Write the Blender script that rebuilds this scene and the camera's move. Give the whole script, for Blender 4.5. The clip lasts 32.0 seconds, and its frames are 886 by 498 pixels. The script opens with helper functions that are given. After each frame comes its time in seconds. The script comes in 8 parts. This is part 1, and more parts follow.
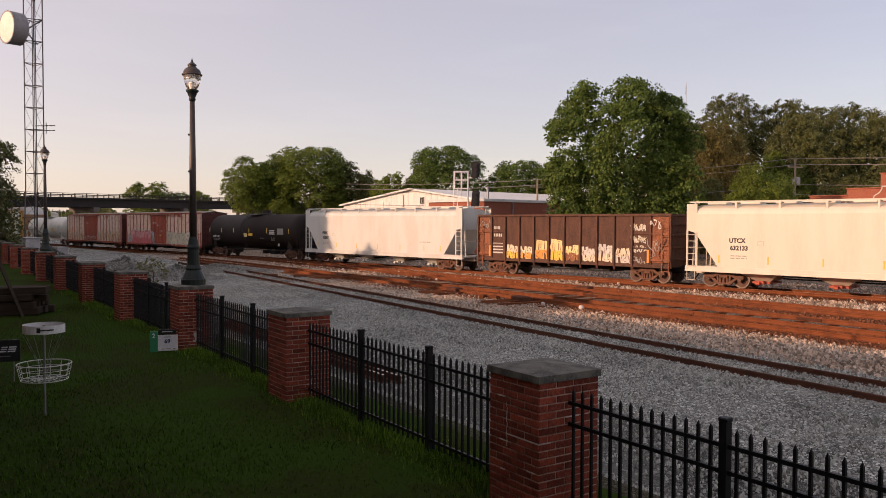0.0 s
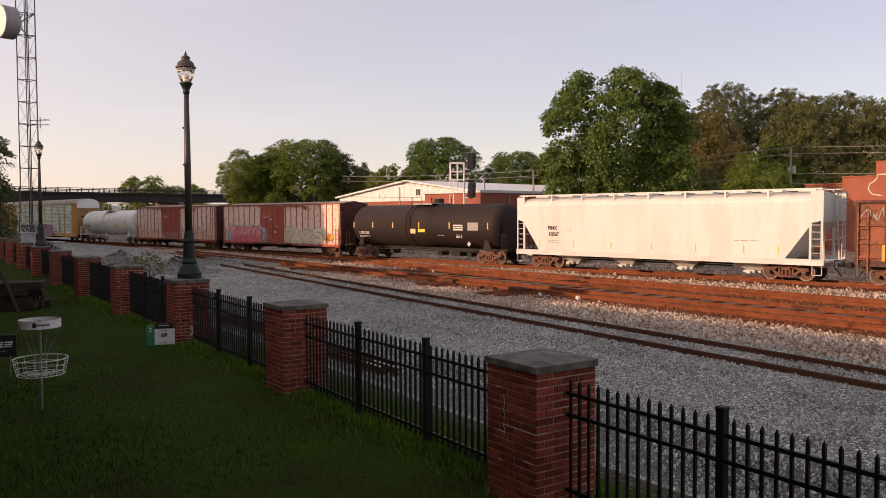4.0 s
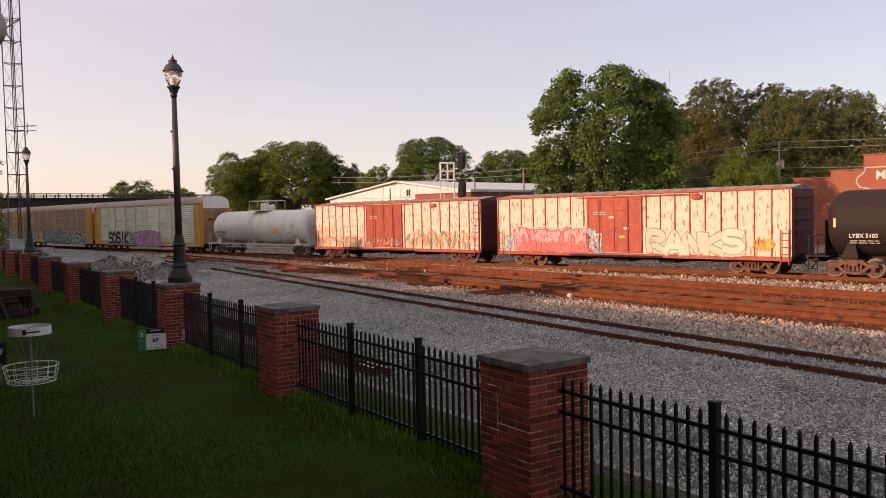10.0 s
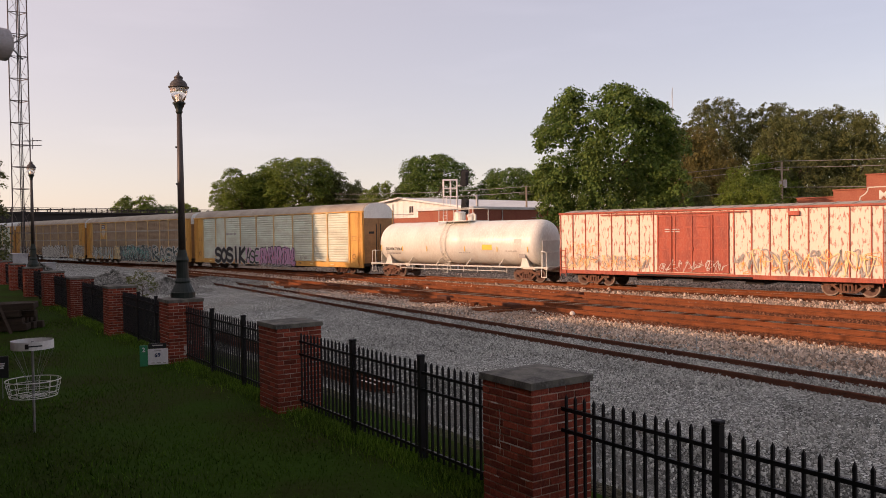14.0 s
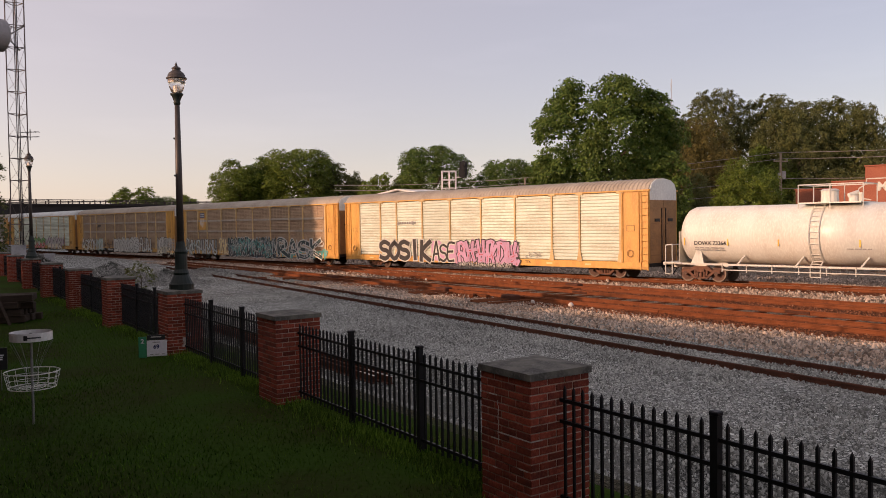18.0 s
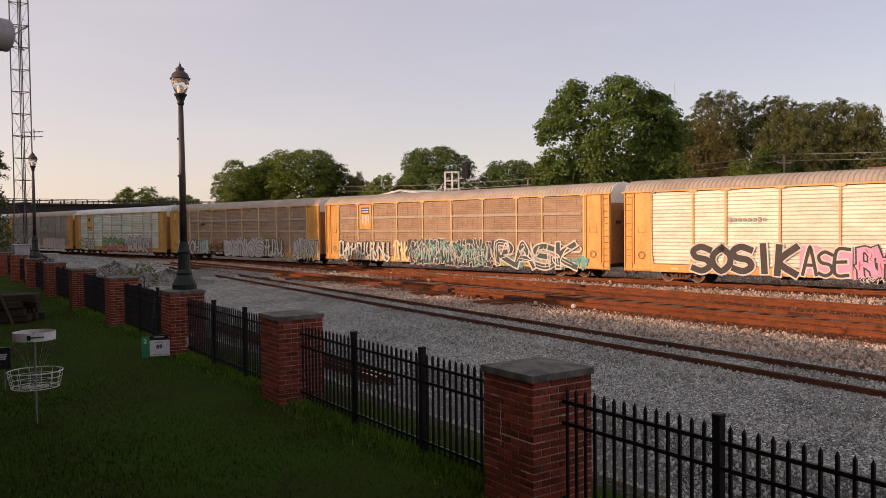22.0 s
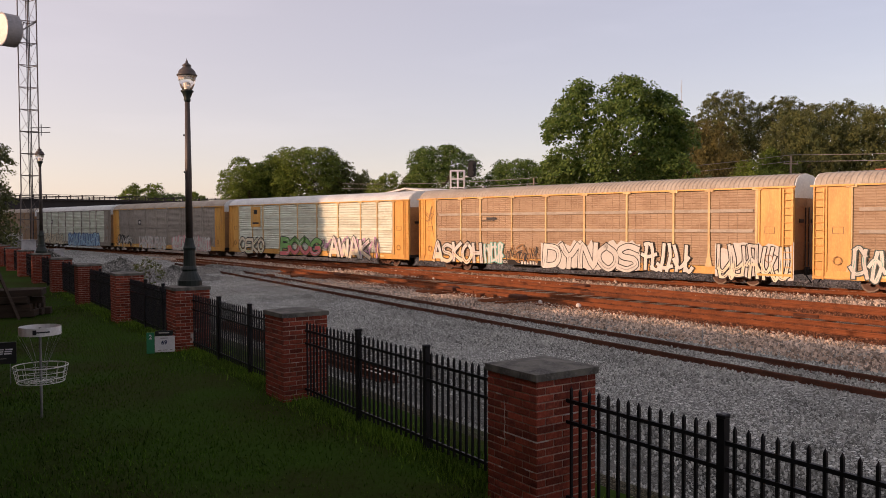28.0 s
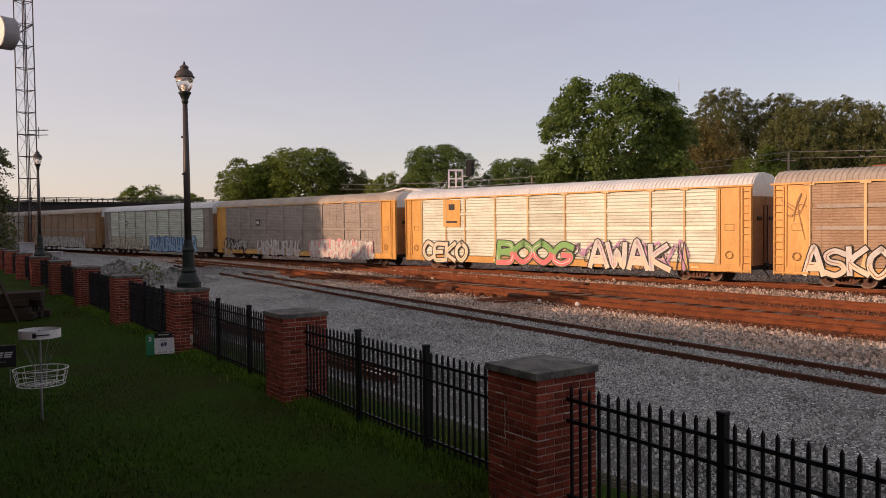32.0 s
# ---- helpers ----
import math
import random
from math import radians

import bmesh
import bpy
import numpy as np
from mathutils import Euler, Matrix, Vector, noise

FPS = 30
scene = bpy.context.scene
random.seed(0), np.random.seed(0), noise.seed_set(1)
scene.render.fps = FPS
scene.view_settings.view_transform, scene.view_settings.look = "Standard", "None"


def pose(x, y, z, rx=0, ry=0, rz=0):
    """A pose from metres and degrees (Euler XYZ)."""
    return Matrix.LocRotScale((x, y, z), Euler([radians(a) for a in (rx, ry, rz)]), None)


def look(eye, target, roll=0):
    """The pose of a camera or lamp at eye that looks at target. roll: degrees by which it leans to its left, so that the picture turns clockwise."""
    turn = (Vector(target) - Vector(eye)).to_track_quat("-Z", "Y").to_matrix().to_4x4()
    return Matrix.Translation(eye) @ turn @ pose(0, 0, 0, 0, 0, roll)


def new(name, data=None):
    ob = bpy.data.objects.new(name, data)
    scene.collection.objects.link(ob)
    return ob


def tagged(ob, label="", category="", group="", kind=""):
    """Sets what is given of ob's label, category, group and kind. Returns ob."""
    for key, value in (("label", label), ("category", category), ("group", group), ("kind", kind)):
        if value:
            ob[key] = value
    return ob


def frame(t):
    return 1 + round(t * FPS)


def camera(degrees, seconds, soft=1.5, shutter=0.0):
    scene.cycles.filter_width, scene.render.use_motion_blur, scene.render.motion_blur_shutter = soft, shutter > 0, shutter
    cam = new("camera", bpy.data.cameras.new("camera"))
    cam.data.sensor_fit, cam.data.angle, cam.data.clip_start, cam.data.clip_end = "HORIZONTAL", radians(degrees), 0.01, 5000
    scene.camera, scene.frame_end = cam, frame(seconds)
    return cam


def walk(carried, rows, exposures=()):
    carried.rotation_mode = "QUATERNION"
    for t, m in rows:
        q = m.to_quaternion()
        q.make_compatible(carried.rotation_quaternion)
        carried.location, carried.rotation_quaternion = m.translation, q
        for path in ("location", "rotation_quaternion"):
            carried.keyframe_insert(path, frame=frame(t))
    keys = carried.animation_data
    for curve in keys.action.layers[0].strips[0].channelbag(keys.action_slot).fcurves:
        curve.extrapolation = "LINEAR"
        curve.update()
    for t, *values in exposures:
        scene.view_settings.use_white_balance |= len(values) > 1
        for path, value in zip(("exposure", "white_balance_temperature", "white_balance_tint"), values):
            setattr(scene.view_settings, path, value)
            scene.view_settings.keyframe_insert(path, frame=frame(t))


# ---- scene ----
LENS = 58.2
EYE = (0.0, 0.0, 2.62)
cam = camera(LENS, 32.0, soft=0.9)
# seconds, sway x, y, z (mm), yaw, pitch, roll
SWAY = [
    (0, 0, 0, 0, -0.00, -1.87, -0.20),
    (0.5, 0, 4, 0, -0.05, -2.00, -0.25),
    (1, 0, 16, 0, -0.34, -2.19, -0.22),
    (1.5, 2, 8, -1, -0.36, -2.13, -0.02),
    (2, -4, 13, -6, -0.31, -2.21, -0.08),
    (2.5, 5, 10, -1, -0.32, -2.24, 0.11),
    (3, 5, 8, -2, -0.25, -2.44, 0.16),
    (3.5, 5, 13, -3, -0.27, -2.44, 0.27),
    (5.5, 6, 18, -1, -0.29, -2.66, 0.14),
    (6, 5, 20, -7, -0.46, -2.42, 0.15),
    (6.5, 2, 14, -4, -0.42, -2.33, 0.07),
    (7, 7, 20, -3, -0.33, -2.36, 0.14),
    (7.5, 8, 13, -1, -0.31, -2.40, 0.19),
    (8, 0, 10, -2, -0.36, -2.34, 0.05),
    (8.5, 6, 17, -6, -0.77, -2.38, 0.12),
    (9, 11, 25, -7, -1.05, -2.34, 0.49),
    (9.5, 6, 15, -6, -1.02, -2.23, 0.53),
    (10, 11, 16, -5, -0.92, -2.49, 1.18),
    (10.5, 13, 15, -3, -0.65, -2.36, 1.21),
    (11, 9, 11, -4, -0.52, -2.03, 0.97),
    (11.5, 8, 9, -4, -0.65, -1.77, 1.06),
    (12, 3, 7, -5, -1.37, -1.65, 0.87),
    (12.5, 6, 14, -1, -0.96, -1.87, 0.97),
    (13, 4, 8, -7, -0.58, -1.64, 0.87),
    (13.5, 4, -1, -4, -0.69, -1.11, 0.92),
    (14, 4, 4, -4, -0.73, -1.27, 0.81),
    (14.5, 6, 7, -4, -0.62, -1.65, 0.66),
    (16.5, 8, 8, -6, -0.62, -1.70, 0.77),
    (17, 6, 13, -6, -0.60, -1.80, 0.85),
    (17.5, 12, 11, -10, -0.78, -1.94, 0.84),
    (18, 6, 9, -5, -0.82, -1.88, 0.82),
    (18.5, 8, 10, -4, -0.68, -1.86, 0.78),
    (19, 7, 8, -5, -0.80, -1.96, 0.67),
    (19.5, 9, 7, -4, -0.80, -2.01, 0.74),
    (20, 6, 8, -1, -0.69, -1.94, 0.78),
    (20.5, 1, 2, 0, -0.66, -1.76, 0.64),
    (21, 4, 4, -2, -0.58, -1.79, 0.48),
    (21.5, 4, 3, -3, -0.62, -1.71, 0.66),
    (22, 4, 6, -1, -0.62, -1.82, 0.65),
    (22.5, 6, 8, -2, -0.73, -1.85, 0.65),
    (23, 1, 0, -2, -0.72, -1.66, 0.66),
    (23.5, 2, -5, -4, -0.77, -1.65, 0.69),
    (24, 3, -2, -2, -0.93, -1.59, 0.57),
    (24.5, 10, -4, -6, -0.84, -1.79, 1.11),
    (25, 7, -5, -4, -0.84, -1.80, 1.02),
    (25.5, 3, -9, -1, -0.59, -1.64, 0.66),
    (27.5, -1, 5, -5, -0.55, -1.95, 0.17),
    (28, 4, 10, -5, -0.24, -1.93, 0.23),
    (28.5, 8, 8, -4, -0.23, -1.91, 0.33),
    (29, 4, 9, -6, -0.24, -1.82, 0.34),
    (29.5, 2, 1, -5, -0.20, -1.84, 0.28),
    (30, 5, 8, -7, -0.40, -2.05, 0.47),
    (30.5, 7, 6, -3, -0.27, -2.09, 0.53),
    (31, 3, 7, -6, -0.22, -1.90, 0.61),
    (31.5, 2, 5, -5, -0.34, -1.97, 0.65),
    (32, 0, 0, -2, -0.35, -1.96, 0.68),
]
walk(cam, [(t, pose(EYE[0] + x / 1000, EYE[1] + y / 1000, EYE[2] + z / 1000, 90 + p, r, w))
           for t, x, y, z, w, p, r in SWAY], exposures=[
    (0, 0.60, 7400, 30), (3, 0.68, 7400, 30), (10, 0.74, 7400, 30), (14, 0.66, 7400, 30), (20, 0.48, 7400, 30),
    (24, 0.64, 7400, 30), (29, 0.63, 7300, 30), (31, 0.58, 7300, 30), (32, 0.42, 7100, 29)])

# ---- light: low evening sun from the left, behind the camera ----
SUN_TO = Vector((-0.914, -0.402, 0.0)).normalized()
SUN_EL = radians(15.0)
world = bpy.data.worlds.new("evening_sky")
scene.world = world
world.use_nodes = True
wn = world.node_tree.nodes
sky = wn.new("ShaderNodeTexSky")
sky.sky_type = "NISHITA"
sky.sun_disc = False
sky.sun_elevation = SUN_EL
sky.sun_rotation = math.atan2(SUN_TO.x, SUN_TO.y)
sky.air_density, sky.dust_density, sky.ozone_density = 1.0, 0.6, 1.0
wn["Background"].inputs["Strength"].default_value = 0.055
world.node_tree.links.new(sky.outputs["Color"], wn["Background"].inputs["Color"])
# an evening haze
haze = wn.new("ShaderNodeBackground")
# the haze glows more towards the sun's side, raised slightly overhead to lift the shade
way = wn.new("ShaderNodeTexCoord")
dot = wn.new("ShaderNodeVectorMath")
dot.operation = "DOT_PRODUCT"
dot.inputs[1].default_value = (SUN_TO.x, SUN_TO.y, 0.1)
glow = wn.new("ShaderNodeMapRange")
glow.interpolation_type = "SMOOTHSTEP"
glow.inputs[1].default_value, glow.inputs[2].default_value = -1.1, 0.75
glow.inputs[3].default_value, glow.inputs[4].default_value = 0.185, 0.34
tint = wn.new("ShaderNodeMapRange")
tint.inputs[1].default_value, tint.inputs[2].default_value = -0.9, 0.45
haze_colour = wn.new("ShaderNodeMix")
haze_colour.data_type = "RGBA"
haze_colour.inputs[6].default_value, haze_colour.inputs[7].default_value = (0.82, 0.92, 1.08, 1), (1.0, 0.97, 0.93, 1)
world.node_tree.links.new(dot.outputs["Value"], tint.inputs[0])
world.node_tree.links.new(tint.outputs[0], haze_colour.inputs[0])
world.node_tree.links.new(haze_colour.outputs[2], haze.inputs["Color"])
world.node_tree.links.new(way.outputs["Generated"], dot.inputs[0])
world.node_tree.links.new(dot.outputs["Value"], glow.inputs[0])
# thin streaks of high cloud in it
streak = wn.new("ShaderNodeMapping")
streak.inputs["Scale"].default_value = (1.6, 1.6, 9.0)
wisp = wn.new("ShaderNodeTexNoise")
wisp.inputs["Scale"].default_value, wisp.inputs["Detail"].default_value = 2.2, 5
thin_cloud = wn.new("ShaderNodeMapRange")
thin_cloud.inputs[1].default_value, thin_cloud.inputs[2].default_value = 0.52, 0.78
thin_cloud.inputs[4].default_value = 0.025
total = wn.new("ShaderNodeMath")
world.node_tree.links.new(way.outputs["Generated"], streak.inputs["Vector"])
world.node_tree.links.new(streak.outputs[0], wisp.inputs["Vector"])
world.node_tree.links.new(wisp.outputs["Fac"], thin_cloud.inputs[0])
world.node_tree.links.new(glow.outputs[0], total.inputs[0])
world.node_tree.links.new(thin_cloud.outputs[0], total.inputs[1])
world.node_tree.links.new(total.outputs[0], haze.inputs["Strength"])
both = wn.new("ShaderNodeAddShader")
world.node_tree.links.new(wn["Background"].outputs[0], both.inputs[0])
world.node_tree.links.new(haze.outputs[0], both.inputs[1])
world.node_tree.links.new(both.outputs[0], wn["World Output"].inputs["Surface"])
sun_data = bpy.data.lights.new("sun", "SUN")
sun_data.energy, sun_data.angle, sun_data.color = 2.7, radians(0.6), (1.0, 0.70, 0.46)
sun = new("sun", sun_data)
toward = Vector((SUN_TO.x * math.cos(SUN_EL), SUN_TO.y * math.cos(SUN_EL), math.sin(SUN_EL)))
sun.matrix_world = look(toward * 200, (0, 0, 0))

# ---- materials ----
def mat(name, col, rough=0.7, metal=0.0, dark=None, light=None, scale=2.0, fine=30.0, bump=0.15, amount=0.6,
        stretch=(1, 1, 1), cut=(0.42, 0.62), random_shift=True, island=0.0, dist=0.02, vary=0.1):
    """A procedural surface: base colour with broad stains (dark), fine grain (light) and a fine relief."""
    m = bpy.data.materials.new(name)
    m.use_nodes = True
    nt = m.node_tree
    nd, ln = nt.nodes, nt.links.new
    bsdf = nd["Principled BSDF"]
    bsdf.inputs["Roughness"].default_value = rough
    bsdf.inputs["Metallic"].default_value = metal
    dark = dark or tuple(c * 0.55 for c in col)
    light = light or tuple(min(1, c * 1.25) for c in col)
    tc = nd.new("ShaderNodeTexCoord")
    mp = nd.new("ShaderNodeMapping")
    mp.inputs["Scale"].default_value = stretch
    src = tc.outputs["Object"]
    if random_shift:
        info = nd.new("ShaderNodeObjectInfo")
        mul = nd.new("ShaderNodeMath")
        mul.operation = "MULTIPLY"
        mul.inputs[1].default_value = 37.0
        add = nd.new("ShaderNodeVectorMath")
        add.operation = "ADD"
        ln(info.outputs["Random"], mul.inputs[0])
        ln(src, add.inputs[0])
        ln(mul.outputs[0], add.inputs[1])
        src = add.outputs[0]
    ln(src, mp.inputs["Vector"])
    n1 = nd.new("ShaderNodeTexNoise")
    n1.inputs["Scale"].default_value, n1.inputs["Detail"].default_value = scale, 6
    n2 = nd.new("ShaderNodeTexNoise")
    n2.inputs["Scale"].default_value, n2.inputs["Detail"].default_value = fine, 4
    ln(mp.outputs[0], n1.inputs["Vector"])
    ln(mp.outputs[0], n2.inputs["Vector"])
    r1 = nd.new("ShaderNodeMapRange")
    r1.inputs[1].default_value, r1.inputs[2].default_value = cut
    r1.inputs[4].default_value = amount
    ln(n1.outputs["Fac"], r1.inputs[0])
    mx = nd.new("ShaderNodeMix")
    mx.data_type = "RGBA"
    mx.inputs[6].default_value, mx.inputs[7].default_value = (*col, 1), (*dark, 1)
    ln(r1.outputs[0], mx.inputs[0])
    r2 = nd.new("ShaderNodeMapRange")
    r2.inputs[1].default_value, r2.inputs[2].default_value = 0.45, 0.75
    r2.inputs[4].default_value = 0.6
    ln(n2.outputs["Fac"], r2.inputs[0])
    my = nd.new("ShaderNodeMix")
    my.data_type = "RGBA"
    my.inputs[7].default_value = (*light, 1)
    ln(r2.outputs[0], my.inputs[0])
    ln(mx.outputs[2], my.inputs[6])
    out = my.outputs[2]
    if island:
        geo = nd.new("ShaderNodeNewGeometry")
        hsv = nd.new("ShaderNodeHueSaturation")
        rr = nd.new("ShaderNodeMapRange")
        rr.inputs[3].default_value, rr.inputs[4].default_value = 1 - island, 1 + island
        ln(geo.outputs["Random Per Island"], rr.inputs[0])
        ln(rr.outputs[0], hsv.inputs["Value"])
        ln(out, hsv.inputs["Color"])
        out = hsv.outputs[0]
    elif random_shift:
        hsv = nd.new("ShaderNodeHueSaturation")
        rr = nd.new("ShaderNodeMapRange")
        rr.inputs[3].default_value, rr.inputs[4].default_value = 1 - vary, 1 + vary
        ln(info.outputs["Random"], rr.inputs[0])
        ln(rr.outputs[0], hsv.inputs["Value"])
        ln(out, hsv.inputs["Color"])
        out = hsv.outputs[0]
    ln(out, bsdf.inputs["Base Color"])
    if bump:
        bp = nd.new("ShaderNodeBump")
        bp.inputs["Strength"].default_value, bp.inputs["Distance"].default_value = bump, dist
        ln(n2.outputs["Fac"], bp.inputs["Height"])
        ln(bp.outputs[0], bsdf.inputs["Normal"])
    return m


def leaf_mat(name, col, col2):
    """Leaves: each one its own green, a little light passing through."""
    m = bpy.data.materials.new(name)
    m.use_nodes = True
    nt = m.node_tree
    nd, ln = nt.nodes, nt.links.new
    bsdf = nd["Principled BSDF"]
    bsdf.inputs["Roughness"].default_value = 0.55
    geo = nd.new("ShaderNodeNewGeometry")
    mx = nd.new("ShaderNodeMix")
    mx.data_type = "RGBA"
    mx.inputs[6].default_value, mx.inputs[7].default_value = (*col, 1), (*col2, 1)
    ln(geo.outputs["Random Per Island"], mx.inputs[0])
    tc = nd.new("ShaderNodeTexCoord")
    nz = nd.new("ShaderNodeTexNoise")
    nz.inputs["Scale"].default_value = 2.5
    ln(tc.outputs["Object"], nz.inputs["Vector"])
    hsv = nd.new("ShaderNodeHueSaturation")
    rr = nd.new("ShaderNodeMapRange")
    rr.inputs[1].default_value, rr.inputs[2].default_value = 0.3, 0.7
    rr.inputs[3].default_value, rr.inputs[4].default_value = 0.65, 1.35
    ln(nz.outputs["Fac"], rr.inputs[0])
    ln(rr.outputs[0], hsv.inputs["Value"])
    ln(mx.outputs[2], hsv.inputs["Color"])
    ln(hsv.outputs[0], bsdf.inputs["Base Color"])
    tr = nd.new("ShaderNodeBsdfTranslucent")
    ln(hsv.outputs[0], tr.inputs["Color"])
    ms = nd.new("ShaderNodeMixShader")
    ms.inputs[0].default_value = 0.35
    ln(bsdf.outputs[0], ms.inputs[1])
    ln(tr.outputs[0], ms.inputs[2])
    ln(ms.outputs[0], nd["Material Output"].inputs["Surface"])
    return m


def stone_mat(name, low, high, gap, cell=18.0, dust=None, dust_amount=0.0, bump=1.0):
    """Packed broken stone: every stone its own grey, dark joints, drifts of dust between."""
    m = bpy.data.materials.new(name)
    m.use_nodes = True
    nt = m.node_tree
    nd, ln = nt.nodes, nt.links.new
    bsdf = nd["Principled BSDF"]
    bsdf.inputs["Roughness"].default_value = 0.95
    bsdf.inputs["Specular IOR Level"].default_value = 0.1
    tc = nd.new("ShaderNodeTexCoord")
    warp = nd.new("ShaderNodeTexNoise")
    warp.inputs["Scale"].default_value = cell * 0.8
    bend = nd.new("ShaderNodeMix")
    bend.data_type = "VECTOR"
    bend.inputs[0].default_value = 0.04
    ln(tc.outputs["Object"], warp.inputs["Vector"])
    ln(tc.outputs["Object"], bend.inputs[4])
    ln(warp.outputs["Color"], bend.inputs[5])
    vor = nd.new("ShaderNodeTexVoronoi")
    vor.inputs["Scale"].default_value = cell
    edge = nd.new("ShaderNodeTexVoronoi")
    edge.feature = "DISTANCE_TO_EDGE"
    edge.inputs["Scale"].default_value = cell
    ln(bend.outputs[1], vor.inputs["Vector"])
    ln(bend.outputs[1], edge.inputs["Vector"])
    sep = nd.new("ShaderNodeSeparateColor")
    ln(vor.outputs["Color"], sep.inputs[0])
    pick = nd.new("ShaderNodeMix")
    pick.data_type = "RGBA"
    pick.inputs[6].default_value, pick.inputs[7].default_value = (*low, 1), (*high, 1)
    ln(sep.outputs[0], pick.inputs[0])
    joint = nd.new("ShaderNodeMapRange")
    joint.inputs[1].default_value, joint.inputs[2].default_value = 0.02, 0.14
    ln(edge.outputs["Distance"], joint.inputs[0])
    mx = nd.new("ShaderNodeMix")
    mx.data_type = "RGBA"
    mx.inputs[6].default_value = (*gap, 1)
    ln(joint.outputs[0], mx.inputs[0])
    ln(pick.outputs[2], mx.inputs[7])
    out = mx.outputs[2]
    big = nd.new("ShaderNodeTexNoise")
    big.inputs["Scale"].default_value, big.inputs["Detail"].default_value = 0.45, 6
    ln(tc.outputs["Object"], big.inputs["Vector"])
    if dust:
        r = nd.new("ShaderNodeMapRange")
        r.inputs[1].default_value, r.inputs[2].default_value = 0.42, 0.62
        r.inputs[4].default_value = dust_amount
        ln(big.outputs["Fac"], r.inputs[0])
        my = nd.new("ShaderNodeMix")
        my.data_type = "RGBA"
        my.inputs[7].default_value = (*dust, 1)
        ln(r.outputs[0], my.inputs[0])
        ln(out, my.inputs[6])
        out = my.outputs[2]
    hsv = nd.new("ShaderNodeHueSaturation")
    rr = nd.new("ShaderNodeMapRange")
    rr.inputs[1].default_value, rr.inputs[2].default_value = 0.3, 0.7
    rr.inputs[3].default_value, rr.inputs[4].default_value = 0.8, 1.2
    ln(big.outputs["Fac"], rr.inputs[0])
    ln(rr.outputs[0], hsv.inputs["Value"])
    ln(out, hsv.inputs["Color"])
    ln(hsv.outputs[0], bsdf.inputs["Base Color"])
    bp = nd.new("ShaderNodeBump")
    bp.inputs["Strength"].default_value, bp.inputs["Distance"].default_value = bump, 0.03
    ln(joint.outputs[0], bp.inputs["Height"])
    ln(bp.outputs[0], bsdf.inputs["Normal"])
    return m


M = {}
M["grass"] = mat("lawn_grass", (0.022, 0.05, 0.006), 0.9, scale=0.5, fine=14, dark=(0.026, 0.028, 0.008), amount=0.9, bump=0.5, random_shift=False)
M["blade"] = mat("grass_blades", (0.042, 0.105, 0.01), 0.85, scale=0.6, fine=9, dark=(0.036, 0.056, 0.012), light=(0.09, 0.15, 0.02), amount=0.7, bump=0, random_shift=False, island=0.5)
# uncut yellowish grass, its green also lightened for sky light at the fence
M["blade_edge"] = mat("long_edge_grass", (0.11, 0.21, 0.025), 0.85, scale=0.9, fine=9, dark=(0.06, 0.1, 0.02), light=(0.17, 0.27, 0.05), amount=0.7, bump=0, random_shift=False, island=0.5)
M["gravel"] = stone_mat("yard_gravel", (0.07, 0.075, 0.066), (0.3, 0.312, 0.283), (0.03, 0.032, 0.028), 24, (0.14, 0.143, 0.126), 0.75)
M["dirt"] = stone_mat("bare_dirt_and_weeds", (0.045, 0.04, 0.024), (0.15, 0.14, 0.095), (0.02, 0.022, 0.01), 20, (0.04, 0.06, 0.016), 0.85)
M["pale_gravel"] = stone_mat("packed_yard_ballast", (0.17, 0.184, 0.166), (0.76, 0.79, 0.74), (0.05, 0.053, 0.047), 14, (0.34, 0.35, 0.32), 0.35)
M["stone_heap"] = mat("heaped_stone", (0.24, 0.245, 0.225), 0.9, scale=0.5, fine=12, dark=(0.11, 0.112, 0.1), light=(0.36, 0.365, 0.34), bump=0.2, random_shift=False, island=0.5)
M["stone"] = mat("ballast_stone", (0.3, 0.313, 0.286), 0.9, scale=0.5, fine=12, dark=(0.12, 0.125, 0.112), light=(0.5, 0.52, 0.485), bump=0.2, random_shift=False, island=0.6)
# rust-dusted stone with sunlight put into its brighter tan
M["stone_rusty_sunlit"] = mat("rusty_ballast", (0.46, 0.355, 0.275), 0.9, scale=0.6, fine=12, dark=(0.2, 0.125, 0.08), light=(0.58, 0.49, 0.41), bump=0.2, random_shift=False, island=0.65)
M["rail"] = mat("rusty_rail", (0.2, 0.069, 0.032), 0.9, 0.0, dark=(0.1, 0.038, 0.02), scale=2, fine=18, random_shift=False)
# rust darker than rusty_rail: the siding's shade is put into this colour
M["rail_dark"] = mat("dark_rusty_rail", (0.1, 0.043, 0.028), 0.9, 0.0, dark=(0.055, 0.027, 0.02), scale=2, fine=18, random_shift=False)
M["bed"] = stone_mat("rust_dusted_bed", (0.13, 0.051, 0.027), (0.31, 0.138, 0.08), (0.045, 0.02, 0.012), 14, (0.22, 0.084, 0.043), 0.6)
M["tan_gravel"] = stone_mat("tan_gravel", (0.15, 0.115, 0.08), (0.56, 0.46, 0.36), (0.04, 0.028, 0.02), 14, (0.26, 0.19, 0.13), 0.4)
M["stone_red"] = mat("rust_red_ballast", (0.19, 0.077, 0.04), 0.9, scale=0.6, fine=12, dark=(0.12, 0.045, 0.023), light=(0.31, 0.16, 0.1), bump=0.2, random_shift=False, island=0.6)
M["railtop"] = mat("worn_rail_head", (0.42, 0.34, 0.28), 0.3, 0.85, scale=1, fine=10, random_shift=False)
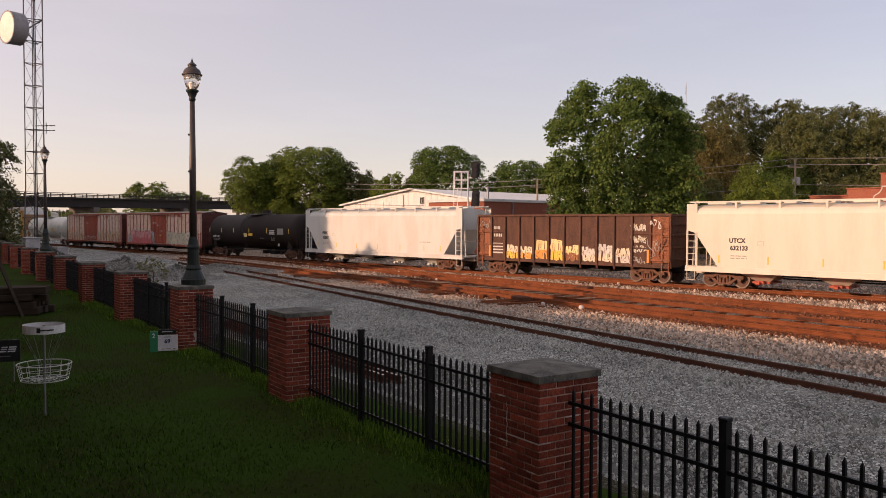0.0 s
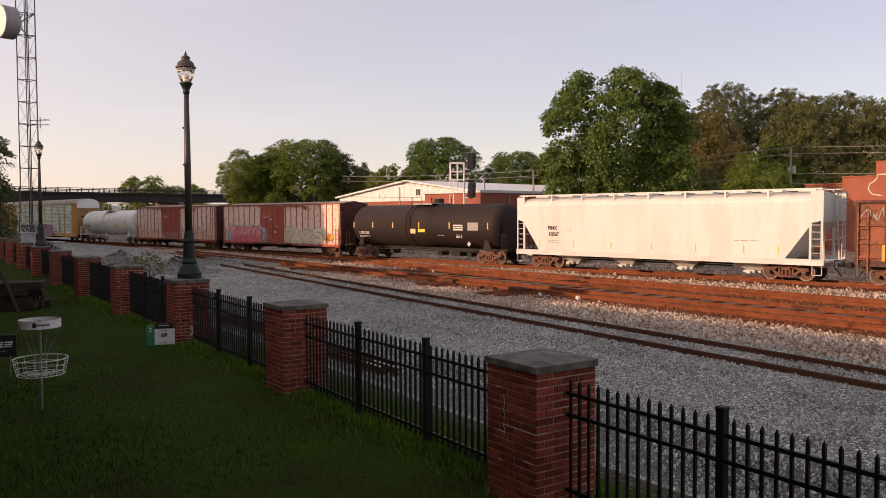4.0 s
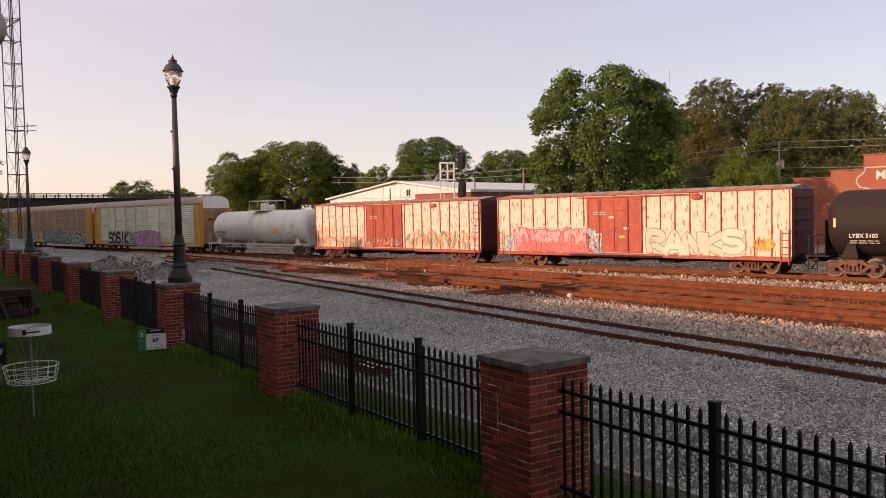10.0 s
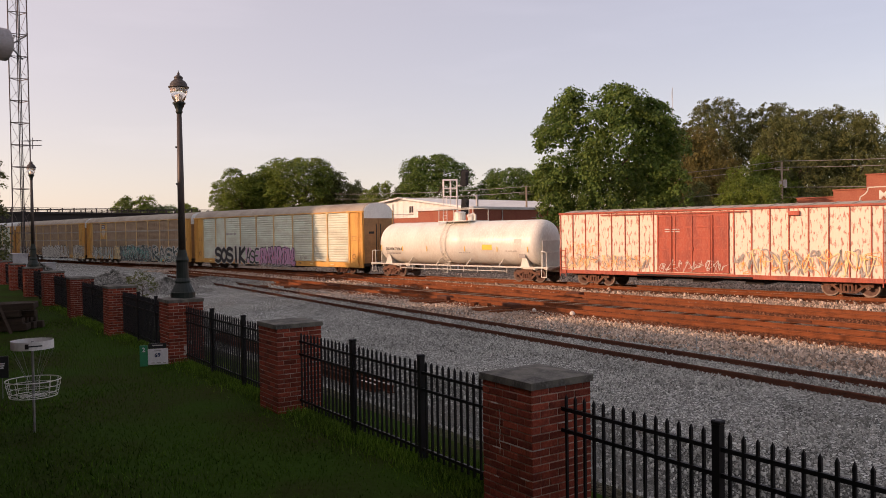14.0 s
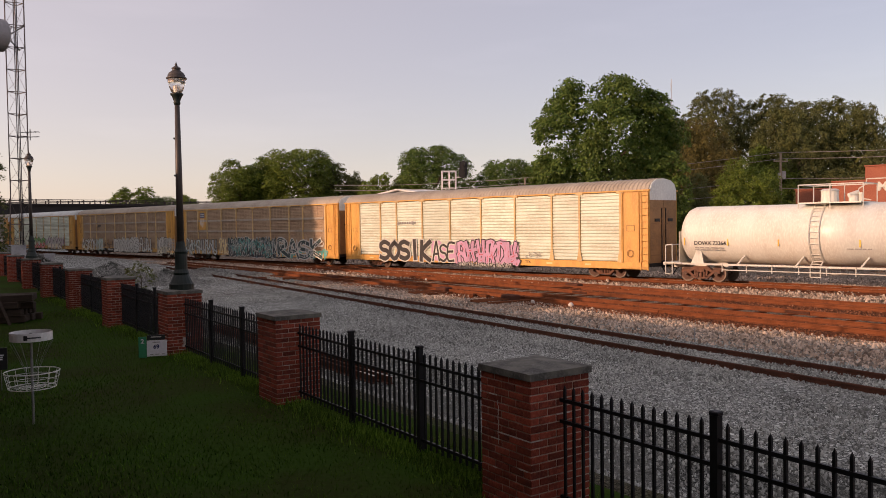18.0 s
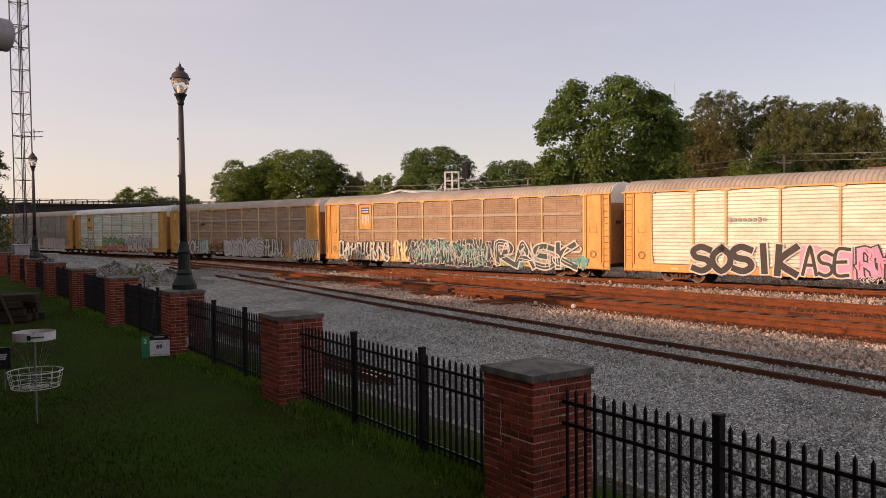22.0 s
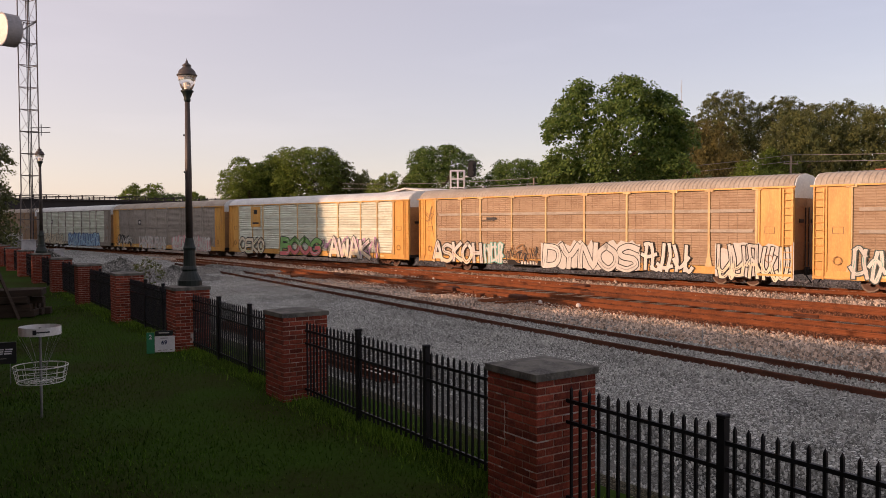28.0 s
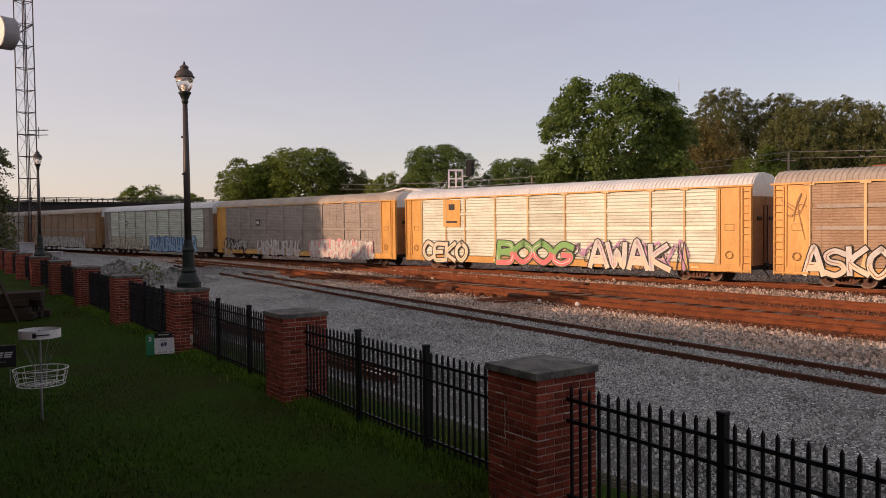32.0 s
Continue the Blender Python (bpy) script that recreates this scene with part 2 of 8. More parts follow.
M["tie"] = mat("weathered_tie", (0.16, 0.056, 0.026), 0.95, scale=3, fine=25, dark=(0.08, 0.033, 0.018), stretch=(1, 6, 1))
M["brick"] = mat("red_brick", (0.25, 0.047, 0.027), 0.85, scale=6, fine=40, dark=(0.085, 0.02, 0.016), light=(0.4, 0.11, 0.06), cut=(0.4, 0.66), bump=0.4, dist=0.008, vary=0.38)
M["mortar"] = mat("grey_mortar", (0.5, 0.37, 0.3), 0.95, scale=5, fine=50, dark=(0.14, 0.09, 0.07), cut=(0.44, 0.62), bump=0.3, dist=0.006)
M["efflo"] = mat("pale_mortar_repair", (0.55, 0.5, 0.45), 0.95, scale=9, fine=50, amount=0.4)
M["cap"] = mat("stone_cap", (0.15, 0.145, 0.12), 0.85, scale=5, fine=40, dark=(0.05, 0.05, 0.045), light=(0.2, 0.19, 0.18), cut=(0.38, 0.6), amount=0.85, bump=0.3, dist=0.006)
M["iron"] = mat("black_painted_iron", (0.012, 0.012, 0.014), 0.45, 0.0, scale=4, fine=50, bump=0.05)
M["green_iron"] = mat("dark_green_cast_iron", (0.018, 0.028, 0.024), 0.45, 0.0, scale=4, fine=50, bump=0.05)
M["bronze_iron"] = mat("weathered_bronze_iron", (0.05, 0.04, 0.036), 0.5, 0.1, scale=3, fine=30, dark=(0.025, 0.022, 0.02), light=(0.085, 0.06, 0.05), bump=0.05)
M["mast_steel"] = mat("dull_tower_steel", (0.16, 0.13, 0.12), 0.7, 0.2, scale=3, fine=20)
M["galv"] = mat("galvanised_steel", (0.33, 0.33, 0.33), 0.5, 0.6, scale=3, fine=20)
M["white_paint"] = mat("white_paint", (0.72, 0.71, 0.69), 0.5, scale=2, fine=20, amount=0.3, bump=0.05)
M["hop_cream"] = mat("cream_hopper_paint", (0.6, 0.56, 0.47), 0.55, scale=0.7, fine=9, dark=(0.51, 0.46, 0.38), light=(0.6, 0.57, 0.5), amount=0.5, stretch=(1.6, 1.6, 0.35), bump=0.05)
M["hop_grey"] = mat("pale_grey_hopper_paint", (0.61, 0.63, 0.60), 0.55, scale=0.7, fine=9, dark=(0.5, 0.48, 0.43), light=(0.63, 0.65, 0.62), amount=0.5, stretch=(1.6, 1.6, 0.35), bump=0.05)
M["gon"] = mat("rusted_brown_steel", (0.095, 0.043, 0.029), 0.8, 0.1, scale=1.5, fine=14, dark=(0.03, 0.019, 0.015), light=(0.22, 0.09, 0.05), stretch=(2, 2, 0.6), bump=0.2)
M["gon_rust"] = mat("bright_rust", (0.27, 0.09, 0.04), 0.85, 0.1, scale=2, fine=14, dark=(0.08, 0.032, 0.02), light=(0.4, 0.22, 0.14), bump=0.2)
M["black_tank"] = mat("black_tank_paint", (0.026, 0.019, 0.017), 0.72, 0.0, scale=0.6, fine=8, dark=(0.03, 0.02, 0.017), light=(0.03, 0.024, 0.022), stretch=(1, 1, 0.5), bump=0.04)
M["white_tank"] = mat("off_white_tank_paint", (0.62, 0.63, 0.58), 0.4, scale=0.7, fine=9, dark=(0.48, 0.43, 0.37), amount=0.45, stretch=(1.5, 1, 0.5), bump=0.04)
M["box_fade"] = mat("faded_boxcar_paint", (0.74, 0.54, 0.42), 0.75, scale=3.0, fine=9, dark=(0.32, 0.085, 0.05), light=(0.78, 0.64, 0.53), stretch=(2.4, 1, 0.75), cut=(0.555, 0.62), amount=0.85, bump=0.1)
M["box_fade_b"] = mat("dull_faded_boxcar_paint", (0.7, 0.56, 0.46), 0.75, scale=3.2, fine=9, dark=(0.32, 0.095, 0.055), light=(0.72, 0.62, 0.54), stretch=(2.4, 1, 0.75), cut=(0.535, 0.61), amount=0.85, bump=0.1)
M["box_red"] = mat("oxide_red_paint", (0.4, 0.08, 0.042), 0.7, scale=1.6, fine=12, dark=(0.2, 0.04, 0.03), light=(0.45, 0.16, 0.11), stretch=(1.5, 1, 0.5), bump=0.1)
M["box_end"] = mat("dark_red_end", (0.10, 0.025, 0.02), 0.75, scale=1.6, fine=12, bump=0.1)
M["yellow"] = mat("yellow_rack_paint", (0.65, 0.35, 0.085), 0.5, scale=1.2, fine=11, dark=(0.46, 0.22, 0.055), light=(0.76, 0.45, 0.13), stretch=(1.5, 1, 0.5), amount=0.55, bump=0.05)
M["post_yellow"] = mat("sun_bleached_yellow_paint", (0.6, 0.43, 0.2), 0.55, scale=1.2, fine=11, dark=(0.44, 0.26, 0.1), light=(0.66, 0.52, 0.3), stretch=(1.5, 1, 0.5), amount=0.6, bump=0.05)
M["panel_silver"] = mat("bright_galvanised_panel", (0.61, 0.68, 0.57), 0.5, 0.15, scale=1.0, fine=9, dark=(0.45, 0.44, 0.34), light=(0.73, 0.79, 0.7), stretch=(0.6, 1, 1.5), bump=0.05)
M["panel_brown"] = mat("dusty_brown_panel", (0.36, 0.255, 0.165), 0.7, 0.1, scale=1.4, fine=9, dark=(0.24, 0.15, 0.09), light=(0.44, 0.325, 0.22), stretch=(0.6, 1, 1.5), bump=0.05)
M["panel_grey"] = mat("dull_grey_panel", (0.33, 0.30, 0.26), 0.6, 0.2, scale=1.2, fine=9, dark=(0.22, 0.19, 0.16), light=(0.42, 0.38, 0.33), stretch=(0.6, 1, 1.5), bump=0.05)
M["roof_tan"] = mat("weathered_rack_roof", (0.37, 0.325, 0.265), 0.75, 0.0, scale=0.8, fine=8, dark=(0.26, 0.215, 0.165), light=(0.45, 0.4, 0.335), bump=0.05)
M["roof_white"] = mat("white_rack_roof", (0.66, 0.68, 0.66), 0.6, 0.0, scale=0.8, fine=8, amount=0.3, bump=0.05)
M["end_brown"] = mat("brown_rack_end", (0.33, 0.18, 0.08), 0.7, scale=1.2, fine=9, bump=0.05)
M["truck"] = mat("greasy_rusty_truck", (0.16, 0.072, 0.046), 0.85, 0.1, scale=4, fine=25, dark=(0.05, 0.028, 0.022), light=(0.26, 0.14, 0.09), bump=0.3)
M["under"] = mat("black_underframe", (0.02, 0.018, 0.017), 0.85, 0.0, scale=3, fine=25, bump=0.2)
M["wheel"] = mat("worn_wheel", (0.11, 0.058, 0.042), 0.75, 0.1, scale=6, fine=30)
M["tread"] = mat("worn_wheel_tread", (0.17, 0.13, 0.105), 0.55, 0.4, scale=6, fine=30)
M["hatch_red"] = mat("red_outlet_gate", (0.45, 0.1, 0.06), 0.7, scale=5, fine=25)
for key, c in dict(ink_black=(0.02, 0.02, 0.022), ink_white=(0.54, 0.54, 0.5), ink_grey=(0.3, 0.29, 0.27), ink_blue=(0.05, 0.13, 0.3),
                   ink_teal=(0.1, 0.4, 0.36), ink_pink=(0.66, 0.16, 0.17), ink_rose=(0.74, 0.36, 0.36), ink_pale=(0.64, 0.58, 0.43), ink_lilac=(0.52, 0.3, 0.46), ink_green=(0.17, 0.4, 0.12),
                   ink_cream=(0.74, 0.58, 0.28), ink_orange=(0.75, 0.3, 0.05), ink_red=(0.5, 0.05, 0.04), ink_yellow=(0.75, 0.48, 0.06),
                   ink_darkteal=(0.03, 0.06, 0.06), ink_navy=(0.03, 0.04, 0.12), ink_sky=(0.25, 0.45, 0.6)).items():
    M[key] = mat(key.replace("ink_", "") + "_spray_paint", c, 0.6, scale=2.5, fine=16, amount=0.4, bump=0.03,
                 dark=tuple(v * 0.7 + 0.03 for v in c))
M["siding"] = mat("white_metal_siding", (0.67, 0.68, 0.66), 0.6, scale=0.4, fine=6, amount=0.3, stretch=(4, 4, 0.6), bump=0.05)
M["brick_wall"] = mat("brick_wall", (0.3, 0.1, 0.06), 0.9, scale=0.8, fine=9, dark=(0.26, 0.07, 0.045), light=(0.42, 0.16, 0.1), bump=0.3, random_shift=False)
M["concrete"] = mat("stained_concrete", (0.14, 0.13, 0.12), 0.9, scale=0.3, fine=4, dark=(0.14, 0.13, 0.125), random_shift=False)
M["bridge"] = mat("dark_bridge_steel", (0.026, 0.021, 0.02), 0.8, scale=0.3, fine=4, random_shift=False)
M["wood"] = mat("grey_old_timber", (0.055, 0.04, 0.03), 0.9, scale=2, fine=25, stretch=(1, 8, 8), bump=0.4)
M["pole_wood"] = mat("pale_pole_timber", (0.30, 0.25, 0.19), 0.9, scale=2, fine=25, stretch=(8, 8, 1), bump=0.4)
M["bark"] = mat("bark", (0.09, 0.065, 0.045), 0.95, scale=2, fine=12, stretch=(3, 3, 0.6), bump=0.6)
M["leaf_a"] = leaf_mat("broad_leaves", (0.055, 0.112, 0.024), (0.15, 0.215, 0.05))
M["leaf_b"] = leaf_mat("dark_leaves", (0.07, 0.09, 0.031), (0.155, 0.165, 0.057))
M["leaf_c"] = leaf_mat("bright_leaves", (0.08, 0.13, 0.022), (0.18, 0.235, 0.042))
M["leaf_d"] = leaf_mat("brownish_leaves", (0.09, 0.086, 0.028), (0.18, 0.15, 0.048))
M["plaster"] = mat("shade_house_wall", (0.35, 0.16, 0.11), 0.9, scale=0.6, fine=8, random_shift=False)
M["roof"] = mat("dark_roof", (0.07, 0.06, 0.055), 0.9, scale=0.6, fine=8, random_shift=False)
M["signal_black"] = mat("matt_black_signal", (0.015, 0.015, 0.016), 0.6, scale=4, fine=30)
M["wire"] = mat("grey_wire", (0.25, 0.24, 0.23), 0.6, scale=1, fine=9)
M["cabinet"] = mat("grey_cabinet_paint", (0.4, 0.4, 0.4), 0.5, 0.2, scale=2, fine=14)
M["sign_green"] = mat("green_sign", (0.02, 0.26, 0.12), 0.4, scale=3, fine=20, amount=0.2, bump=0)
M["sign_white"] = mat("white_sign", (0.68, 0.68, 0.70), 0.4, scale=3, fine=20, amount=0.2, bump=0)
M["sign_black"] = mat("black_sign", (0.012, 0.012, 0.014), 0.4, scale=3, fine=20, amount=0.2, bump=0)
M["drum"] = mat("white_radome", (0.78, 0.74, 0.66), 0.5, scale=0.6, fine=5, amount=0.2, bump=0)
M["drum_side"] = mat("grey_drum_shroud", (0.3, 0.29, 0.3), 0.6, 0.2, scale=0.8, fine=5)
glass = bpy.data.materials.new("lamp_glass")
glass.use_nodes = True
gb = glass.node_tree.nodes["Principled BSDF"]
gb.inputs["Base Color"].default_value = (0.95, 0.92, 0.86, 1)
gb.inputs["Roughness"].default_value = 0.1
gb.inputs["Transmission Weight"].default_value = 0.9
M["glass"] = glass


for key, level in dict(grass=0.02, blade=0.02, blade_edge=0.02, stone_heap=0.15, stone=0.15, stone_rusty_sunlit=0.15, stone_red=0.03, bed=0.02, tie=0.02, rail=0.04, rail_dark=0.06,
                       black_tank=0.25, leaf_a=0.2, leaf_b=0.2, leaf_c=0.2, leaf_d=0.2, brick=0.2, mortar=0.1, cap=0.2, iron=0.2, green_iron=0.25, wood=0.15).items():
    M[key].node_tree.nodes["Principled BSDF"].inputs["Specular IOR Level"].default_value = level


# ---- mesh helpers ----
def part(name, bm, material, parent=None, label="", smooth=False):
    """Links a bmesh as one mesh object, under parent when given."""
    me = bpy.data.meshes.new(name)
    bm.normal_update()
    bm.to_mesh(me)
    bm.free()
    return place(name, me, material, parent, label, smooth)


def place(name, me, material=None, parent=None, label="", smooth=False):
    if material is not None and not me.materials:
        for m in (material if isinstance(material, (list, tuple)) else [material]):
            me.materials.append(m)
    if smooth:
        me.polygons.foreach_set("use_smooth", [True] * len(me.polygons))
    ob = new(name, me)
    ob.parent = parent
    if label:
        ob["label"] = label
    return ob


def thing(name, m, label, category, group=""):
    ob = new(name)
    ob.empty_display_size = 0.2
    ob.matrix_world = m
    return tagged(ob, label, category, group)


def box(bm, c, s, m=None, bevel=0.0, mi=0):
    """A box with centre c and size s."""
    mm = (m or Matrix()) @ Matrix.Translation(c) @ Matrix.Diagonal((*s, 1))
    vs = bmesh.ops.create_cube(bm, size=1, matrix=mm)["verts"]
    fs = {f for v in vs for f in v.link_faces}
    for f in fs:
        f.material_index = mi
    if bevel:
        es = list({e for v in vs for e in v.link_edges})
        bmesh.ops.bevel(bm, geom=es, offset=bevel, segments=1, affect="EDGES")
    return vs


def tube(bm, p, q, r, r2=None, n=8, mi=0):
    """A round bar from p to q, tapering to r2."""
    p, q = Vector(p), Vector(q)
    d = q - p
    rot = d.to_track_quat("Z", "Y").to_matrix().to_4x4()
    vs = bmesh.ops.create_cone(bm, cap_ends=True, segments=n, radius1=r, radius2=r if r2 is None else r2,
                               depth=d.length, matrix=Matrix.Translation((p + q) / 2) @ rot)["verts"]
    for f in {f for v in vs for f in v.link_faces}:
        f.material_index = mi


def path_tube(bm, pts, r, n=4):
    """One bent bar through several points."""
    rings = []
    for i, p in enumerate(pts):
        d = (Vector(pts[min(i + 1, len(pts) - 1)]) - Vector(pts[max(i - 1, 0)])).normalized()
        m = d.to_track_quat("Z", "Y").to_matrix()
        rings.append([bm.verts.new(Vector(p) + m @ Vector((r * math.cos(2 * math.pi * k / n), r * math.sin(2 * math.pi * k / n), 0))) for k in range(n)])
    for a, b in zip(rings, rings[1:]):
        for k in range(n):
            bm.faces.new((a[k], a[(k + 1) % n], b[(k + 1) % n], b[k]))
    bm.faces.new(list(reversed(rings[0])))
    bm.faces.new(rings[-1])


def lathe(bm, profile, n=16, m=None, mi=0):
    """A turned shape round z from (radius, height) pairs."""
    rings = []
    m = m or Matrix()
    for r, z in profile:
        if r < 1e-4:
            rings.append([bm.verts.new(m @ Vector((0, 0, z)))])
        else:
            rings.append([bm.verts.new(m @ Vector((r * math.cos(2 * math.pi * i / n), r * math.sin(2 * math.pi * i / n), z))) for i in range(n)])
    for a, b in zip(rings, rings[1:]):
        for i in range(n):
            j = (i + 1) % n
            if len(a) == 1 and len(b) == 1:
                continue
            if len(a) == 1:
                f = bm.faces.new((a[0], b[j], b[i]))
            elif len(b) == 1:
                f = bm.faces.new((a[i], a[j], b[0]))
            else:
                f = bm.faces.new((a[i], a[j], b[j], b[i]))
            f.material_index = mi
    for ring, flip in ((rings[0], True), (rings[-1], False)):
        if len(ring) > 1:
            bm.faces.new(list(reversed(ring)) if flip else ring)


def extrude_yz(bm, prof, x0, x1, mi=0, caps=True):
    """A closed (y, z) outline drawn along x from x0 to x1."""
    a = [bm.verts.new((x0, y, z)) for y, z in prof]
    b = [bm.verts.new((x1, y, z)) for y, z in prof]
    k = len(prof)
    for i in range(k):
        j = (i + 1) % k
        bm.faces.new((a[i], a[j], b[j], b[i])).material_index = mi
    if caps:
        bm.faces.new(list(reversed(a))).material_index = mi
        bm.faces.new(b).material_index = mi


def extrude_xz(bm, prof, y0, y1, mi=0):
    """A closed (x, z) outline with thickness along y."""
    a = [bm.verts.new((x, y0, z)) for x, z in prof]
    b = [bm.verts.new((x, y1, z)) for x, z in prof]
    k = len(prof)
    for i in range(k):
        j = (i + 1) % k
        bm.faces.new((a[i], b[i], b[j], a[j])).material_index = mi
    bm.faces.new(a).material_index = mi
    bm.faces.new(list(reversed(b))).material_index = mi


def raw_mesh(name, verts, faces):
    """A mesh from computed arrays (n x 3 and m x k)."""
    me = bpy.data.meshes.new(name)
    verts, faces = np.asarray(verts, np.float32), np.asarray(faces, np.int32)
    k = faces.shape[1]
    me.vertices.add(len(verts))
    me.vertices.foreach_set("co", verts.ravel())
    me.loops.add(faces.size)
    me.loops.foreach_set("vertex_index", faces.ravel())
    me.polygons.add(len(faces))
    me.polygons.foreach_set("loop_start", np.arange(0, faces.size, k, dtype=np.int32))
    me.update(calc_edges=True)
    me.validate()
    return me


def text_mesh(words, size, fat=0.0, thick=0.004):
    """Letters of the built-in font as a thin mesh, centred, in the x-y plane."""
    cu = bpy.data.curves.new("letters", "FONT")
    cu.body, cu.size, cu.offset, cu.extrude = words, size, fat, thick
    cu.align_x, cu.align_y, cu.resolution_u = "CENTER", "CENTER", 3
    ob = bpy.data.objects.new("letters", cu)
    me = bpy.data.meshes.new_from_object(ob)
    bpy.data.objects.remove(ob)
    bpy.data.curves.remove(cu)
    return me


def lettering(words, parent, x, y, z, height, material, name="lettering", width=None, fat=0.0):
    """Words painted on a side that faces -y."""
    me = text_mesh(words, height * 1.35, fat)
    xs = [v.co.x for v in me.vertices]
    sx = width / (max(xs) - min(xs)) if width else 1.0
    ob = place(name, me, material, parent)
    ob.matrix_basis = pose(x, y, z, 90, 0, 0) @ Matrix.Diagonal((sx, 1, 1, 1))
    return ob

# ---- plan ----
RAIL_Z = -0.80          # top of the rails
BED_Z = -1.00           # yard level
FAR_Z = -1.07           # ground level among the far tracks
FENCE_A = radians(33.6)
FE = Vector((-math.sin(FENCE_A), math.cos(FENCE_A), 0))   # along the fence, away
FN = Vector((math.cos(FENCE_A), math.sin(FENCE_A), 0))    # across it, to the yard
P1 = Vector((0.84, 6.87, 0))
BAY, PIER_W, PIER_H = 5.65, 0.711, 1.30
TRAIN_A = radians(44.04)
TE = Vector((math.sin(TRAIN_A), -math.cos(TRAIN_A), 0))   # the way the train runs
TN = Vector((math.cos(TRAIN_A), math.sin(TRAIN_A), 0))
TRAIN_O = Vector((-1.667, 61.42, 0))
ALONG_Z = math.degrees(math.atan2(TE.y, TE.x))
FENCE_M = Matrix(((FE.x, FN.x, 0, P1.x), (FE.y, FN.y, 0, P1.y), (0, 0, 1, 0), (0, 0, 0, 1)))  # x along, y to the yard


def ground_z(u):
    """Height of the ground u metres beyond the fence's lawn side."""
    if u < 0.9:
        return 0.0
    if u < 4.2:
        k = (u - 0.9) / 3.3
        return BED_Z * k * k * (3 - 2 * k)
    return BED_Z + (FAR_Z - BED_Z) * min(1.0, max(0.0, (u - 14.3) / 3.2))


def build_ground():
    us = [-2500, -600, -150, -60, -25, -12, -6, -3, -1.5, -0.6, 0, 0.45, 0.9, 1.2, 1.6, 2, 2.5, 3, 3.5, 4.2]
    us += [4.2 + 0.8 * i for i in range(1, 40)] + [40, 46, 55, 70, 90, 130, 200, 400, 900, 2500]
    ts = [-2500, -600, -150, -60, -30] + [-20 + 1.0 * i for i in range(0, 110)] + [95, 105, 120, 150, 220, 400, 900, 2500]
    verts, faces = [], []
    for u in us:
        for t in ts:
            p = P1 + FE * t + FN * u
            z = ground_z(u)
            if 1.2 < u < 40 and -25 < t < 90:
                z += 0.05 * noise.noise(Vector((p.x * 0.35, p.y * 0.35, 0))) + 0.025 * noise.noise(Vector((p.x * 1.3, p.y * 1.3, 3)))
                z = min(z, ground_z(u) + 0.03)
            elif -14 < u <= 0.5 and -20 < t < 60:
                z += 0.04 * noise.noise(Vector((p.x * 0.4, p.y * 0.4, 7))) - 0.02
            verts.append((p.x, p.y, z))
    k = len(ts)
    for i in range(len(us) - 1):
        for j in range(k - 1):
            faces.append((i * k + j, (i + 1) * k + j, (i + 1) * k + j + 1, i * k + j + 1))
    me = raw_mesh("ground", verts, faces)
    me.materials.append(M["grass"])
    me.materials.append(M["gravel"])
    me.materials.append(M["tan_gravel"])
    me.materials.append(M["pale_gravel"])
    me.materials.append(M["dirt"])
    idx = np.zeros(len(faces), np.int32)
    for i in range(len(us) - 1):
        if us[i] >= 1.2:
            idx[i * (k - 1):(i + 1) * (k - 1)] = 4 if us[i] < 2.4 else 1 if us[i] < 6.6 else (3 if us[i] < 19 else 2)
    me.polygons.foreach_set("material_index", idx)
    me.polygons.foreach_set("use_smooth", [True] * len(faces))
    ob = place("ground", me)
    tagged(ob, "mown lawn sloping to a grey gravel rail yard", "ground", kind="structure")


build_ground()


def scatter(name, count, spot, size, material, label, seed, category):
    """Many small broken stones as one mesh. spot(rng, n) gives n places (x, y, z)."""
    rng = np.random.default_rng(seed)
    base = np.array([(-1, -0.8, -0.8), (1, -0.7, -0.8), (0.1, 1, -0.8), (-0.55, -0.45, 0.75), (0.6, -0.35, 0.9), (0.05, 0.55, 0.65)], np.float32)
    pos = spot(rng, count)
    n = len(pos)
    s = size[0] + (size[1] - size[0]) * rng.random(n) ** 2
    ang = rng.random(n) * 2 * np.pi
    tilt = rng.normal(0, 0.35, (n, 2))
    v = base[None] * (1 + 0.25 * rng.normal(0, 1, (n, 6, 3))) * s[:, None, None] * 0.5
    c, d = np.cos(ang)[:, None], np.sin(ang)[:, None]
    x, y, z = v[:, :, 0] * c - v[:, :, 1] * d, v[:, :, 0] * d + v[:, :, 1] * c, v[:, :, 2]
    z = z + x * tilt[:, :1] + y * tilt[:, 1:]
    v = np.stack([x, y, z], 2) + pos[:, None, :]
    tri = np.array([(3, 4, 5), (0, 1, 4), (0, 4, 3), (1, 2, 5), (1, 5, 4), (2, 0, 3), (2, 3, 5)], np.int32)
    f = tri[None] + (np.arange(n) * 6)[:, None, None]
    ob = place(name, raw_mesh(name, v.reshape(-1, 3), f.reshape(-1, 3)), material)
    return tagged(ob, label, category, kind="stuff")


# ---- tracks: centre line start, yaw of its run to the far left, length ----
def along(yaw):
    a = radians(yaw)
    return Vector((-math.sin(a), math.cos(a), 0))


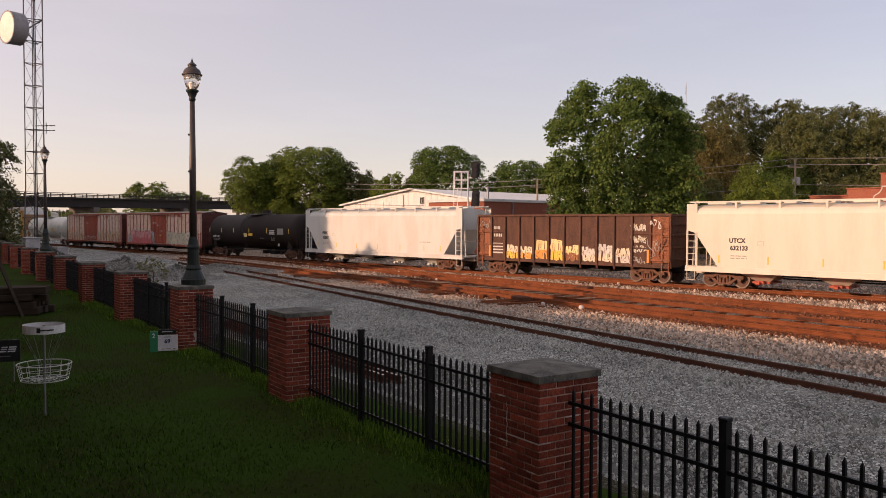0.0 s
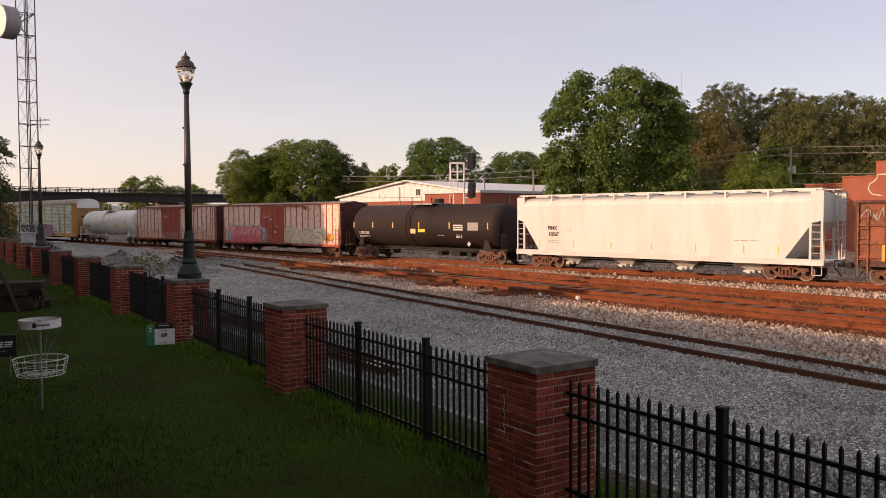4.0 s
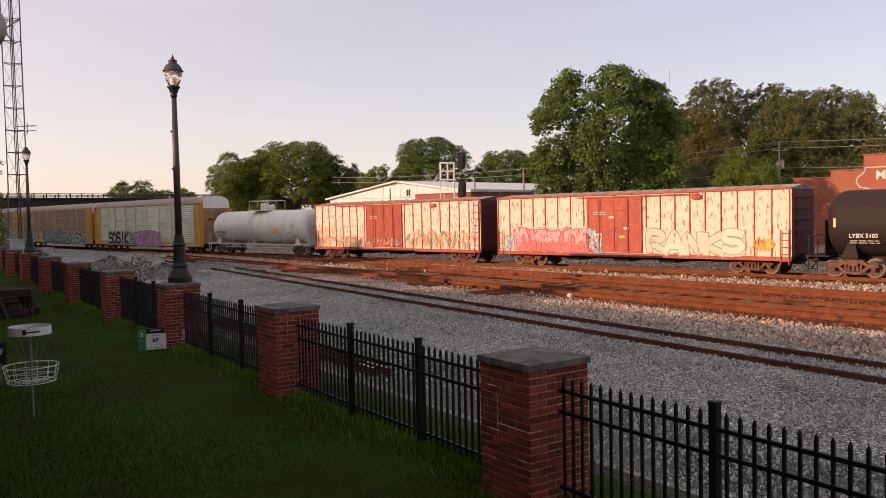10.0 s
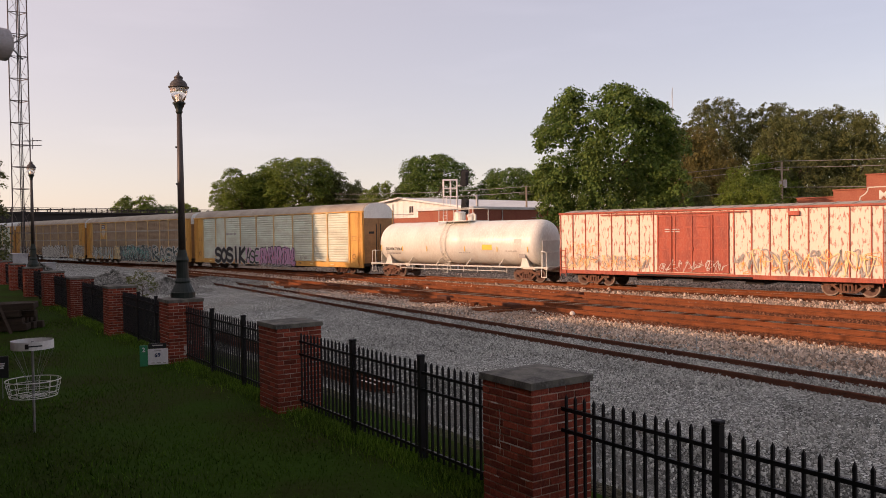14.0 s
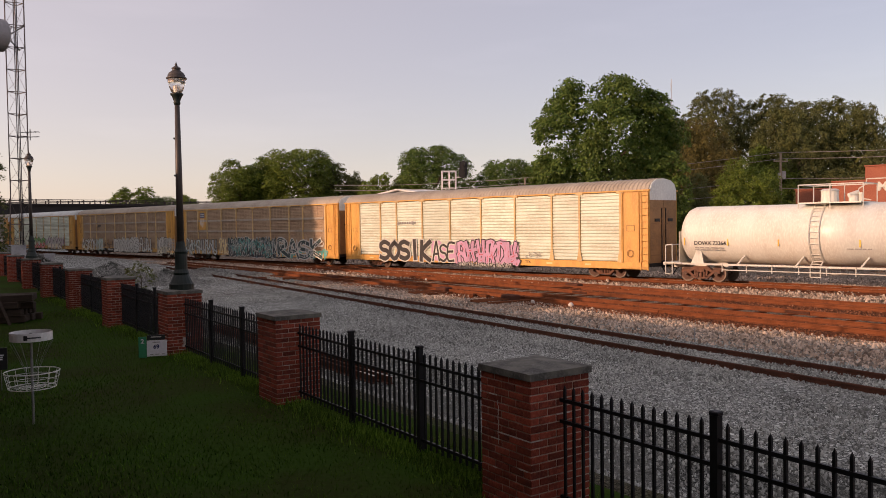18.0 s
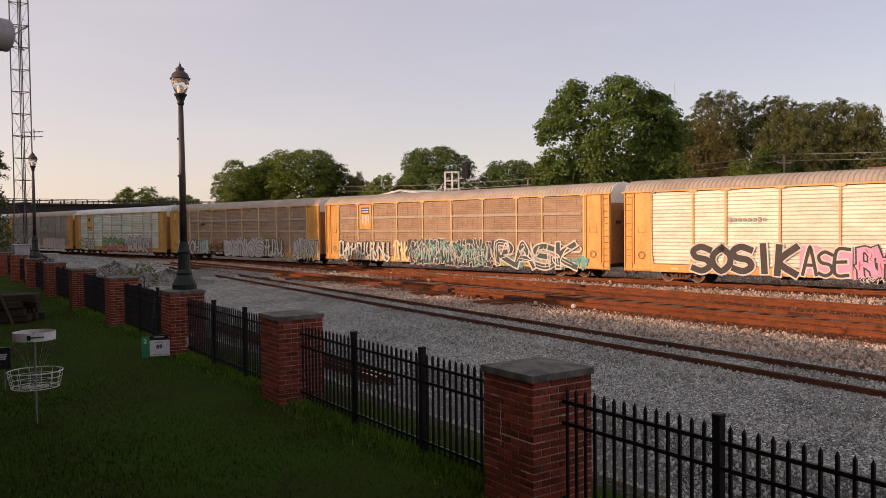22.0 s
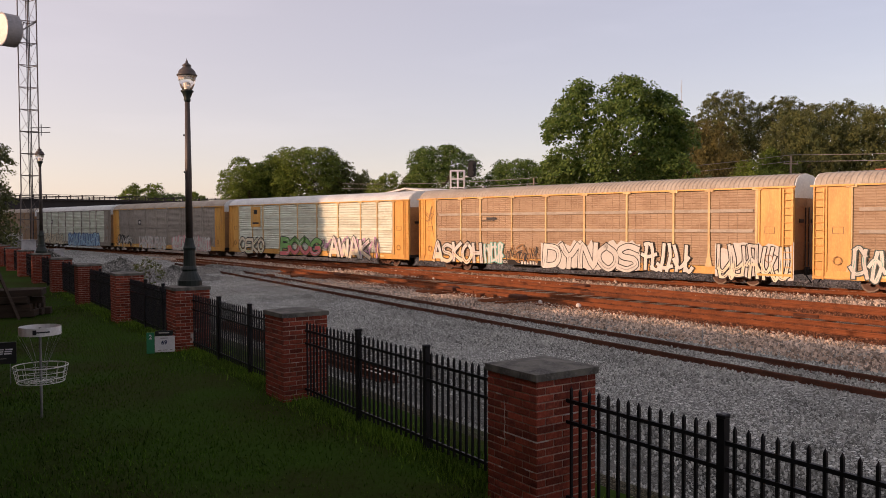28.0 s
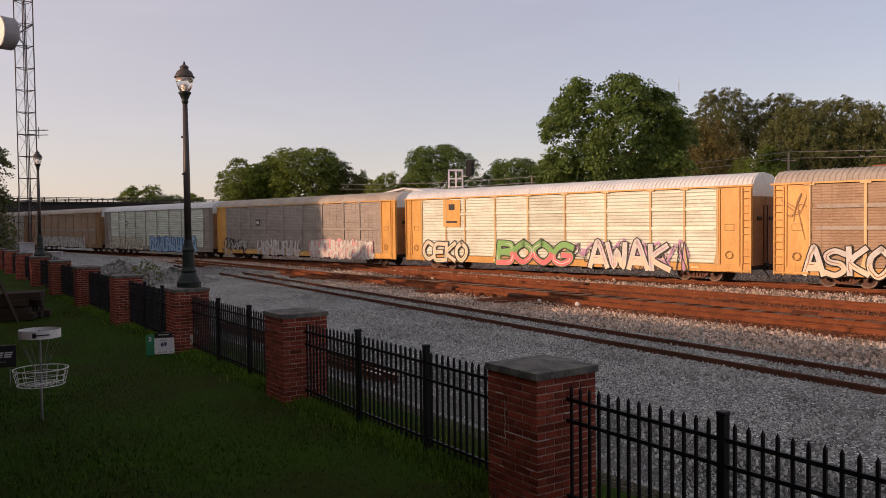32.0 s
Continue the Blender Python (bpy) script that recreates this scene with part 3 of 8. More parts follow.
TRACKS = [
    # name, a point on the centre line, yaw, metres before, metres after
    ("main_track", TRAIN_O, 44.04, 75.0, 240.0),
    ("second_track", Vector((16.95, 30.9, 0)), 37.2, 30.0, 78.0),
    ("third_track", Vector((13.6, 25.0, 0)), 36.0, 28.0, 66.0),
    ("siding_track", Vector((9.3, 16.85, 0)), 30.9, 26.0, 62.0),
]
RAIL_PROF = [(-0.07, -0.175), (0.07, -0.175), (0.07, -0.16), (0.012, -0.145), (0.012, -0.05), (0.036, -0.04), (0.036, -0.004), (0.028, 0.0),
             (-0.028, 0.0), (-0.036, -0.004), (-0.036, -0.04), (-0.012, -0.05), (-0.012, -0.145), (-0.07, -0.16)]
SINK = {"main_track": 0.0, "second_track": -0.02, "third_track": -0.02, "siding_track": -0.05}


def build_tracks():
    bm = bmesh.new()
    box(bm, (0, 0, 0), (0.22, 2.6, 0.18), bevel=0.012)
    tie_mesh = bpy.data.meshes.new("tie")
    bm.to_mesh(tie_mesh)
    bm.free()
    tie_mesh.materials.append(M["tie"])
    bm = bmesh.new()
    box(bm, (0, 0, 0), (0.19, 0.36, 0.02))
    for y in (-0.12, 0.12):
        box(bm, (0.05, y, 0.02), (0.03, 0.03, 0.03))
    plate_mesh = bpy.data.meshes.new("tie_plate")
    bm.to_mesh(plate_mesh)
    bm.free()
    plate_mesh.materials.append(M["rail"])
    for name, p, yaw, before, after in TRACKS:
        d = along(yaw)
        z = RAIL_Z + SINK[name]
        rz = math.degrees(math.atan2(d.y, d.x))
        root = thing(name, pose(p.x, p.y, z, 0, 0, rz), "rusty steel rails on timber ties in grey ballast", "railway track")
        root["kind"] = "structure"
        for side in (-0.7525, 0.7525):
            bm = bmesh.new()
            prof = [(y + side, zz) for y, zz in RAIL_PROF]
            x = -before
            while x < after:          # rail lengths with small gaps at the joints
                extrude_yz(bm, prof, x, min(after, x + 11.88) - 0.008)
                for q in (-1, 1):
                    box(bm, (x, side + q * 0.03, -0.095), (0.7, 0.03, 0.08))
                x += 11.88
            if name == "main_track":
                box(bm, ((after - before) / 2, side, 0.0015), (after + before, 0.05, 0.003), mi=1)
            # the siding's rails take the darker colour in place of shade
            part("rail", bm, [M["rail_dark" if name == "siding_track" else "rail"], M["railtop"]], root)
        if name != "siding_track":
            bm = bmesh.new()
            extrude_yz(bm, [(-2.6, -0.35), (2.6, -0.35), (1.5, -0.188), (-1.5, -0.188)], -before, after)
            part("ballast_bed", bm, M["bed"], root)
        near0, near1 = -22.0, 22.0
        rest = bmesh.new()
        k = 0
        x = -before
        rng = random.Random(len(name))
        while x < after:
            if near0 < x < near1 and k < 74:
                t = place("tie", tie_mesh, None, root)
                t.matrix_basis = pose(x + rng.uniform(-0.03, 0.03), rng.uniform(-0.05, 0.05), -0.272 + rng.uniform(-0.008, 0.004), 0, 0, rng.uniform(-1.2, 1.2))
                k += 1
            else:
                box(rest, (x, 0, -0.272), (0.22, 2.6, 0.18))
            x += 0.6
        far = part("far_ties", rest, M["tie"], root)
        far["kind"] = "stuff"


build_tracks()


def build_turnout_rail():
    """The closure rail of a turnout between the second and third tracks."""
    d = along(33.2)
    root = thing("turnout_rail", pose(14.96, 27.5, RAIL_Z - 0.02, 0, 0, math.degrees(math.atan2(d.y, d.x))), "rusty closure rail of a turnout between two tracks", "railway track")
    root["kind"] = "structure"
    bm = bmesh.new()
    extrude_yz(bm, RAIL_PROF, -16, 36)
    part("rail", bm, M["rail"], root)
    for x in (-8.0, 2.4, 14.0):
        bm = bmesh.new()
        for q in (-1, 1):
            box(bm, (x, q * 0.03, -0.095), (1.0, 0.03, 0.09))
        for k in range(6):
            box(bm, (x - 0.42 + 0.168 * k, 0.055, -0.095), (0.03, 0.03, 0.03))
        part("joint_bar", bm, M["rail_dark"], root)
    for k in range(40):
        bm = bmesh.new()
        box(bm, (-14 + 1.2 * k, 0.6, -0.30), (0.23, 3.4 - 0.03 * k, 0.17), bevel=0.01)
        part("long_tie", bm, M["tie"], root)


build_turnout_rail()


def spot_track(which, width, reach):
    def spot(rng, n):
        out = []
        for name, p, yaw, before, after in TRACKS:
            if name not in which:
                continue
            m = int(n * which[name])
            d = along(yaw)
            q = np.array([-d.y, d.x])
            b = min(before, 16)
            u = -b + (b + min(after, reach)) * rng.random(m) ** 1.2
            w = (rng.random(m) * 2 - 1) * width
            xy = np.array([p.x, p.y])[None] + u[:, None] * np.array([d.x, d.y])[None] + w[:, None] * q[None]
            drop = np.where(np.abs(w) < 1.75, 0.0, (np.abs(w) - 1.75) * 0.16)
            z = RAIL_Z + SINK[name] - (0.225 if name == "siding_track" else 0.195) - np.minimum(drop, 0.13) + rng.normal(0, 0.014, m)
            out.append(np.column_stack([xy, np.maximum(z, (BED_Z if name == "siding_track" else FAR_Z) + 0.005)]))
        return np.concatenate(out)
    return spot


def spot_yard(rng, n):
    t = -6 + 44 * rng.random(n) ** 1.6
    u = 2.0 + 18.6 * rng.random(n)
    xy = np.array([P1.x, P1.y])[None] + t[:, None] * np.array([FE.x, FE.y])[None] + u[:, None] * np.array([FN.x, FN.y])[None]
    k = np.clip((u - 0.9) / 3.3, 0, 1)
    z = BED_Z * k * k * (3 - 2 * k) + (FAR_Z - BED_Z) * np.clip((u - 14.3) / 3.2, 0, 1)
    return np.column_stack([xy, z + 0.012 + rng.normal(0, 0.008, n)])


scatter("ballast", 20000, spot_track({"main_track": 1.0}, 3.2, 46), (0.035, 0.12), M["stone_rusty_sunlit"], "broken stone ballast dusted with rust, brightened for sun", 1, "ballast")
scatter("siding_ballast", 30000, spot_track({"siding_track": 1.0}, 2.6, 46), (0.03, 0.1), M["stone"], "grey broken stone ballast between the siding rails", 12, "ballast")
scatter("rusty_ballast", 36000, spot_track({"second_track": 0.5, "third_track": 0.5}, 1.95, 48), (0.035, 0.12), M["stone_red"], "rust-red broken stone ballast between the rails", 4, "ballast")


def spot_between(rng, n):
    """The strip of stone between the third track and the siding, coloured bright for sunlight."""
    p, d = TRACKS[3][1], along(33.0)
    q = np.array([d.y, -d.x])
    u, w = -14 + 52 * rng.random(n) ** 1.2, 2.0 + 4.3 * rng.random(n)
    xy = np.array([p.x, p.y])[None] + u[:, None] * np.array([d.x, d.y])[None] + w[:, None] * q[None]
    z = BED_Z + (FAR_Z - BED_Z) * np.clip((w - 1.7) / 3.2, 0, 1)
    return np.column_stack([xy, z + 0.02 + rng.normal(0, 0.02, n)])


scatter("shoulder_stones", 36000, spot_between, (0.04, 0.14), M["stone_rusty_sunlit"], "broken stone between two tracks, coloured pale for sunlight", 9, "ballast")
def spot_far(rng, n):
    """Open ballast between the main line and its neighbours."""
    u, w = -34 + 84 * rng.random(n), 8.0 - 14.3 * rng.random(n)
    keep = (np.abs(w) > 1.9) | (rng.random(n) < 0.5)
    u, w = u[keep], w[keep]
    n = len(u)
    xy = np.array([TRAIN_O.x, TRAIN_O.y])[None] + u[:, None] * np.array([TE.x, TE.y])[None] + w[:, None] * np.array([TN.x, TN.y])[None]
    return np.column_stack([xy, np.full(n, FAR_Z + 0.03) + rng.normal(0, 0.03, n)])


scatter("open_ballast", 66000, spot_far, (0.05, 0.17), M["stone_rusty_sunlit"], "rust-tan broken stone beside the main line, coloured bright for sunlight", 10, "ballast")
scatter("yard_stones", 135000, spot_yard, (0.02, 0.065), M["stone"], "loose grey crushed stone in the yard", 2, "gravel")


def heap(name, c, r, h, seed):
    def height(q, a):
        return h * np.clip(1 - q, 0, 1) ** 1.1 * (1 + 0.2 * np.sin(3 * a + seed) + 0.1 * np.sin(7 * a))

    def spot(rng2, n):
        a, q = rng2.random(n) * 2 * np.pi, np.sqrt(rng2.random(n))
        x, y = r[0] * q * np.cos(a), r[1] * q * np.sin(a)
        return np.column_stack([c[0] + x, c[1] + y, BED_Z + height(q, a) + 0.01])
    ob = scatter("loose_stone", 5200, spot, (0.05, 0.13), M["stone_heap"], "", seed, "")
    for key in ("label", "category"):
        if key in ob:
            del ob[key]
    root = thing(name, Matrix(), "grey heap of loose crushed stone in the yard", "gravel heap", "gravel heaps")
    ob.parent = root
    rings, seg = 9, 28
    verts, faces = [], []
    for i in range(rings + 1):
        for k in range(seg):
            q, a = i / rings, 2 * math.pi * k / seg
            verts.append((c[0] + r[0] * q * math.cos(a), c[1] + r[1] * q * math.sin(a), BED_Z - 0.02 + float(height(np.float64(q), a))))
    for i in range(rings):
        for k in range(seg):
            faces.append((i * seg + k, (i + 1) * seg + k, (i + 1) * seg + (k + 1) % seg, i * seg + (k + 1) % seg))
    place("mound", raw_mesh("mound", verts, faces), M["gravel"], root, smooth=True)


heap("gravel_heap", (-21.0, 52.5), (4.2, 2.8), 1.1, 5)
heap("gravel_heap", (-26.5, 54.0), (3.2, 2.4), 1.6, 6)
heap("gravel_heap", (-17.0, 50.5), (3.0, 2.0), 0.8, 7)
heap("gravel_heap", (-16.5, 58.5), (5.2, 1.6), 0.5, 8)


# ---- lawn grass ----
def build_grass(n):
    rng = np.random.default_rng(3)
    t = -3 + 34 * rng.random(n) ** 1.8
    u = -9.5 * rng.random(n) + 0.85
    keep = (P1.y + FE.y * t + FN.y * u) > 4.2
    t, u = t[keep], u[keep]
    n = len(t)
    x, y = P1.x + FE.x * t + FN.x * u, P1.y + FE.y * t + FN.y * u
    a = rng.random(n) * 2 * np.pi
    w, h = 0.006 + 0.006 * rng.random(n), 0.015 + 0.035 * rng.random(n) ** 2
    near = np.abs(u - 0.35) < 0.35
    h = np.where(near, h * 2.2, h)
    lean = rng.normal(0, 0.02, (n, 2))
    z0 = np.full(n, -0.045)
    v = np.empty((n, 3, 3), np.float32)
    v[:, 0] = np.column_stack([x - w * np.cos(a), y - w * np.sin(a), z0])
    v[:, 1] = np.column_stack([x + w * np.cos(a), y + w * np.sin(a), z0])
    v[:, 2] = np.column_stack([x + lean[:, 0], y + lean[:, 1], z0 + h + 0.03])
    ob = place("grass", raw_mesh("grass", v.reshape(-1, 3), np.arange(3 * n).reshape(-1, 3)), M["blade"])
    tagged(ob, "short green mown grass in evening shade", "grass", kind="stuff")


build_grass(150000)


def build_edge_grass(n):
    rng = np.random.default_rng(33)
    t, u = -3 + 30 * rng.random(n) ** 1.5, 0.36 + 0.2 * rng.normal(0, 1, n)
    x, y = P1.x + FE.x * t + FN.x * u, P1.y + FE.y * t + FN.y * u
    a = rng.random(n) * 2 * np.pi
    w, h = 0.006 + 0.006 * rng.random(n), 0.04 + 0.09 * rng.random(n) ** 2
    lean = rng.normal(0, 0.035, (n, 2))
    v = np.empty((n, 3, 3), np.float32)
    v[:, 0] = np.column_stack([x - w * np.cos(a), y - w * np.sin(a), np.full(n, -0.045)])
    v[:, 1] = np.column_stack([x + w * np.cos(a), y + w * np.sin(a), np.full(n, -0.045)])
    v[:, 2] = np.column_stack([x + lean[:, 0], y + lean[:, 1], h])
    ob = place("edge_grass", raw_mesh("edge_grass", v.reshape(-1, 3), np.arange(3 * n).reshape(-1, 3)), M["blade_edge"])
    tagged(ob, "longer yellowish grass along the foot of the fence, paled for sky light", "grass", kind="stuff")


build_edge_grass(26000)


# ---- brick piers ----
def build_piers():
    course = 0.0677
    rows = int((PIER_H - 0.075) / course)
    bl, bh, bd = 0.192, 0.056, 0.092
    bm = bmesh.new()
    box(bm, (0, 0, 0), (bl, bd, bh), bevel=0.004)
    brick_mesh = bpy.data.meshes.new("brick")
    bm.to_mesh(brick_mesh)
    bm.free()
    brick_mesh.materials.append(M["brick"])
    hw = PIER_W / 2

    def slots(row):
        """Bricks of one course: three stretchers and a half on each side, turned course by course."""
        out = []
        pitch = 0.2035
        for side in range(4):
            x = -hw + (0.0 if row % 2 else 0.1017)
            for i in range(3):
                out.append((side, x + pitch / 2 + i * pitch, 1.0))
            out.append((side, hw - 0.0509 if row % 2 else -hw + 0.0509, 0.475))
        return out
    turn = [Matrix.Rotation(radians(90 * s), 4, "Z") for s in range(4)]
    for i in range(-1, 12):
        c = P1 + FE * (BAY * i + hw) + FN * hw
        m = Matrix.Translation(c) @ Matrix.Rotation(FENCE_A, 4, "Z")
        pier = thing("brick_pier", m, "weathered red brick fence pier with a grey stone cap", "brick pier", "piers along the fence")
        bm = bmesh.new()
        box(bm, (0, 0, PIER_H / 2 - 0.2), (PIER_W - 0.014, PIER_W - 0.014, PIER_H + 0.25))
        part("core", bm, M["mortar"], pier)
        bm = bmesh.new()
        s, z0, z1, zt = hw + 0.018, PIER_H - 0.075, PIER_H - 0.012, PIER_H + 0.035
        lower = [bm.verts.new((x * s, y * s, z0)) for x, y in ((-1, -1), (1, -1), (1, 1), (-1, 1))]
        upper = [bm.verts.new((x * s, y * s, z1)) for x, y in ((-1, -1), (1, -1), (1, 1), (-1, 1))]
        top = bm.verts.new((0, 0, zt))
        bm.faces.new(list(reversed(lower)))
        for k in range(4):
            bm.faces.new((lower[k], lower[(k + 1) % 4], upper[(k + 1) % 4], upper[k]))
            bm.faces.new((upper[k], upper[(k + 1) % 4], top))
        part("cap", bm, M["cap"], pier, "stained grey stone cap")
        rng = random.Random(40 + i)
        if 0 <= i <= 3:
            for row in range(-1, rows):
                zz = course * (row + 0.5) + 0.015
                for side, x, f in slots(row):
                    ob = place("brick", brick_mesh, None, pier)
                    ob.matrix_basis = turn[side] @ Matrix.Translation((x, -hw + bd / 2 - 0.001 + rng.uniform(-0.002, 0.002), zz)) @ Matrix.Diagonal((f, 1, 1, 1))
        else:
            bm = bmesh.new()
            for row in range(-1, rows):
                zz = course * (row + 0.5) + 0.015
                for side, x, f in slots(row):
                    box(bm, (x, -hw + bd / 2 - 0.002, zz), (bl * f, bd, bh), turn[side])
            ob = part("bricks", bm, M["brick"], pier)
            ob["kind"] = "stuff"
        # pale lime patches and mortar repairs
        def patch(c, s, m):
            bm = bmesh.new()
            box(bm, c, s, m)
            part("mortar_repair", bm, M["efflo"], pier, "pale lime stain or mortar repair")
        for k in range(9):
            side = rng.choice((0, 3, 0, 3, 1))
            x, zz = rng.uniform(-hw + 0.06, hw - 0.06), course * rng.randint(0, rows - 1) + 0.015
            patch((x, -hw - 0.0035, zz), (rng.uniform(0.02, 0.16), 0.004, 0.010), turn[side])
        if i == 0:
            for side, x0, x1 in ((3, -0.1, hw), (0, -hw, -0.22)):
                patch(((x0 + x1) / 2, -hw - 0.003, 0.015 + course * 10), (x1 - x0, 0.005, 0.009), turn[side])
            for k in range(9):
                patch((-0.09 + 0.006 * math.sin(k * 2.1), -hw - 0.003, 0.60 + k * 0.045), (0.006, 0.005, 0.046), turn[3])
        if i == 2:
            for k in range(5):
                patch((rng.uniform(-0.1, 0.12), -hw - 0.003, rng.uniform(0.15, 0.42)), (rng.uniform(0.03, 0.09), 0.004, rng.uniform(0.03, 0.1)), turn[0])


# ---- iron fence ----
def build_fence():
    bm = bmesh.new()
    s = 0.011
    h = 1.16
    vs = [bm.verts.new((x * s, y * s, z)) for z in (0.07, h - 0.035) for x, y in ((-1, -1), (1, -1), (1, 1), (-1, 1))]
    tip = bm.verts.new((0, 0, h))
    for k in range(4):
        bm.faces.new((vs[k], vs[(k + 1) % 4], vs[4 + (k + 1) % 4], vs[4 + k]))
        bm.faces.new((vs[4 + k], vs[4 + (k + 1) % 4], tip))
    picket = bpy.data.meshes.new("picket")
    bm.to_mesh(picket)
    bm.free()
    picket.materials.append(M["iron"])
    bm = bmesh.new()
    box(bm, (0, 0, 0.56), (0.064, 0.064, 1.28))
    box(bm, (0, 0, 1.21), (0.078, 0.078, 0.035), bevel=0.008)
    post = bpy.data.meshes.new("post")
    bm.to_mesh(post)
    bm.free()
    post.materials.append(M["iron"])
    for i in range(-1, 11):
        x0, x1 = BAY * i + PIER_W, BAY * (i + 1)
        m = FENCE_M @ Matrix.Translation((x0, PIER_W / 2, 0.0))
        fence = thing("fence_panel", m, "black iron picket fence between two brick piers", "fence", "fence bays")
        ln = x1 - x0
        posts = [1.62, 3.27] if i != -1 else [1.6, ln - 1.64]
        for k, z in enumerate((1.02, 0.83, 0.15)):
            bm = bmesh.new()
            box(bm, (ln / 2, 0, z), (ln, 0.028, 0.032))
            part("fence_rail", bm, M["iron"], fence)
        for x in posts:
            ob = place("post", post, None, fence)
            ob.matrix_basis = pose(x, 0, 0)
        n = 44
        for k in range(n):
            x = (k + 0.5) * ln / n
            if any(abs(x - p) < 0.045 for p in posts):
                continue
            ob = place("picket", picket, None, fence)
            ob.matrix_basis = pose(x, 0, 0, 0, 0, 0)


# ---- street lamps standing on the piers ----
def build_lamp(i):
    c = P1 + FE * (BAY * i + PIER_W / 2) + FN * PIER_W / 2
    lamp = thing("street_lamp", Matrix.Translation((c.x + 0.05, c.y, PIER_H + 0.02)) @ Matrix.Diagonal((1, 1, 0.965, 1)), "dark green cast-iron street lamp with acorn glass lantern", "street lamp", "street lamps")
    bm = bmesh.new()
    lathe(bm, [(0.25, -0.03), (0.25, 0.10), (0.235, 0.12), (0.2, 0.2), (0.19, 0.22), (0.15, 0.3), (0.165, 0.34), (0.13, 0.42), (0.118, 0.75), (0.135, 0.80), (0.11, 0.86), (0.085, 1.0), (0.08, 1.02)], 16)
    part("base", bm, M["green_iron"], lamp)
    def cap(prof):          # the lantern's turned parts, drawn in below the finial
        return [(r * 0.87, 4.9 - (4.9 - z) * 0.87) for r, z in prof]
    bm = bmesh.new()
    lathe(bm, [(0.074, 1.0), (0.068, 2.5), (0.05, 4.0)], 14)
    part("pole", bm, M["bronze_iron"], lamp, smooth=True)
    for x, z in ((-0.075, 3.25), (-0.078, 2.45)):
        bm = bmesh.new()
        tube(bm, (x + 0.03, 0, z), (x - 0.015, 0, z), 0.022, n=8)
        part("bolt", bm, M["green_iron"], lamp)
    bm = bmesh.new()
    lathe(bm, cap([(0.055, 3.82), (0.085, 3.88), (0.07, 3.92), (0.105, 4.0), (0.115, 4.04), (0.15, 4.08), (0.15, 4.11), (0.10, 4.13)]), 16)
    part("capital", bm, M["green_iron"], lamp, smooth=True)
    bm = bmesh.new()
    lathe(bm, cap([(0.11, 4.13), (0.15, 4.2), (0.195, 4.34), (0.215, 4.47)]), 18)
    gl = part("globe", bm, M["glass"], lamp, "clear ribbed acorn glass", smooth=True)
    gl.visible_shadow = False
    bm = bmesh.new()
    lathe(bm, cap([(0.0, 4.15), (0.05, 4.15), (0.06, 4.3), (0.0, 4.34)]), 10)
    part("lamp_holder", bm, M["white_paint"], lamp)
    bm = bmesh.new()
    lathe(bm, cap([(0.2, 4.46), (0.236, 4.47), (0.24, 4.50), (0.205, 4.52), (0.2, 4.57), (0.17, 4.62), (0.12, 4.66), (0.085, 4.7), (0.11, 4.72), (0.1, 4.745), (0.055, 4.78), (0.03, 4.8), (0.03, 4.83), (0.014, 4.86), (0.0, 4.92)]), 18)
    part("hood", bm, M["bronze_iron"], lamp, "tiered brown metal hood with a finial", smooth=True)


# ---- things on the lawn ----
def build_basket():
    g = thing("disc_golf_basket", pose(-5.41, 10.76, -0.03) @ Matrix.Diagonal((0.92, 0.92, 0.93, 1)), "portable disc golf basket with white band and wire tray", "disc golf basket")
    bm = bmesh.new()
    tube(bm, (0, 0, -0.1), (0, 0, 1.34), 0.019, n=10)
    part("pole", bm, M["galv"], g)
    bm = bmesh.new()
    lathe(bm, [(0.285, 1.235), (0.285, 1.355), (0.279, 1.355), (0.279, 1.235), (0.285, 1.235)], 28)
    band = part("band", bm, M["white_paint"], g, "white plastic band with a dark emblem")
    bm = bmesh.new()
    for k in range(5):
        a = radians(-78 + 9 * k)
        box(bm, (0.2865, 0, 1.295), (0.004, 0.05, 0.02 if k else 0.07), Matrix.Rotation(a, 4, "Z"))
    part("emblem", bm, M["sign_black"], band)
    bm = bmesh.new()
    for k in range(28):
        a, b = 2 * math.pi * k / 28, 2 * math.pi * (k + 1) / 28
        for r, z, w in ((0.37, 0.78, 0.008), (0.36, 0.70, 0.004), (0.34, 0.62, 0.004), (0.32, 0.55, 0.006), (0.17, 0.55, 0.004)):
            tube(bm, (r * math.cos(a), r * math.sin(a), z), (r * math.cos(b), r * math.sin(b), z), w, n=5)
        if k % 2 == 0:
            tube(bm, (0.37 * math.cos(a), 0.37 * math.sin(a), 0.78), (0.32 * math.cos(a), 0.32 * math.sin(a), 0.55), 0.004, n=5)
            tube(bm, (0.32 * math.cos(a), 0.32 * math.sin(a), 0.55), (0.02 * math.cos(a), 0.02 * math.sin(a), 0.55), 0.003, n=5)
    part("tray", bm, M["white_paint"], g, "white wire catching tray")
    for k in range(12):
        a = 2 * math.pi * k / 12
        bm = bmesh.new()
        pts = [Vector((0.26 * (1 - f) ** 1.2 * math.cos(a) + 0.04 * math.cos(a), 0.26 * (1 - f) ** 1.2 * math.sin(a) + 0.04 * math.sin(a), 1.24 - 0.6 * f)) for f in (0, 0.25, 0.5, 0.75, 1.0)]
        for p, q in zip(pts, pts[1:]):
            tube(bm, p, q, 0.0022, n=4)
        part("chain", bm, M["galv"], g)


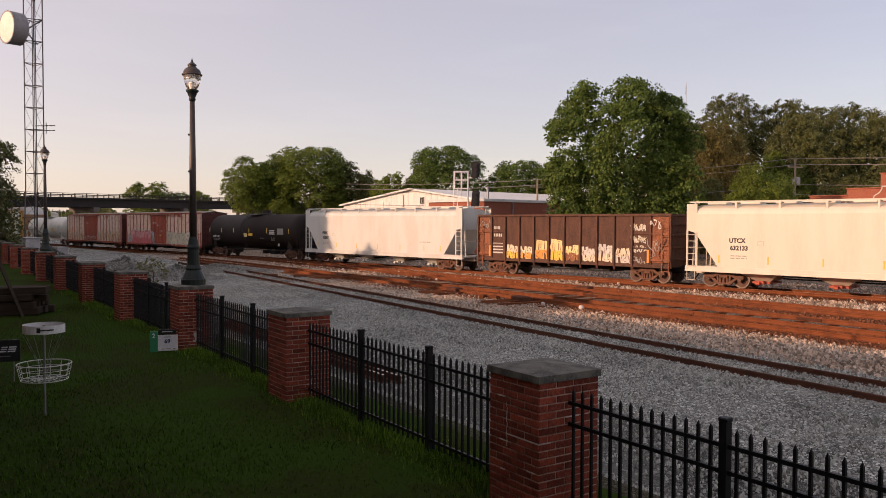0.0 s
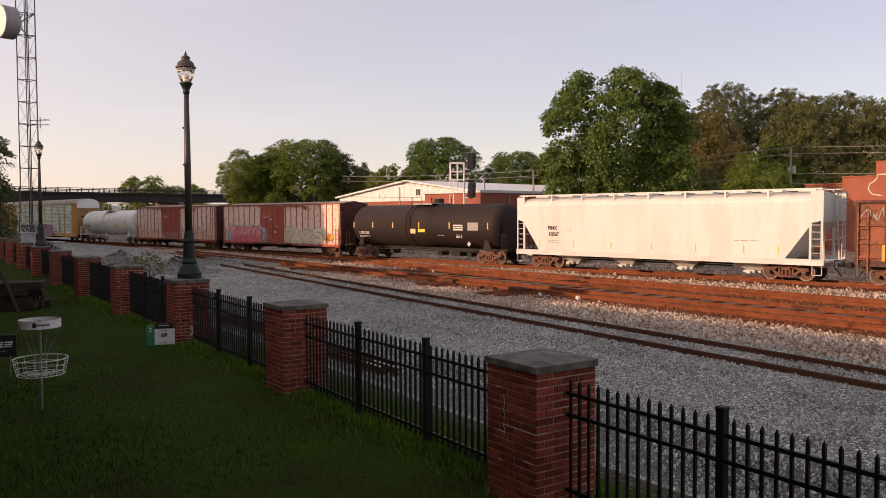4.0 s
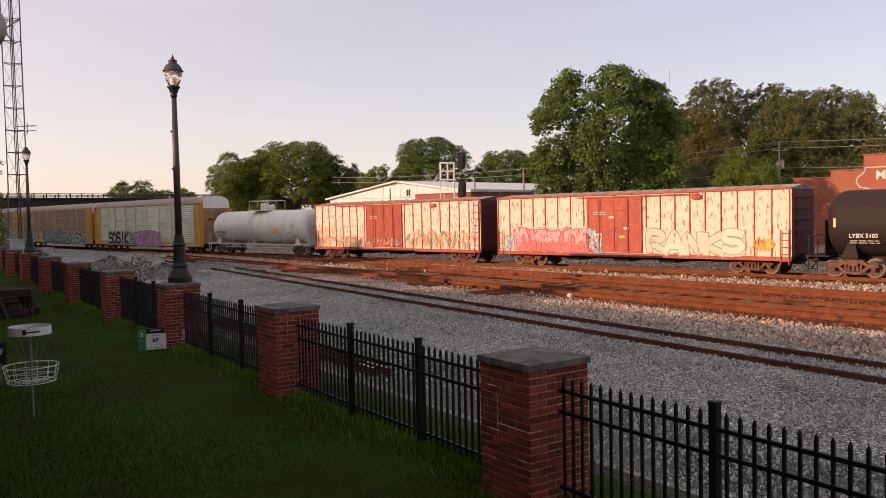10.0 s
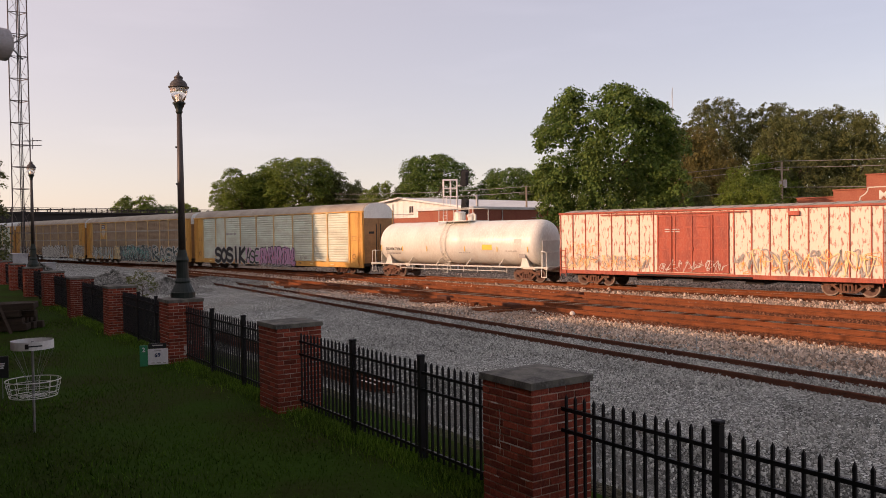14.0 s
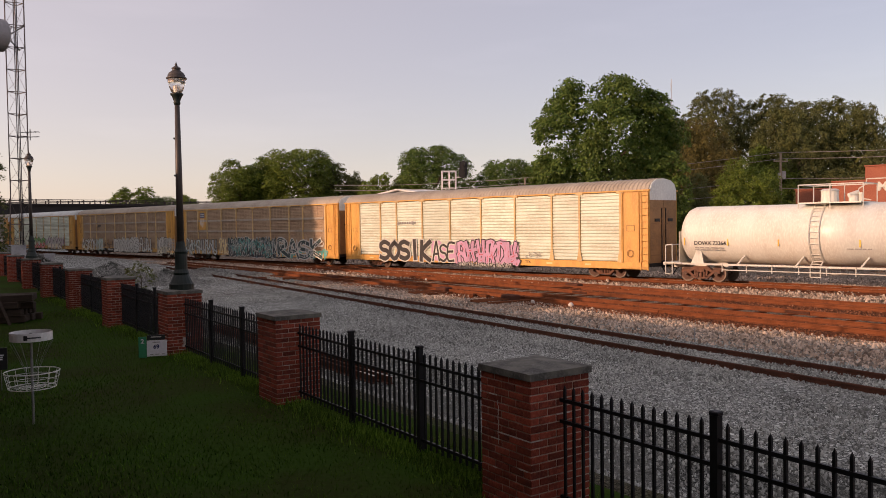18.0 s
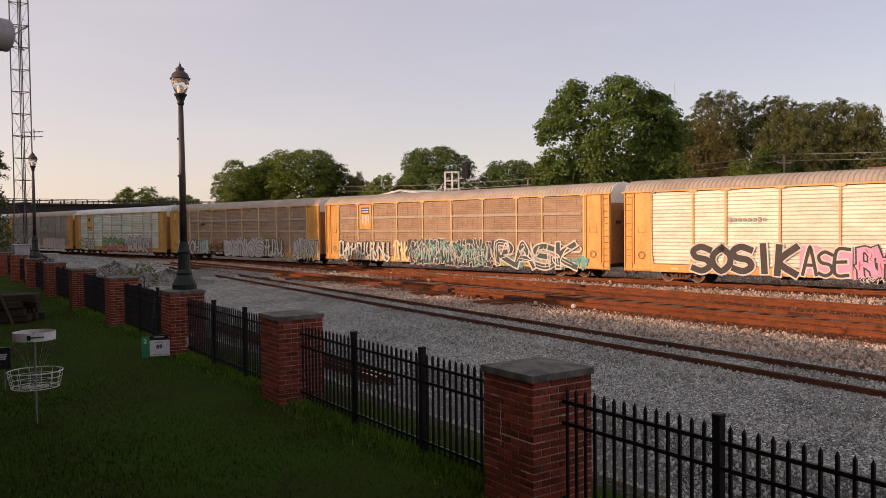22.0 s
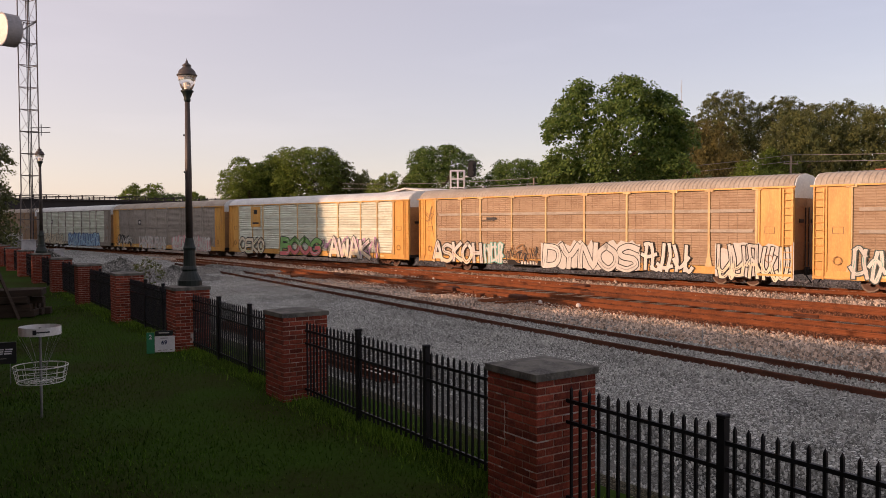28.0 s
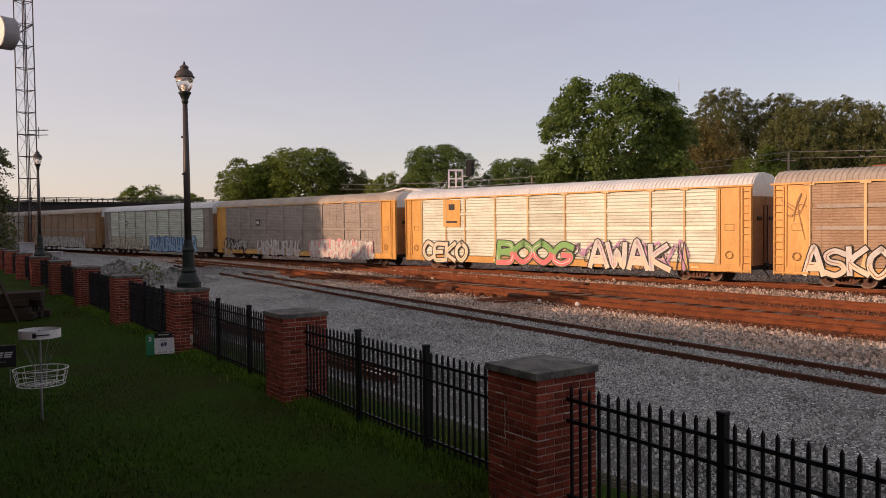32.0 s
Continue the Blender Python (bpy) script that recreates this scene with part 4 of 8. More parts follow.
def build_signs():
    s = thing("tee_sign", pose(-5.62, 16.0, -0.03, 0, 0, 16), "small green and white course sign leaning on the lawn", "sign")
    bm = bmesh.new()
    box(bm, (-0.2, 0, 0.24), (0.15, 0.03, 0.42), bevel=0.004)
    gp = part("green_panel", bm, M["sign_green"], s)
    lettering("2", gp, -0.2, -0.018, 0.36, 0.09, M["sign_white"], fat=0.004)
    bm = bmesh.new()
    box(bm, (0.07, 0.01, 0.21), (0.38, 0.03, 0.32), bevel=0.004)
    wp = part("white_panel", bm, M["sign_white"], s)
    lettering("69", wp, 0.06, -0.01, 0.24, 0.085, M["ink_navy"], fat=0.004)
    for x, z, w in ((0.06, 0.33, 0.14), (-0.03, 0.09, 0.06), (0.08, 0.09, 0.08), (0.19, 0.09, 0.05)):
        bm = bmesh.new()
        box(bm, (x, -0.007, z), (w, 0.004, 0.014))
        part("bar", bm, M["ink_grey"], wp)
    bm = bmesh.new()
    box(bm, (0.06, 0.005, 0.43), (0.34, 0.03, 0.1), bevel=0.004)
    bp = part("black_header", bm, M["sign_black"], s)
    bm = bmesh.new()
    box(bm, (0.06, -0.012, 0.44), (0.2, 0.004, 0.02))
    part("bar", bm, M["ink_white"], bp)

    b = thing("banner_sign", pose(-7.15, 13.0, 0.0, 0, 0, 22), "black banner sign with a white emblem on short legs", "banner sign")
    bm = bmesh.new()
    box(bm, (-0.28, 0, 0.5), (0.95, 0.03, 0.36), bevel=0.004)
    bd = part("board", bm, M["sign_black"], b)
    for x, w in ((-0.05, 0.09), (0.07, 0.11)):
        bm = bmesh.new()
        for k in range(3):
            box(bm, (x + 0.01 * k, -0.018, 0.49 + 0.035 * k), (w, 0.004, 0.02))
        part("emblem_bar", bm, M["sign_white"], bd)
    bm = bmesh.new()
    box(bm, (-0.2, -0.018, 0.41), (0.5, 0.004, 0.012))
    part("emblem_bar", bm, M["ink_grey"], bd)
    for x in (-0.65, 0.1):
        bm = bmesh.new()
        tube(bm, (x, 0.01, -0.05), (x, 0.01, 0.36), 0.008, n=6)
        part("leg", bm, M["galv"], b)


def build_ties_stack():
    st = thing("timber_stack", pose(-12.7, 22.6, 0.0, 0, 0, 12), "stack of old grey railway timbers on the lawn", "timber stack")
    rng = random.Random(9)
    for lay in range(4):
        for k in range(4):
            bm = bmesh.new()
            box(bm, (0, 0, 0), (2.6 + rng.uniform(-0.15, 0.15), 0.25, 0.19), bevel=0.015)
            ob = part("timber", bm, M["wood"], st)
            ob.matrix_basis = pose(rng.uniform(-0.15, 0.15), -0.5 + k * 0.3 + rng.uniform(-0.03, 0.03), 0.08 + lay * 0.195, rng.uniform(-2, 2), rng.uniform(-1.5, 1.5), rng.uniform(-4, 4))
    for x0, x1, z1 in ((0.95, 0.15, 1.75), (0.35, -0.9, 1.1), (-0.4, -1.3, 0.95)):
        bm = bmesh.new()
        box(bm, (0, 0, 0), (0.11, 0.04, 2.0), bevel=0.006)
        ob = part("leaning_board", bm, M["wood"], st, "loose board leaning on the stack")
        ob.matrix_basis = look((x0, -0.95, -0.02), (x1, -0.55, z1)) @ pose(0, 0, -math.hypot(x1 - x0, z1 + 0.02) / 2 * 1.02)


def build_spare_rails():
    """A few long spare rails lying beside the fence."""
    for k, (t0, u0, ln) in enumerate(((10.3, 4.25, 11.6), (10.0, 4.5, 11.9), (10.6, 4.75, 11.4))):
        p = P1 + FE * t0 + FN * u0
        rz = math.degrees(math.atan2(FE.y, FE.x)) + 0.5 * k - 0.5
        b = thing("spare_rail", pose(p.x, p.y, ground_z(u0) + 0.2, 0, 0, rz), "long rusty spare rail with a pale head beside the fence", "rail", "spare rails")
        bm = bmesh.new()
        extrude_yz(bm, RAIL_PROF, 0, ln)
        part("web", bm, M["rail_dark"], b)
        # a pale strip on the head's near end paints the light from above
        bm = bmesh.new()
        box(bm, (0.35 + 0.2 * k, 0, 0.002), (0.7 + 0.4 * k, 0.052, 0.006))
        part("worn_head", bm, M["efflo"], b, "end of the rail head coloured pale as lit from above")
        for x in (0.6, ln / 2, ln - 0.6):
            bm = bmesh.new()
            box(bm, (x, 0, -0.21), (0.16, 0.3, 0.08), bevel=0.008)
            part("bearer", bm, M["wood"], b)


def build_yard_bits():
    """Switch gear and litter among the rails."""
    rng = random.Random(77)
    for x, y, s in ((5.85, 33.5, 0.24), (4.45, 35.2, 0.2), (-3.3, 47.5, 0.2), (-7.6, 60.4, 0.22), (-0.4, 50.2, 0.16)):
        b = thing("white_rock", pose(x, y, FAR_Z + 0.13, rng.uniform(0, 40), rng.uniform(0, 40), rng.uniform(0, 90)), "pale round marker rock beside the rails", "rock", "marker rocks")
        bm = bmesh.new()
        bmesh.ops.create_icosphere(bm, subdivisions=2, radius=s / 2)
        for v in bm.verts:
            v.co *= 1 + 0.25 * noise.noise(v.co * 6 + Vector((x, y, 0)))
        part("rock_body", bm, M["efflo"], b)
    for x, y, yaw in ((3.6, 36.6, 30), (0.6, 41.6, 34), (7.6, 42.6, 40), (-6.6, 52.5, 36)):
        b = thing("switch_machine", pose(x, y, FAR_Z + 0.02, 0, 0, yaw + 90), "low rusty switch machine with throw rods beside the rails", "switch machine", "switch gear")
        bm = bmesh.new()
        box(bm, (0, 0, 0.16), (0.9, 0.5, 0.3), bevel=0.04)
        part("housing", bm, M["rail_dark"], b)
        for dx in (-0.25, 0.0, 0.25):
            bm = bmesh.new()
            tube(bm, (dx, 0.2, 0.14), (dx + 0.05, 2.0, 0.1), 0.025, n=6)
            part("throw_rod", bm, M["rail"], b)
        for dx in (-0.7, 0.7):
            bm = bmesh.new()
            box(bm, (dx, 0.4, 0.05), (0.24, 2.6, 0.14), bevel=0.01)
            part("long_tie", bm, M["tie"], b)
    for k, (x, y, yaw, ln) in enumerate(((2.4, 38.5, 20, 1.4), (2.0, 38.9, -15, 1.1), (9.2, 41.2, 60, 1.2), (-11.5, 54.0, 25, 1.8), (-9.5, 53.2, -30, 1.3))):
        b = thing("scrap_tie", pose(x, y, FAR_Z + 0.10, 4 * k, 3, yaw + 90), "broken rusty timber tie lying on the ballast", "timber", "scrap ties")
        bm = bmesh.new()
        box(bm, (0, 0, 0), (ln, 0.22, 0.18), bevel=0.02)
        part("beam", bm, M["tie"], b)
    p = thing("marker_post", pose(7.75, 23.4, BED_Z, 0, 2, 0), "thin dark steel marker post in the ballast", "post")
    bm = bmesh.new()
    tube(bm, (0, 0, -0.1), (0, 0, 0.42), 0.016, n=8)
    part("shaft", bm, M["galv"], p)


build_yard_bits()
build_spare_rails()
build_fence()
build_lamp(2)
build_lamp(6)
build_basket()
build_signs()
build_ties_stack()

# ---- trees ----
def crown_mesh(name, n, seed, lobes=14, leaf=0.03, spray=0.13, shape=None, per=34):
    """A crown of unit radius: boughs as rounded lobes, each covered by flat sprays of leaves, dark within."""
    rng = np.random.default_rng(seed)

    def ball(m):
        d = rng.normal(0, 1, (m, 3))
        return d / np.linalg.norm(d, axis=1)[:, None]

    def unit(a):
        return a / np.linalg.norm(a, axis=1)[:, None]
    if shape:
        cen = np.array([(x, rng.uniform(-0.3, 0.3), z) for x, z, r in shape for _ in (0, 1)])
        cen[0::2, 1] -= 0.3
        cen[1::2, 1] += 0.3
        rad = np.repeat([r for x, z, r in shape], 2)
    else:          # lobes spread evenly over a ball, lifted and jittered
        k = np.arange(lobes) + 0.5
        z, a = 1 - 1.75 * k / lobes, k * 2.39996 + rng.random() * 6.28
        w = np.sqrt(np.clip(1 - z * z, 0, 1))
        cen = np.column_stack([w * np.cos(a), w * np.sin(a), z]) * (0.52 + 0.16 * rng.random((lobes, 1))) + rng.normal(0, 0.05, (lobes, 3))
        rad = 0.30 + 0.14 * rng.random(lobes)
    m = len(cen)
    count = max(m * 12, n // per)
    k = rng.choice(m, count, p=rad ** 2 / (rad ** 2).sum())
    out = unit(ball(count) + 0.55 * unit(cen)[k] + np.array([0, 0, 0.25]))
    mid = cen[k] + out * (rad[k] * (0.72 + 0.34 * rng.random(count)))[:, None]
    deep = (np.linalg.norm(mid[:, None] - cen[None], axis=2) < 0.72 * rad[None]).any(1)
    mid, out, k = mid[~deep], out[~deep], k[~deep]
    count = len(mid)
    axis = unit(out * 0.55 + np.array([0, 0, 0.75]) + 0.25 * ball(count))
    wide = spray * (0.6 + 0.7 * rng.random(count)) * (rad[k] / rad.mean()) ** 0.5
    c = rng.integers(0, count, n)
    q = ball(n) * (rng.random(n) ** 0.45)[:, None]
    flat = q - axis[c] * ((q * axis[c]).sum(1) * 0.62)[:, None]
    pos = mid[c] + flat * wide[c][:, None]
    nrm = unit(axis[c] * 1.0 + 0.5 * q + 0.55 * rng.normal(0, 1, (n, 3)))
    inner = rng.random(n) < 0.16
    kk = rng.choice(m, n, p=rad ** 2 / (rad ** 2).sum())
    pos = np.where(inner[:, None], cen[kk] + ball(n) * (rad[kk] * 0.74 * rng.random(n) ** 0.5)[:, None], pos)
    if not shape:
        lo, hi = np.percentile(pos, 0.5, axis=0), np.percentile(pos, 99.5, axis=0)
        pos = (pos - (lo + hi) / 2) / ((hi - lo) / 2)
    t = unit(np.cross(nrm, rng.normal(0, 1, (n, 3))))
    b = np.cross(nrm, t)
    size = leaf * (0.6 + 0.8 * rng.random(n))[:, None] * np.where(inner, 1.8, 1.0)[:, None]
    v = np.stack([pos - t * size, pos + b * size * 0.7 + nrm * size * 0.2, pos + t * size, pos - b * size * 0.7 + nrm * size * 0.2], 1)
    return raw_mesh(name, v.reshape(-1, 3), np.arange(4 * n).reshape(-1, 4))


def trunk_mesh(seed, limbs=7):
    """Tapered trunk with limbs, one unit high at the crown's middle."""
    rng = random.Random(seed)
    bm = bmesh.new()
    p = Vector((0, 0, -0.05))
    for k in range(4):
        q = p + Vector((rng.uniform(-0.02, 0.02), rng.uniform(-0.02, 0.02), 0.28))
        tube(bm, p, q, 0.045 - 0.008 * k, 0.037 - 0.008 * k, n=8)
        if k:
            for _ in range(limbs // 3 + 1):
                a = rng.uniform(0, 2 * math.pi)
                e = q + Vector((0.33 * math.cos(a), 0.33 * math.sin(a), rng.uniform(0.12, 0.4)))
                mid = (q + e) / 2 + Vector((0, 0, 0.05))
                tube(bm, q - Vector((0, 0, 0.06)), mid, 0.017, 0.012, n=6)
                tube(bm, mid, e, 0.012, 0.004, n=5)
        p = q
    me = bpy.data.meshes.new("trunk")
    bm.to_mesh(me)
    bm.free()
    me.materials.append(M["bark"])
    return me


CROWNS = {}
TRUNKS = [trunk_mesh(s) for s in range(3)]


# the big tree's boughs: across, up, radius
BIG_BOUGHS = [(-0.50, 0.66, 0.30), (0.12, 0.68, 0.34), (0.55, 0.46, 0.36), (0.82, 0.26, 0.27), (-0.76, 0.42, 0.23), (-0.95, 0.36, 0.1), (-0.9, -0.02, 0.14), (-0.12, 0.32, 0.40), (-0.70, -0.10, 0.30),
              (-0.64, -0.44, 0.28), (-0.20, -0.19, 0.42), (-0.25, -0.55, 0.32), (0.42, -0.02, 0.42), (0.76, -0.17, 0.27), (0.42, -0.52, 0.32), (0.82, -0.48, 0.22)]


def crown_of(kind, material):
    key = (kind, material)
    if key not in CROWNS:
        n, seed, lobes, leaf, spray = {"a": (36000, 11, 22, 0.017, 0.1), "b": (26000, 12, 15, 0.022, 0.13), "c": (13000, 13, 12, 0.03, 0.15), "d": (30000, 14, 18, 0.019, 0.11),
                                       "e": (30000, 17, 17, 0.021, 0.12), "weed": (900, 16, 9, 0.05, 0.16), "big": (64000, 15, 0, 0.0165, 0.115)}[kind]
        me = crown_mesh("crown", n, seed, lobes, leaf, spray, BIG_BOUGHS if kind == "big" else None, {"big": 62, "a": 60}.get(kind, 42))
        me.materials.append(M[material])
        CROWNS[key] = me
    return CROWNS[key]


def tree(x, y, top, r, kind="b", material="leaf_a", low=None, turn=0.0, z0=FAR_Z, label="", name="tree"):
    """A tree whose crown reaches the height top; r is the crown's half width, low its lower edge."""
    low = z0 + 0.12 * (top - z0) if low is None else low
    t = thing(name, pose(x, y, z0, 0, 0, turn), label or "full leafy green tree in low evening sun", "tree")
    h = (low + top) / 2 - z0
    tr = place("trunk", TRUNKS[int(abs(x * 7)) % 3], None, t)
    tr.matrix_basis = Matrix.Diagonal((h * 0.9, h * 0.9, h * 0.85, 1))
    cr = place("crown", crown_of(kind, material), None, t)
    cr.matrix_basis = pose(0, 0, h) @ Matrix.Diagonal((r, r, (top - low) / 2, 1))
    return t


def build_trees():
    big = "large spreading leafy tree behind the railway"
    tree(18.1, 82, 17.1, 7.3, "big", "leaf_a", 0.0, 0, label=big)
    tree(24.8, 87, 7.0, 3.2, "b", "leaf_a", -0.5, 200, label="bushy green tree behind the railway")
    # the wooded slope at the right
    wood = "tall dark tree on the wooded slope"
    tree(46.4, 131, 23.4, 5.2, "a", "leaf_b", 9, 40, label=wood)
    tree(56.0, 133, 22.9, 5.6, "a", "leaf_b", 9, 100, label=wood)
    tree(40.0, 134, 20.5, 4.4, "d", "leaf_b", 4, 310, label=wood)
    tree(67.0, 134, 22.5, 7.5, "a", "leaf_b", 4, 200, label=wood)
    tree(51.8, 114, 18.6, 5.6, "a", "leaf_b", 1, 170, label=wood)
    tree(61.5, 114, 18.7, 5.4, "d", "leaf_b", 1, 250, label=wood)
    tree(71.5, 112, 20.2, 6.5, "a", "leaf_b", 1, 10, label=wood)
    tree(35.2, 106, 15.4, 4.4, "a", "leaf_d", -1, 30, label="brownish-green tree on the wooded slope")
    tree(42.0, 121, 15.6, 5.6, "d", "leaf_d", -1, 80, label="brownish-green tree on the wooded slope")
    tree(30.0, 114, 13.0, 5.0, "d", "leaf_b", -1, 120, label=wood)
    tree(48.0, 112, 12.5, 4.5, "b", "leaf_c", -1, 20, label="light green tree on the wooded slope")
    tree(29.6, 75, 8.0, 3.5, "d", "leaf_c", -1, 70, label="light green bushy tree behind the railway")
    tree(31.5, 97, 8.0, 3.6, "b", "leaf_b", -1, 190, label="dark bushy tree behind the railway")
    tree(50.5, 101, 8.6, 4.4, "b", "leaf_b", -1, 220, label="dark bushy tree behind the railway")
    tree(57.0, 99, 10.5, 5.0, "b", "leaf_b", -1, 320, label="dark bushy tree behind the railway")
    tree(66.0, 98, 12.0, 5.5, "d", "leaf_b", -1, 90, label="dark bushy tree behind the railway")
    # left of the white building
    tree(-36.0, 150, 14.8, 5.4, "b", "leaf_c", 4, 10)
    tree(-25.5, 152, 16.8, 8.2, "e", "leaf_c", 4, 60)
    tree(-33.0, 154, 15.6, 5.0, "b", "leaf_a", 3, 290)
    tree(-18.8, 156, 14.2, 5.8, "b", "leaf_b", 3, 130)
    tree(-14.8, 150, 12.2, 2.2, "d", "leaf_b", 0, 200, label="slender dark tree behind the railway")
    tree(-30.0, 146, 6.5, 4.2, "c", "leaf_c", -1, 250, label="light green bushy tree behind the railway")
    tree(-9.4, 142, 11.3, 3.8, "c", "leaf_c", 2, 300)
    tree(0.2, 142, 16.1, 6.6, "e", "leaf_a", 5, 25)
    tree(-4.5, 146, 11.0, 4.0, "b", "leaf_b", 0, 75)
    tree(13.6, 142, 13.6, 5.8, "e", "leaf_a", 3, 35)
    tree(8.2, 150, 10.5, 4.5, "b", "leaf_c", 0, 95)
    tree(19.0, 140, 12.5, 5.0, "d", "leaf_c", 0, 155)
    # beyond the bridge
    far = "distant tree beyond the road bridge"
    tree(-96.5, 262, 15.5, 8.0, "c", "leaf_c", 2, 15, label=far)
    tree(-88.0, 266, 12.5, 6.5, "c", "leaf_a", 2, 65, label=far)
    tree(-80.5, 264, 12.8, 4.6, "c", "leaf_c", 2, 115, label=far)
    tree(-128.0, 240, 6.0, 7.0, "c", "leaf_c", -1, 165, label=far)
    tree(-110.0, 235, 5.0, 6.0, "c", "leaf_c", -1, 265, label=far)
    tree(-140.0, 225, 5.5, 8.0, "c", "leaf_b", -1, 35, label=far)
    tree(-95.0, 232, 5.2, 7.0, "c", "leaf_b", -1, 135, label=far)
    tree(-70.0, 230, 5.5, 6.0, "c", "leaf_c", -1, 215, label=far)
    # near the tower, and unseen ones placed to shade the yard from the left
    near = "dark leafy tree at the edge of the lawn"
    tree(-16.6, 26.5, 6.3, 2.2, "b", "leaf_b", 2.0, 45, 0.0, label=near)
    tree(-33.6, 57.0, 5.0, 3.3, "c", "leaf_b", -0.9, 95, label="dark shrub near the tower", name="shrub")
    tree(-30.0, 50.0, 2.6, 2.2, "c", "leaf_b", -0.9, 125, label="dark shrub near the tower", name="shrub")
    tree(-15.9, 43.6, 0.75, 0.8, "weed", "leaf_b", -0.95, 15, label="small sprawling weed shrub in the gravel", name="shrub")
    shade = "tall leafy tree beside the yard"
    for k in range(11):          # a row beyond the lawn whose shade falls on the rear of the train
        for row in range(2):
            reach = max(22.0, 41.0 - 2.4 * k) + 9.0 * row
            p = TRAIN_O + TE * (-15.2 - 8.0 * k - 4.0 * row) + SUN_TO * reach
            tree(p.x, p.y, RAIL_Z + (6.9 if k < 1 else 8.6) + 0.268 * reach + 0.8 * (k % 2), 6.0, "e", "leaf_b", 0, 50 * k + 20 * row, label=shade)
    # low trees added out of view to shade the heaps and far piers
    for k, (x, y, top, r) in enumerate(((-27.5, 22.0, 8.5, 5.0), (-33.0, 30.0, 9.0, 5.5), (-39.5, 38.0, 10.0, 6.0), (-46.0, 46.5, 11.5, 6.0))):
        tree(x, y, top, r, "c", "leaf_b", -0.5, 70 * k, label="unseen bushy tree added to shade the yard")


build_trees()


def build_far_woods():
    """A low belt of woods that closes the horizon."""
    rng = np.random.default_rng(21)
    n = 60000
    a = np.radians(-75 + 150 * rng.random(n))
    d = 300 + 60 * rng.random(n)
    hmax = 7 + 4 * np.sin(a * 23) + 3 * np.sin(a * 61 + 1)
    z = FAR_Z + hmax * rng.random(n) ** 0.7
    pos = np.column_stack([np.sin(a) * d, np.cos(a) * d, z])
    nrm = rng.normal(0, 1, (n, 3))
    nrm /= np.linalg.norm(nrm, axis=1)[:, None]
    t = np.cross(nrm, rng.normal(0, 1, (n, 3)))
    t /= np.linalg.norm(t, axis=1)[:, None]
    b = np.cross(nrm, t)
    v = np.stack([pos - t * 0.9, pos - b * 0.6, pos + t * 0.9, pos + b * 0.6], 1)
    ob = place("far_woods", raw_mesh("far_woods", v.reshape(-1, 3), np.arange(4 * n).reshape(-1, 4)), M["leaf_b"])
    tagged(ob, "low belt of distant green woods", "woods", kind="stuff")


build_far_woods()


# ---- buildings ----
def frame_of(x, y, z=FAR_Z):
    """Local x runs the way of the train, -y faces the yard."""
    return pose(x, y, z, 0, 0, ALONG_Z)


def window(parent, x, z, w, h, y=-0.03, material="signal_black"):
    bm = bmesh.new()
    for dx, dz, sw, sh in ((0, h / 2, w + 0.16, 0.08), (0, -h / 2, w + 0.16, 0.08), (-w / 2, 0, 0.08, h), (w / 2, 0, 0.08, h), (0, 0, 0.05, h)):
        box(bm, (x + dx, y, z + dz), (sw, 0.08, sh))
    fr = part("window", bm, M["white_paint"], parent)
    bm = bmesh.new()
    box(bm, (x, y + 0.015, z), (w, 0.02, h))
    part("pane", bm, M[material], fr)


def build_white_building():
    b = thing("metal_building", frame_of(-15.2, 122.2), "white metal-sided gabled building with a brick base", "building")
    W, D, brick, eave, ridge = 31.0, 30.0, 5.6, 6.3, 8.25
    bm = bmesh.new()
    box(bm, (W / 2, D / 2, brick / 2 - 0.2), (W, D, brick + 0.4))
    part("brick_base", bm, M["brick_wall"], b)
    bm = bmesh.new()
    prof = [(0, brick), (W, brick), (W, eave), (W / 2, ridge), (0, eave)]
    extrude_xz(bm, [(x, z) for x, z in prof], -0.06, D)
    part("gable_wall", bm, M["siding"], b)
    for k in range(26):
        x = 0.6 + k * (W - 1.2) / 25
        zt = eave + (ridge - eave) * (1 - abs(x - W / 2) / (W / 2)) - 0.05
        bm = bmesh.new()
        box(bm, (x, -0.075, (brick + zt) / 2), (0.05, 0.03, zt - brick))
        part("siding_rib", bm, M["siding"], b)
    for x0, x1, z0, z1 in ((-0.5, W / 2, eave - 0.08, ridge + 0.02), (W / 2, W + 0.5, ridge + 0.02, eave - 0.08)):
        bm = bmesh.new()
        extrude_xz(bm, [(x0, z0), (x1, z1), (x1, z1 + 0.22), (x0, z0 + 0.22)], -0.6, D + 0.5)
        part("roof_slope", bm, M["roof_white"], b)
    window(b, 17.8, 6.75, 0.9, 0.95, -0.09)
    for x in (9.3, 10.6, 13.6):
        bm = bmesh.new()
        box(bm, (x, -0.1, 6.35), (0.5, 0.06, 0.7))
        part("vent", bm, M["white_paint"], b)
    bm = bmesh.new()
    tube(bm, (14.0, -0.14, 0), (14.0, -0.14, 7.6), 0.06)
    part("downpipe", bm, M["galv"], b)


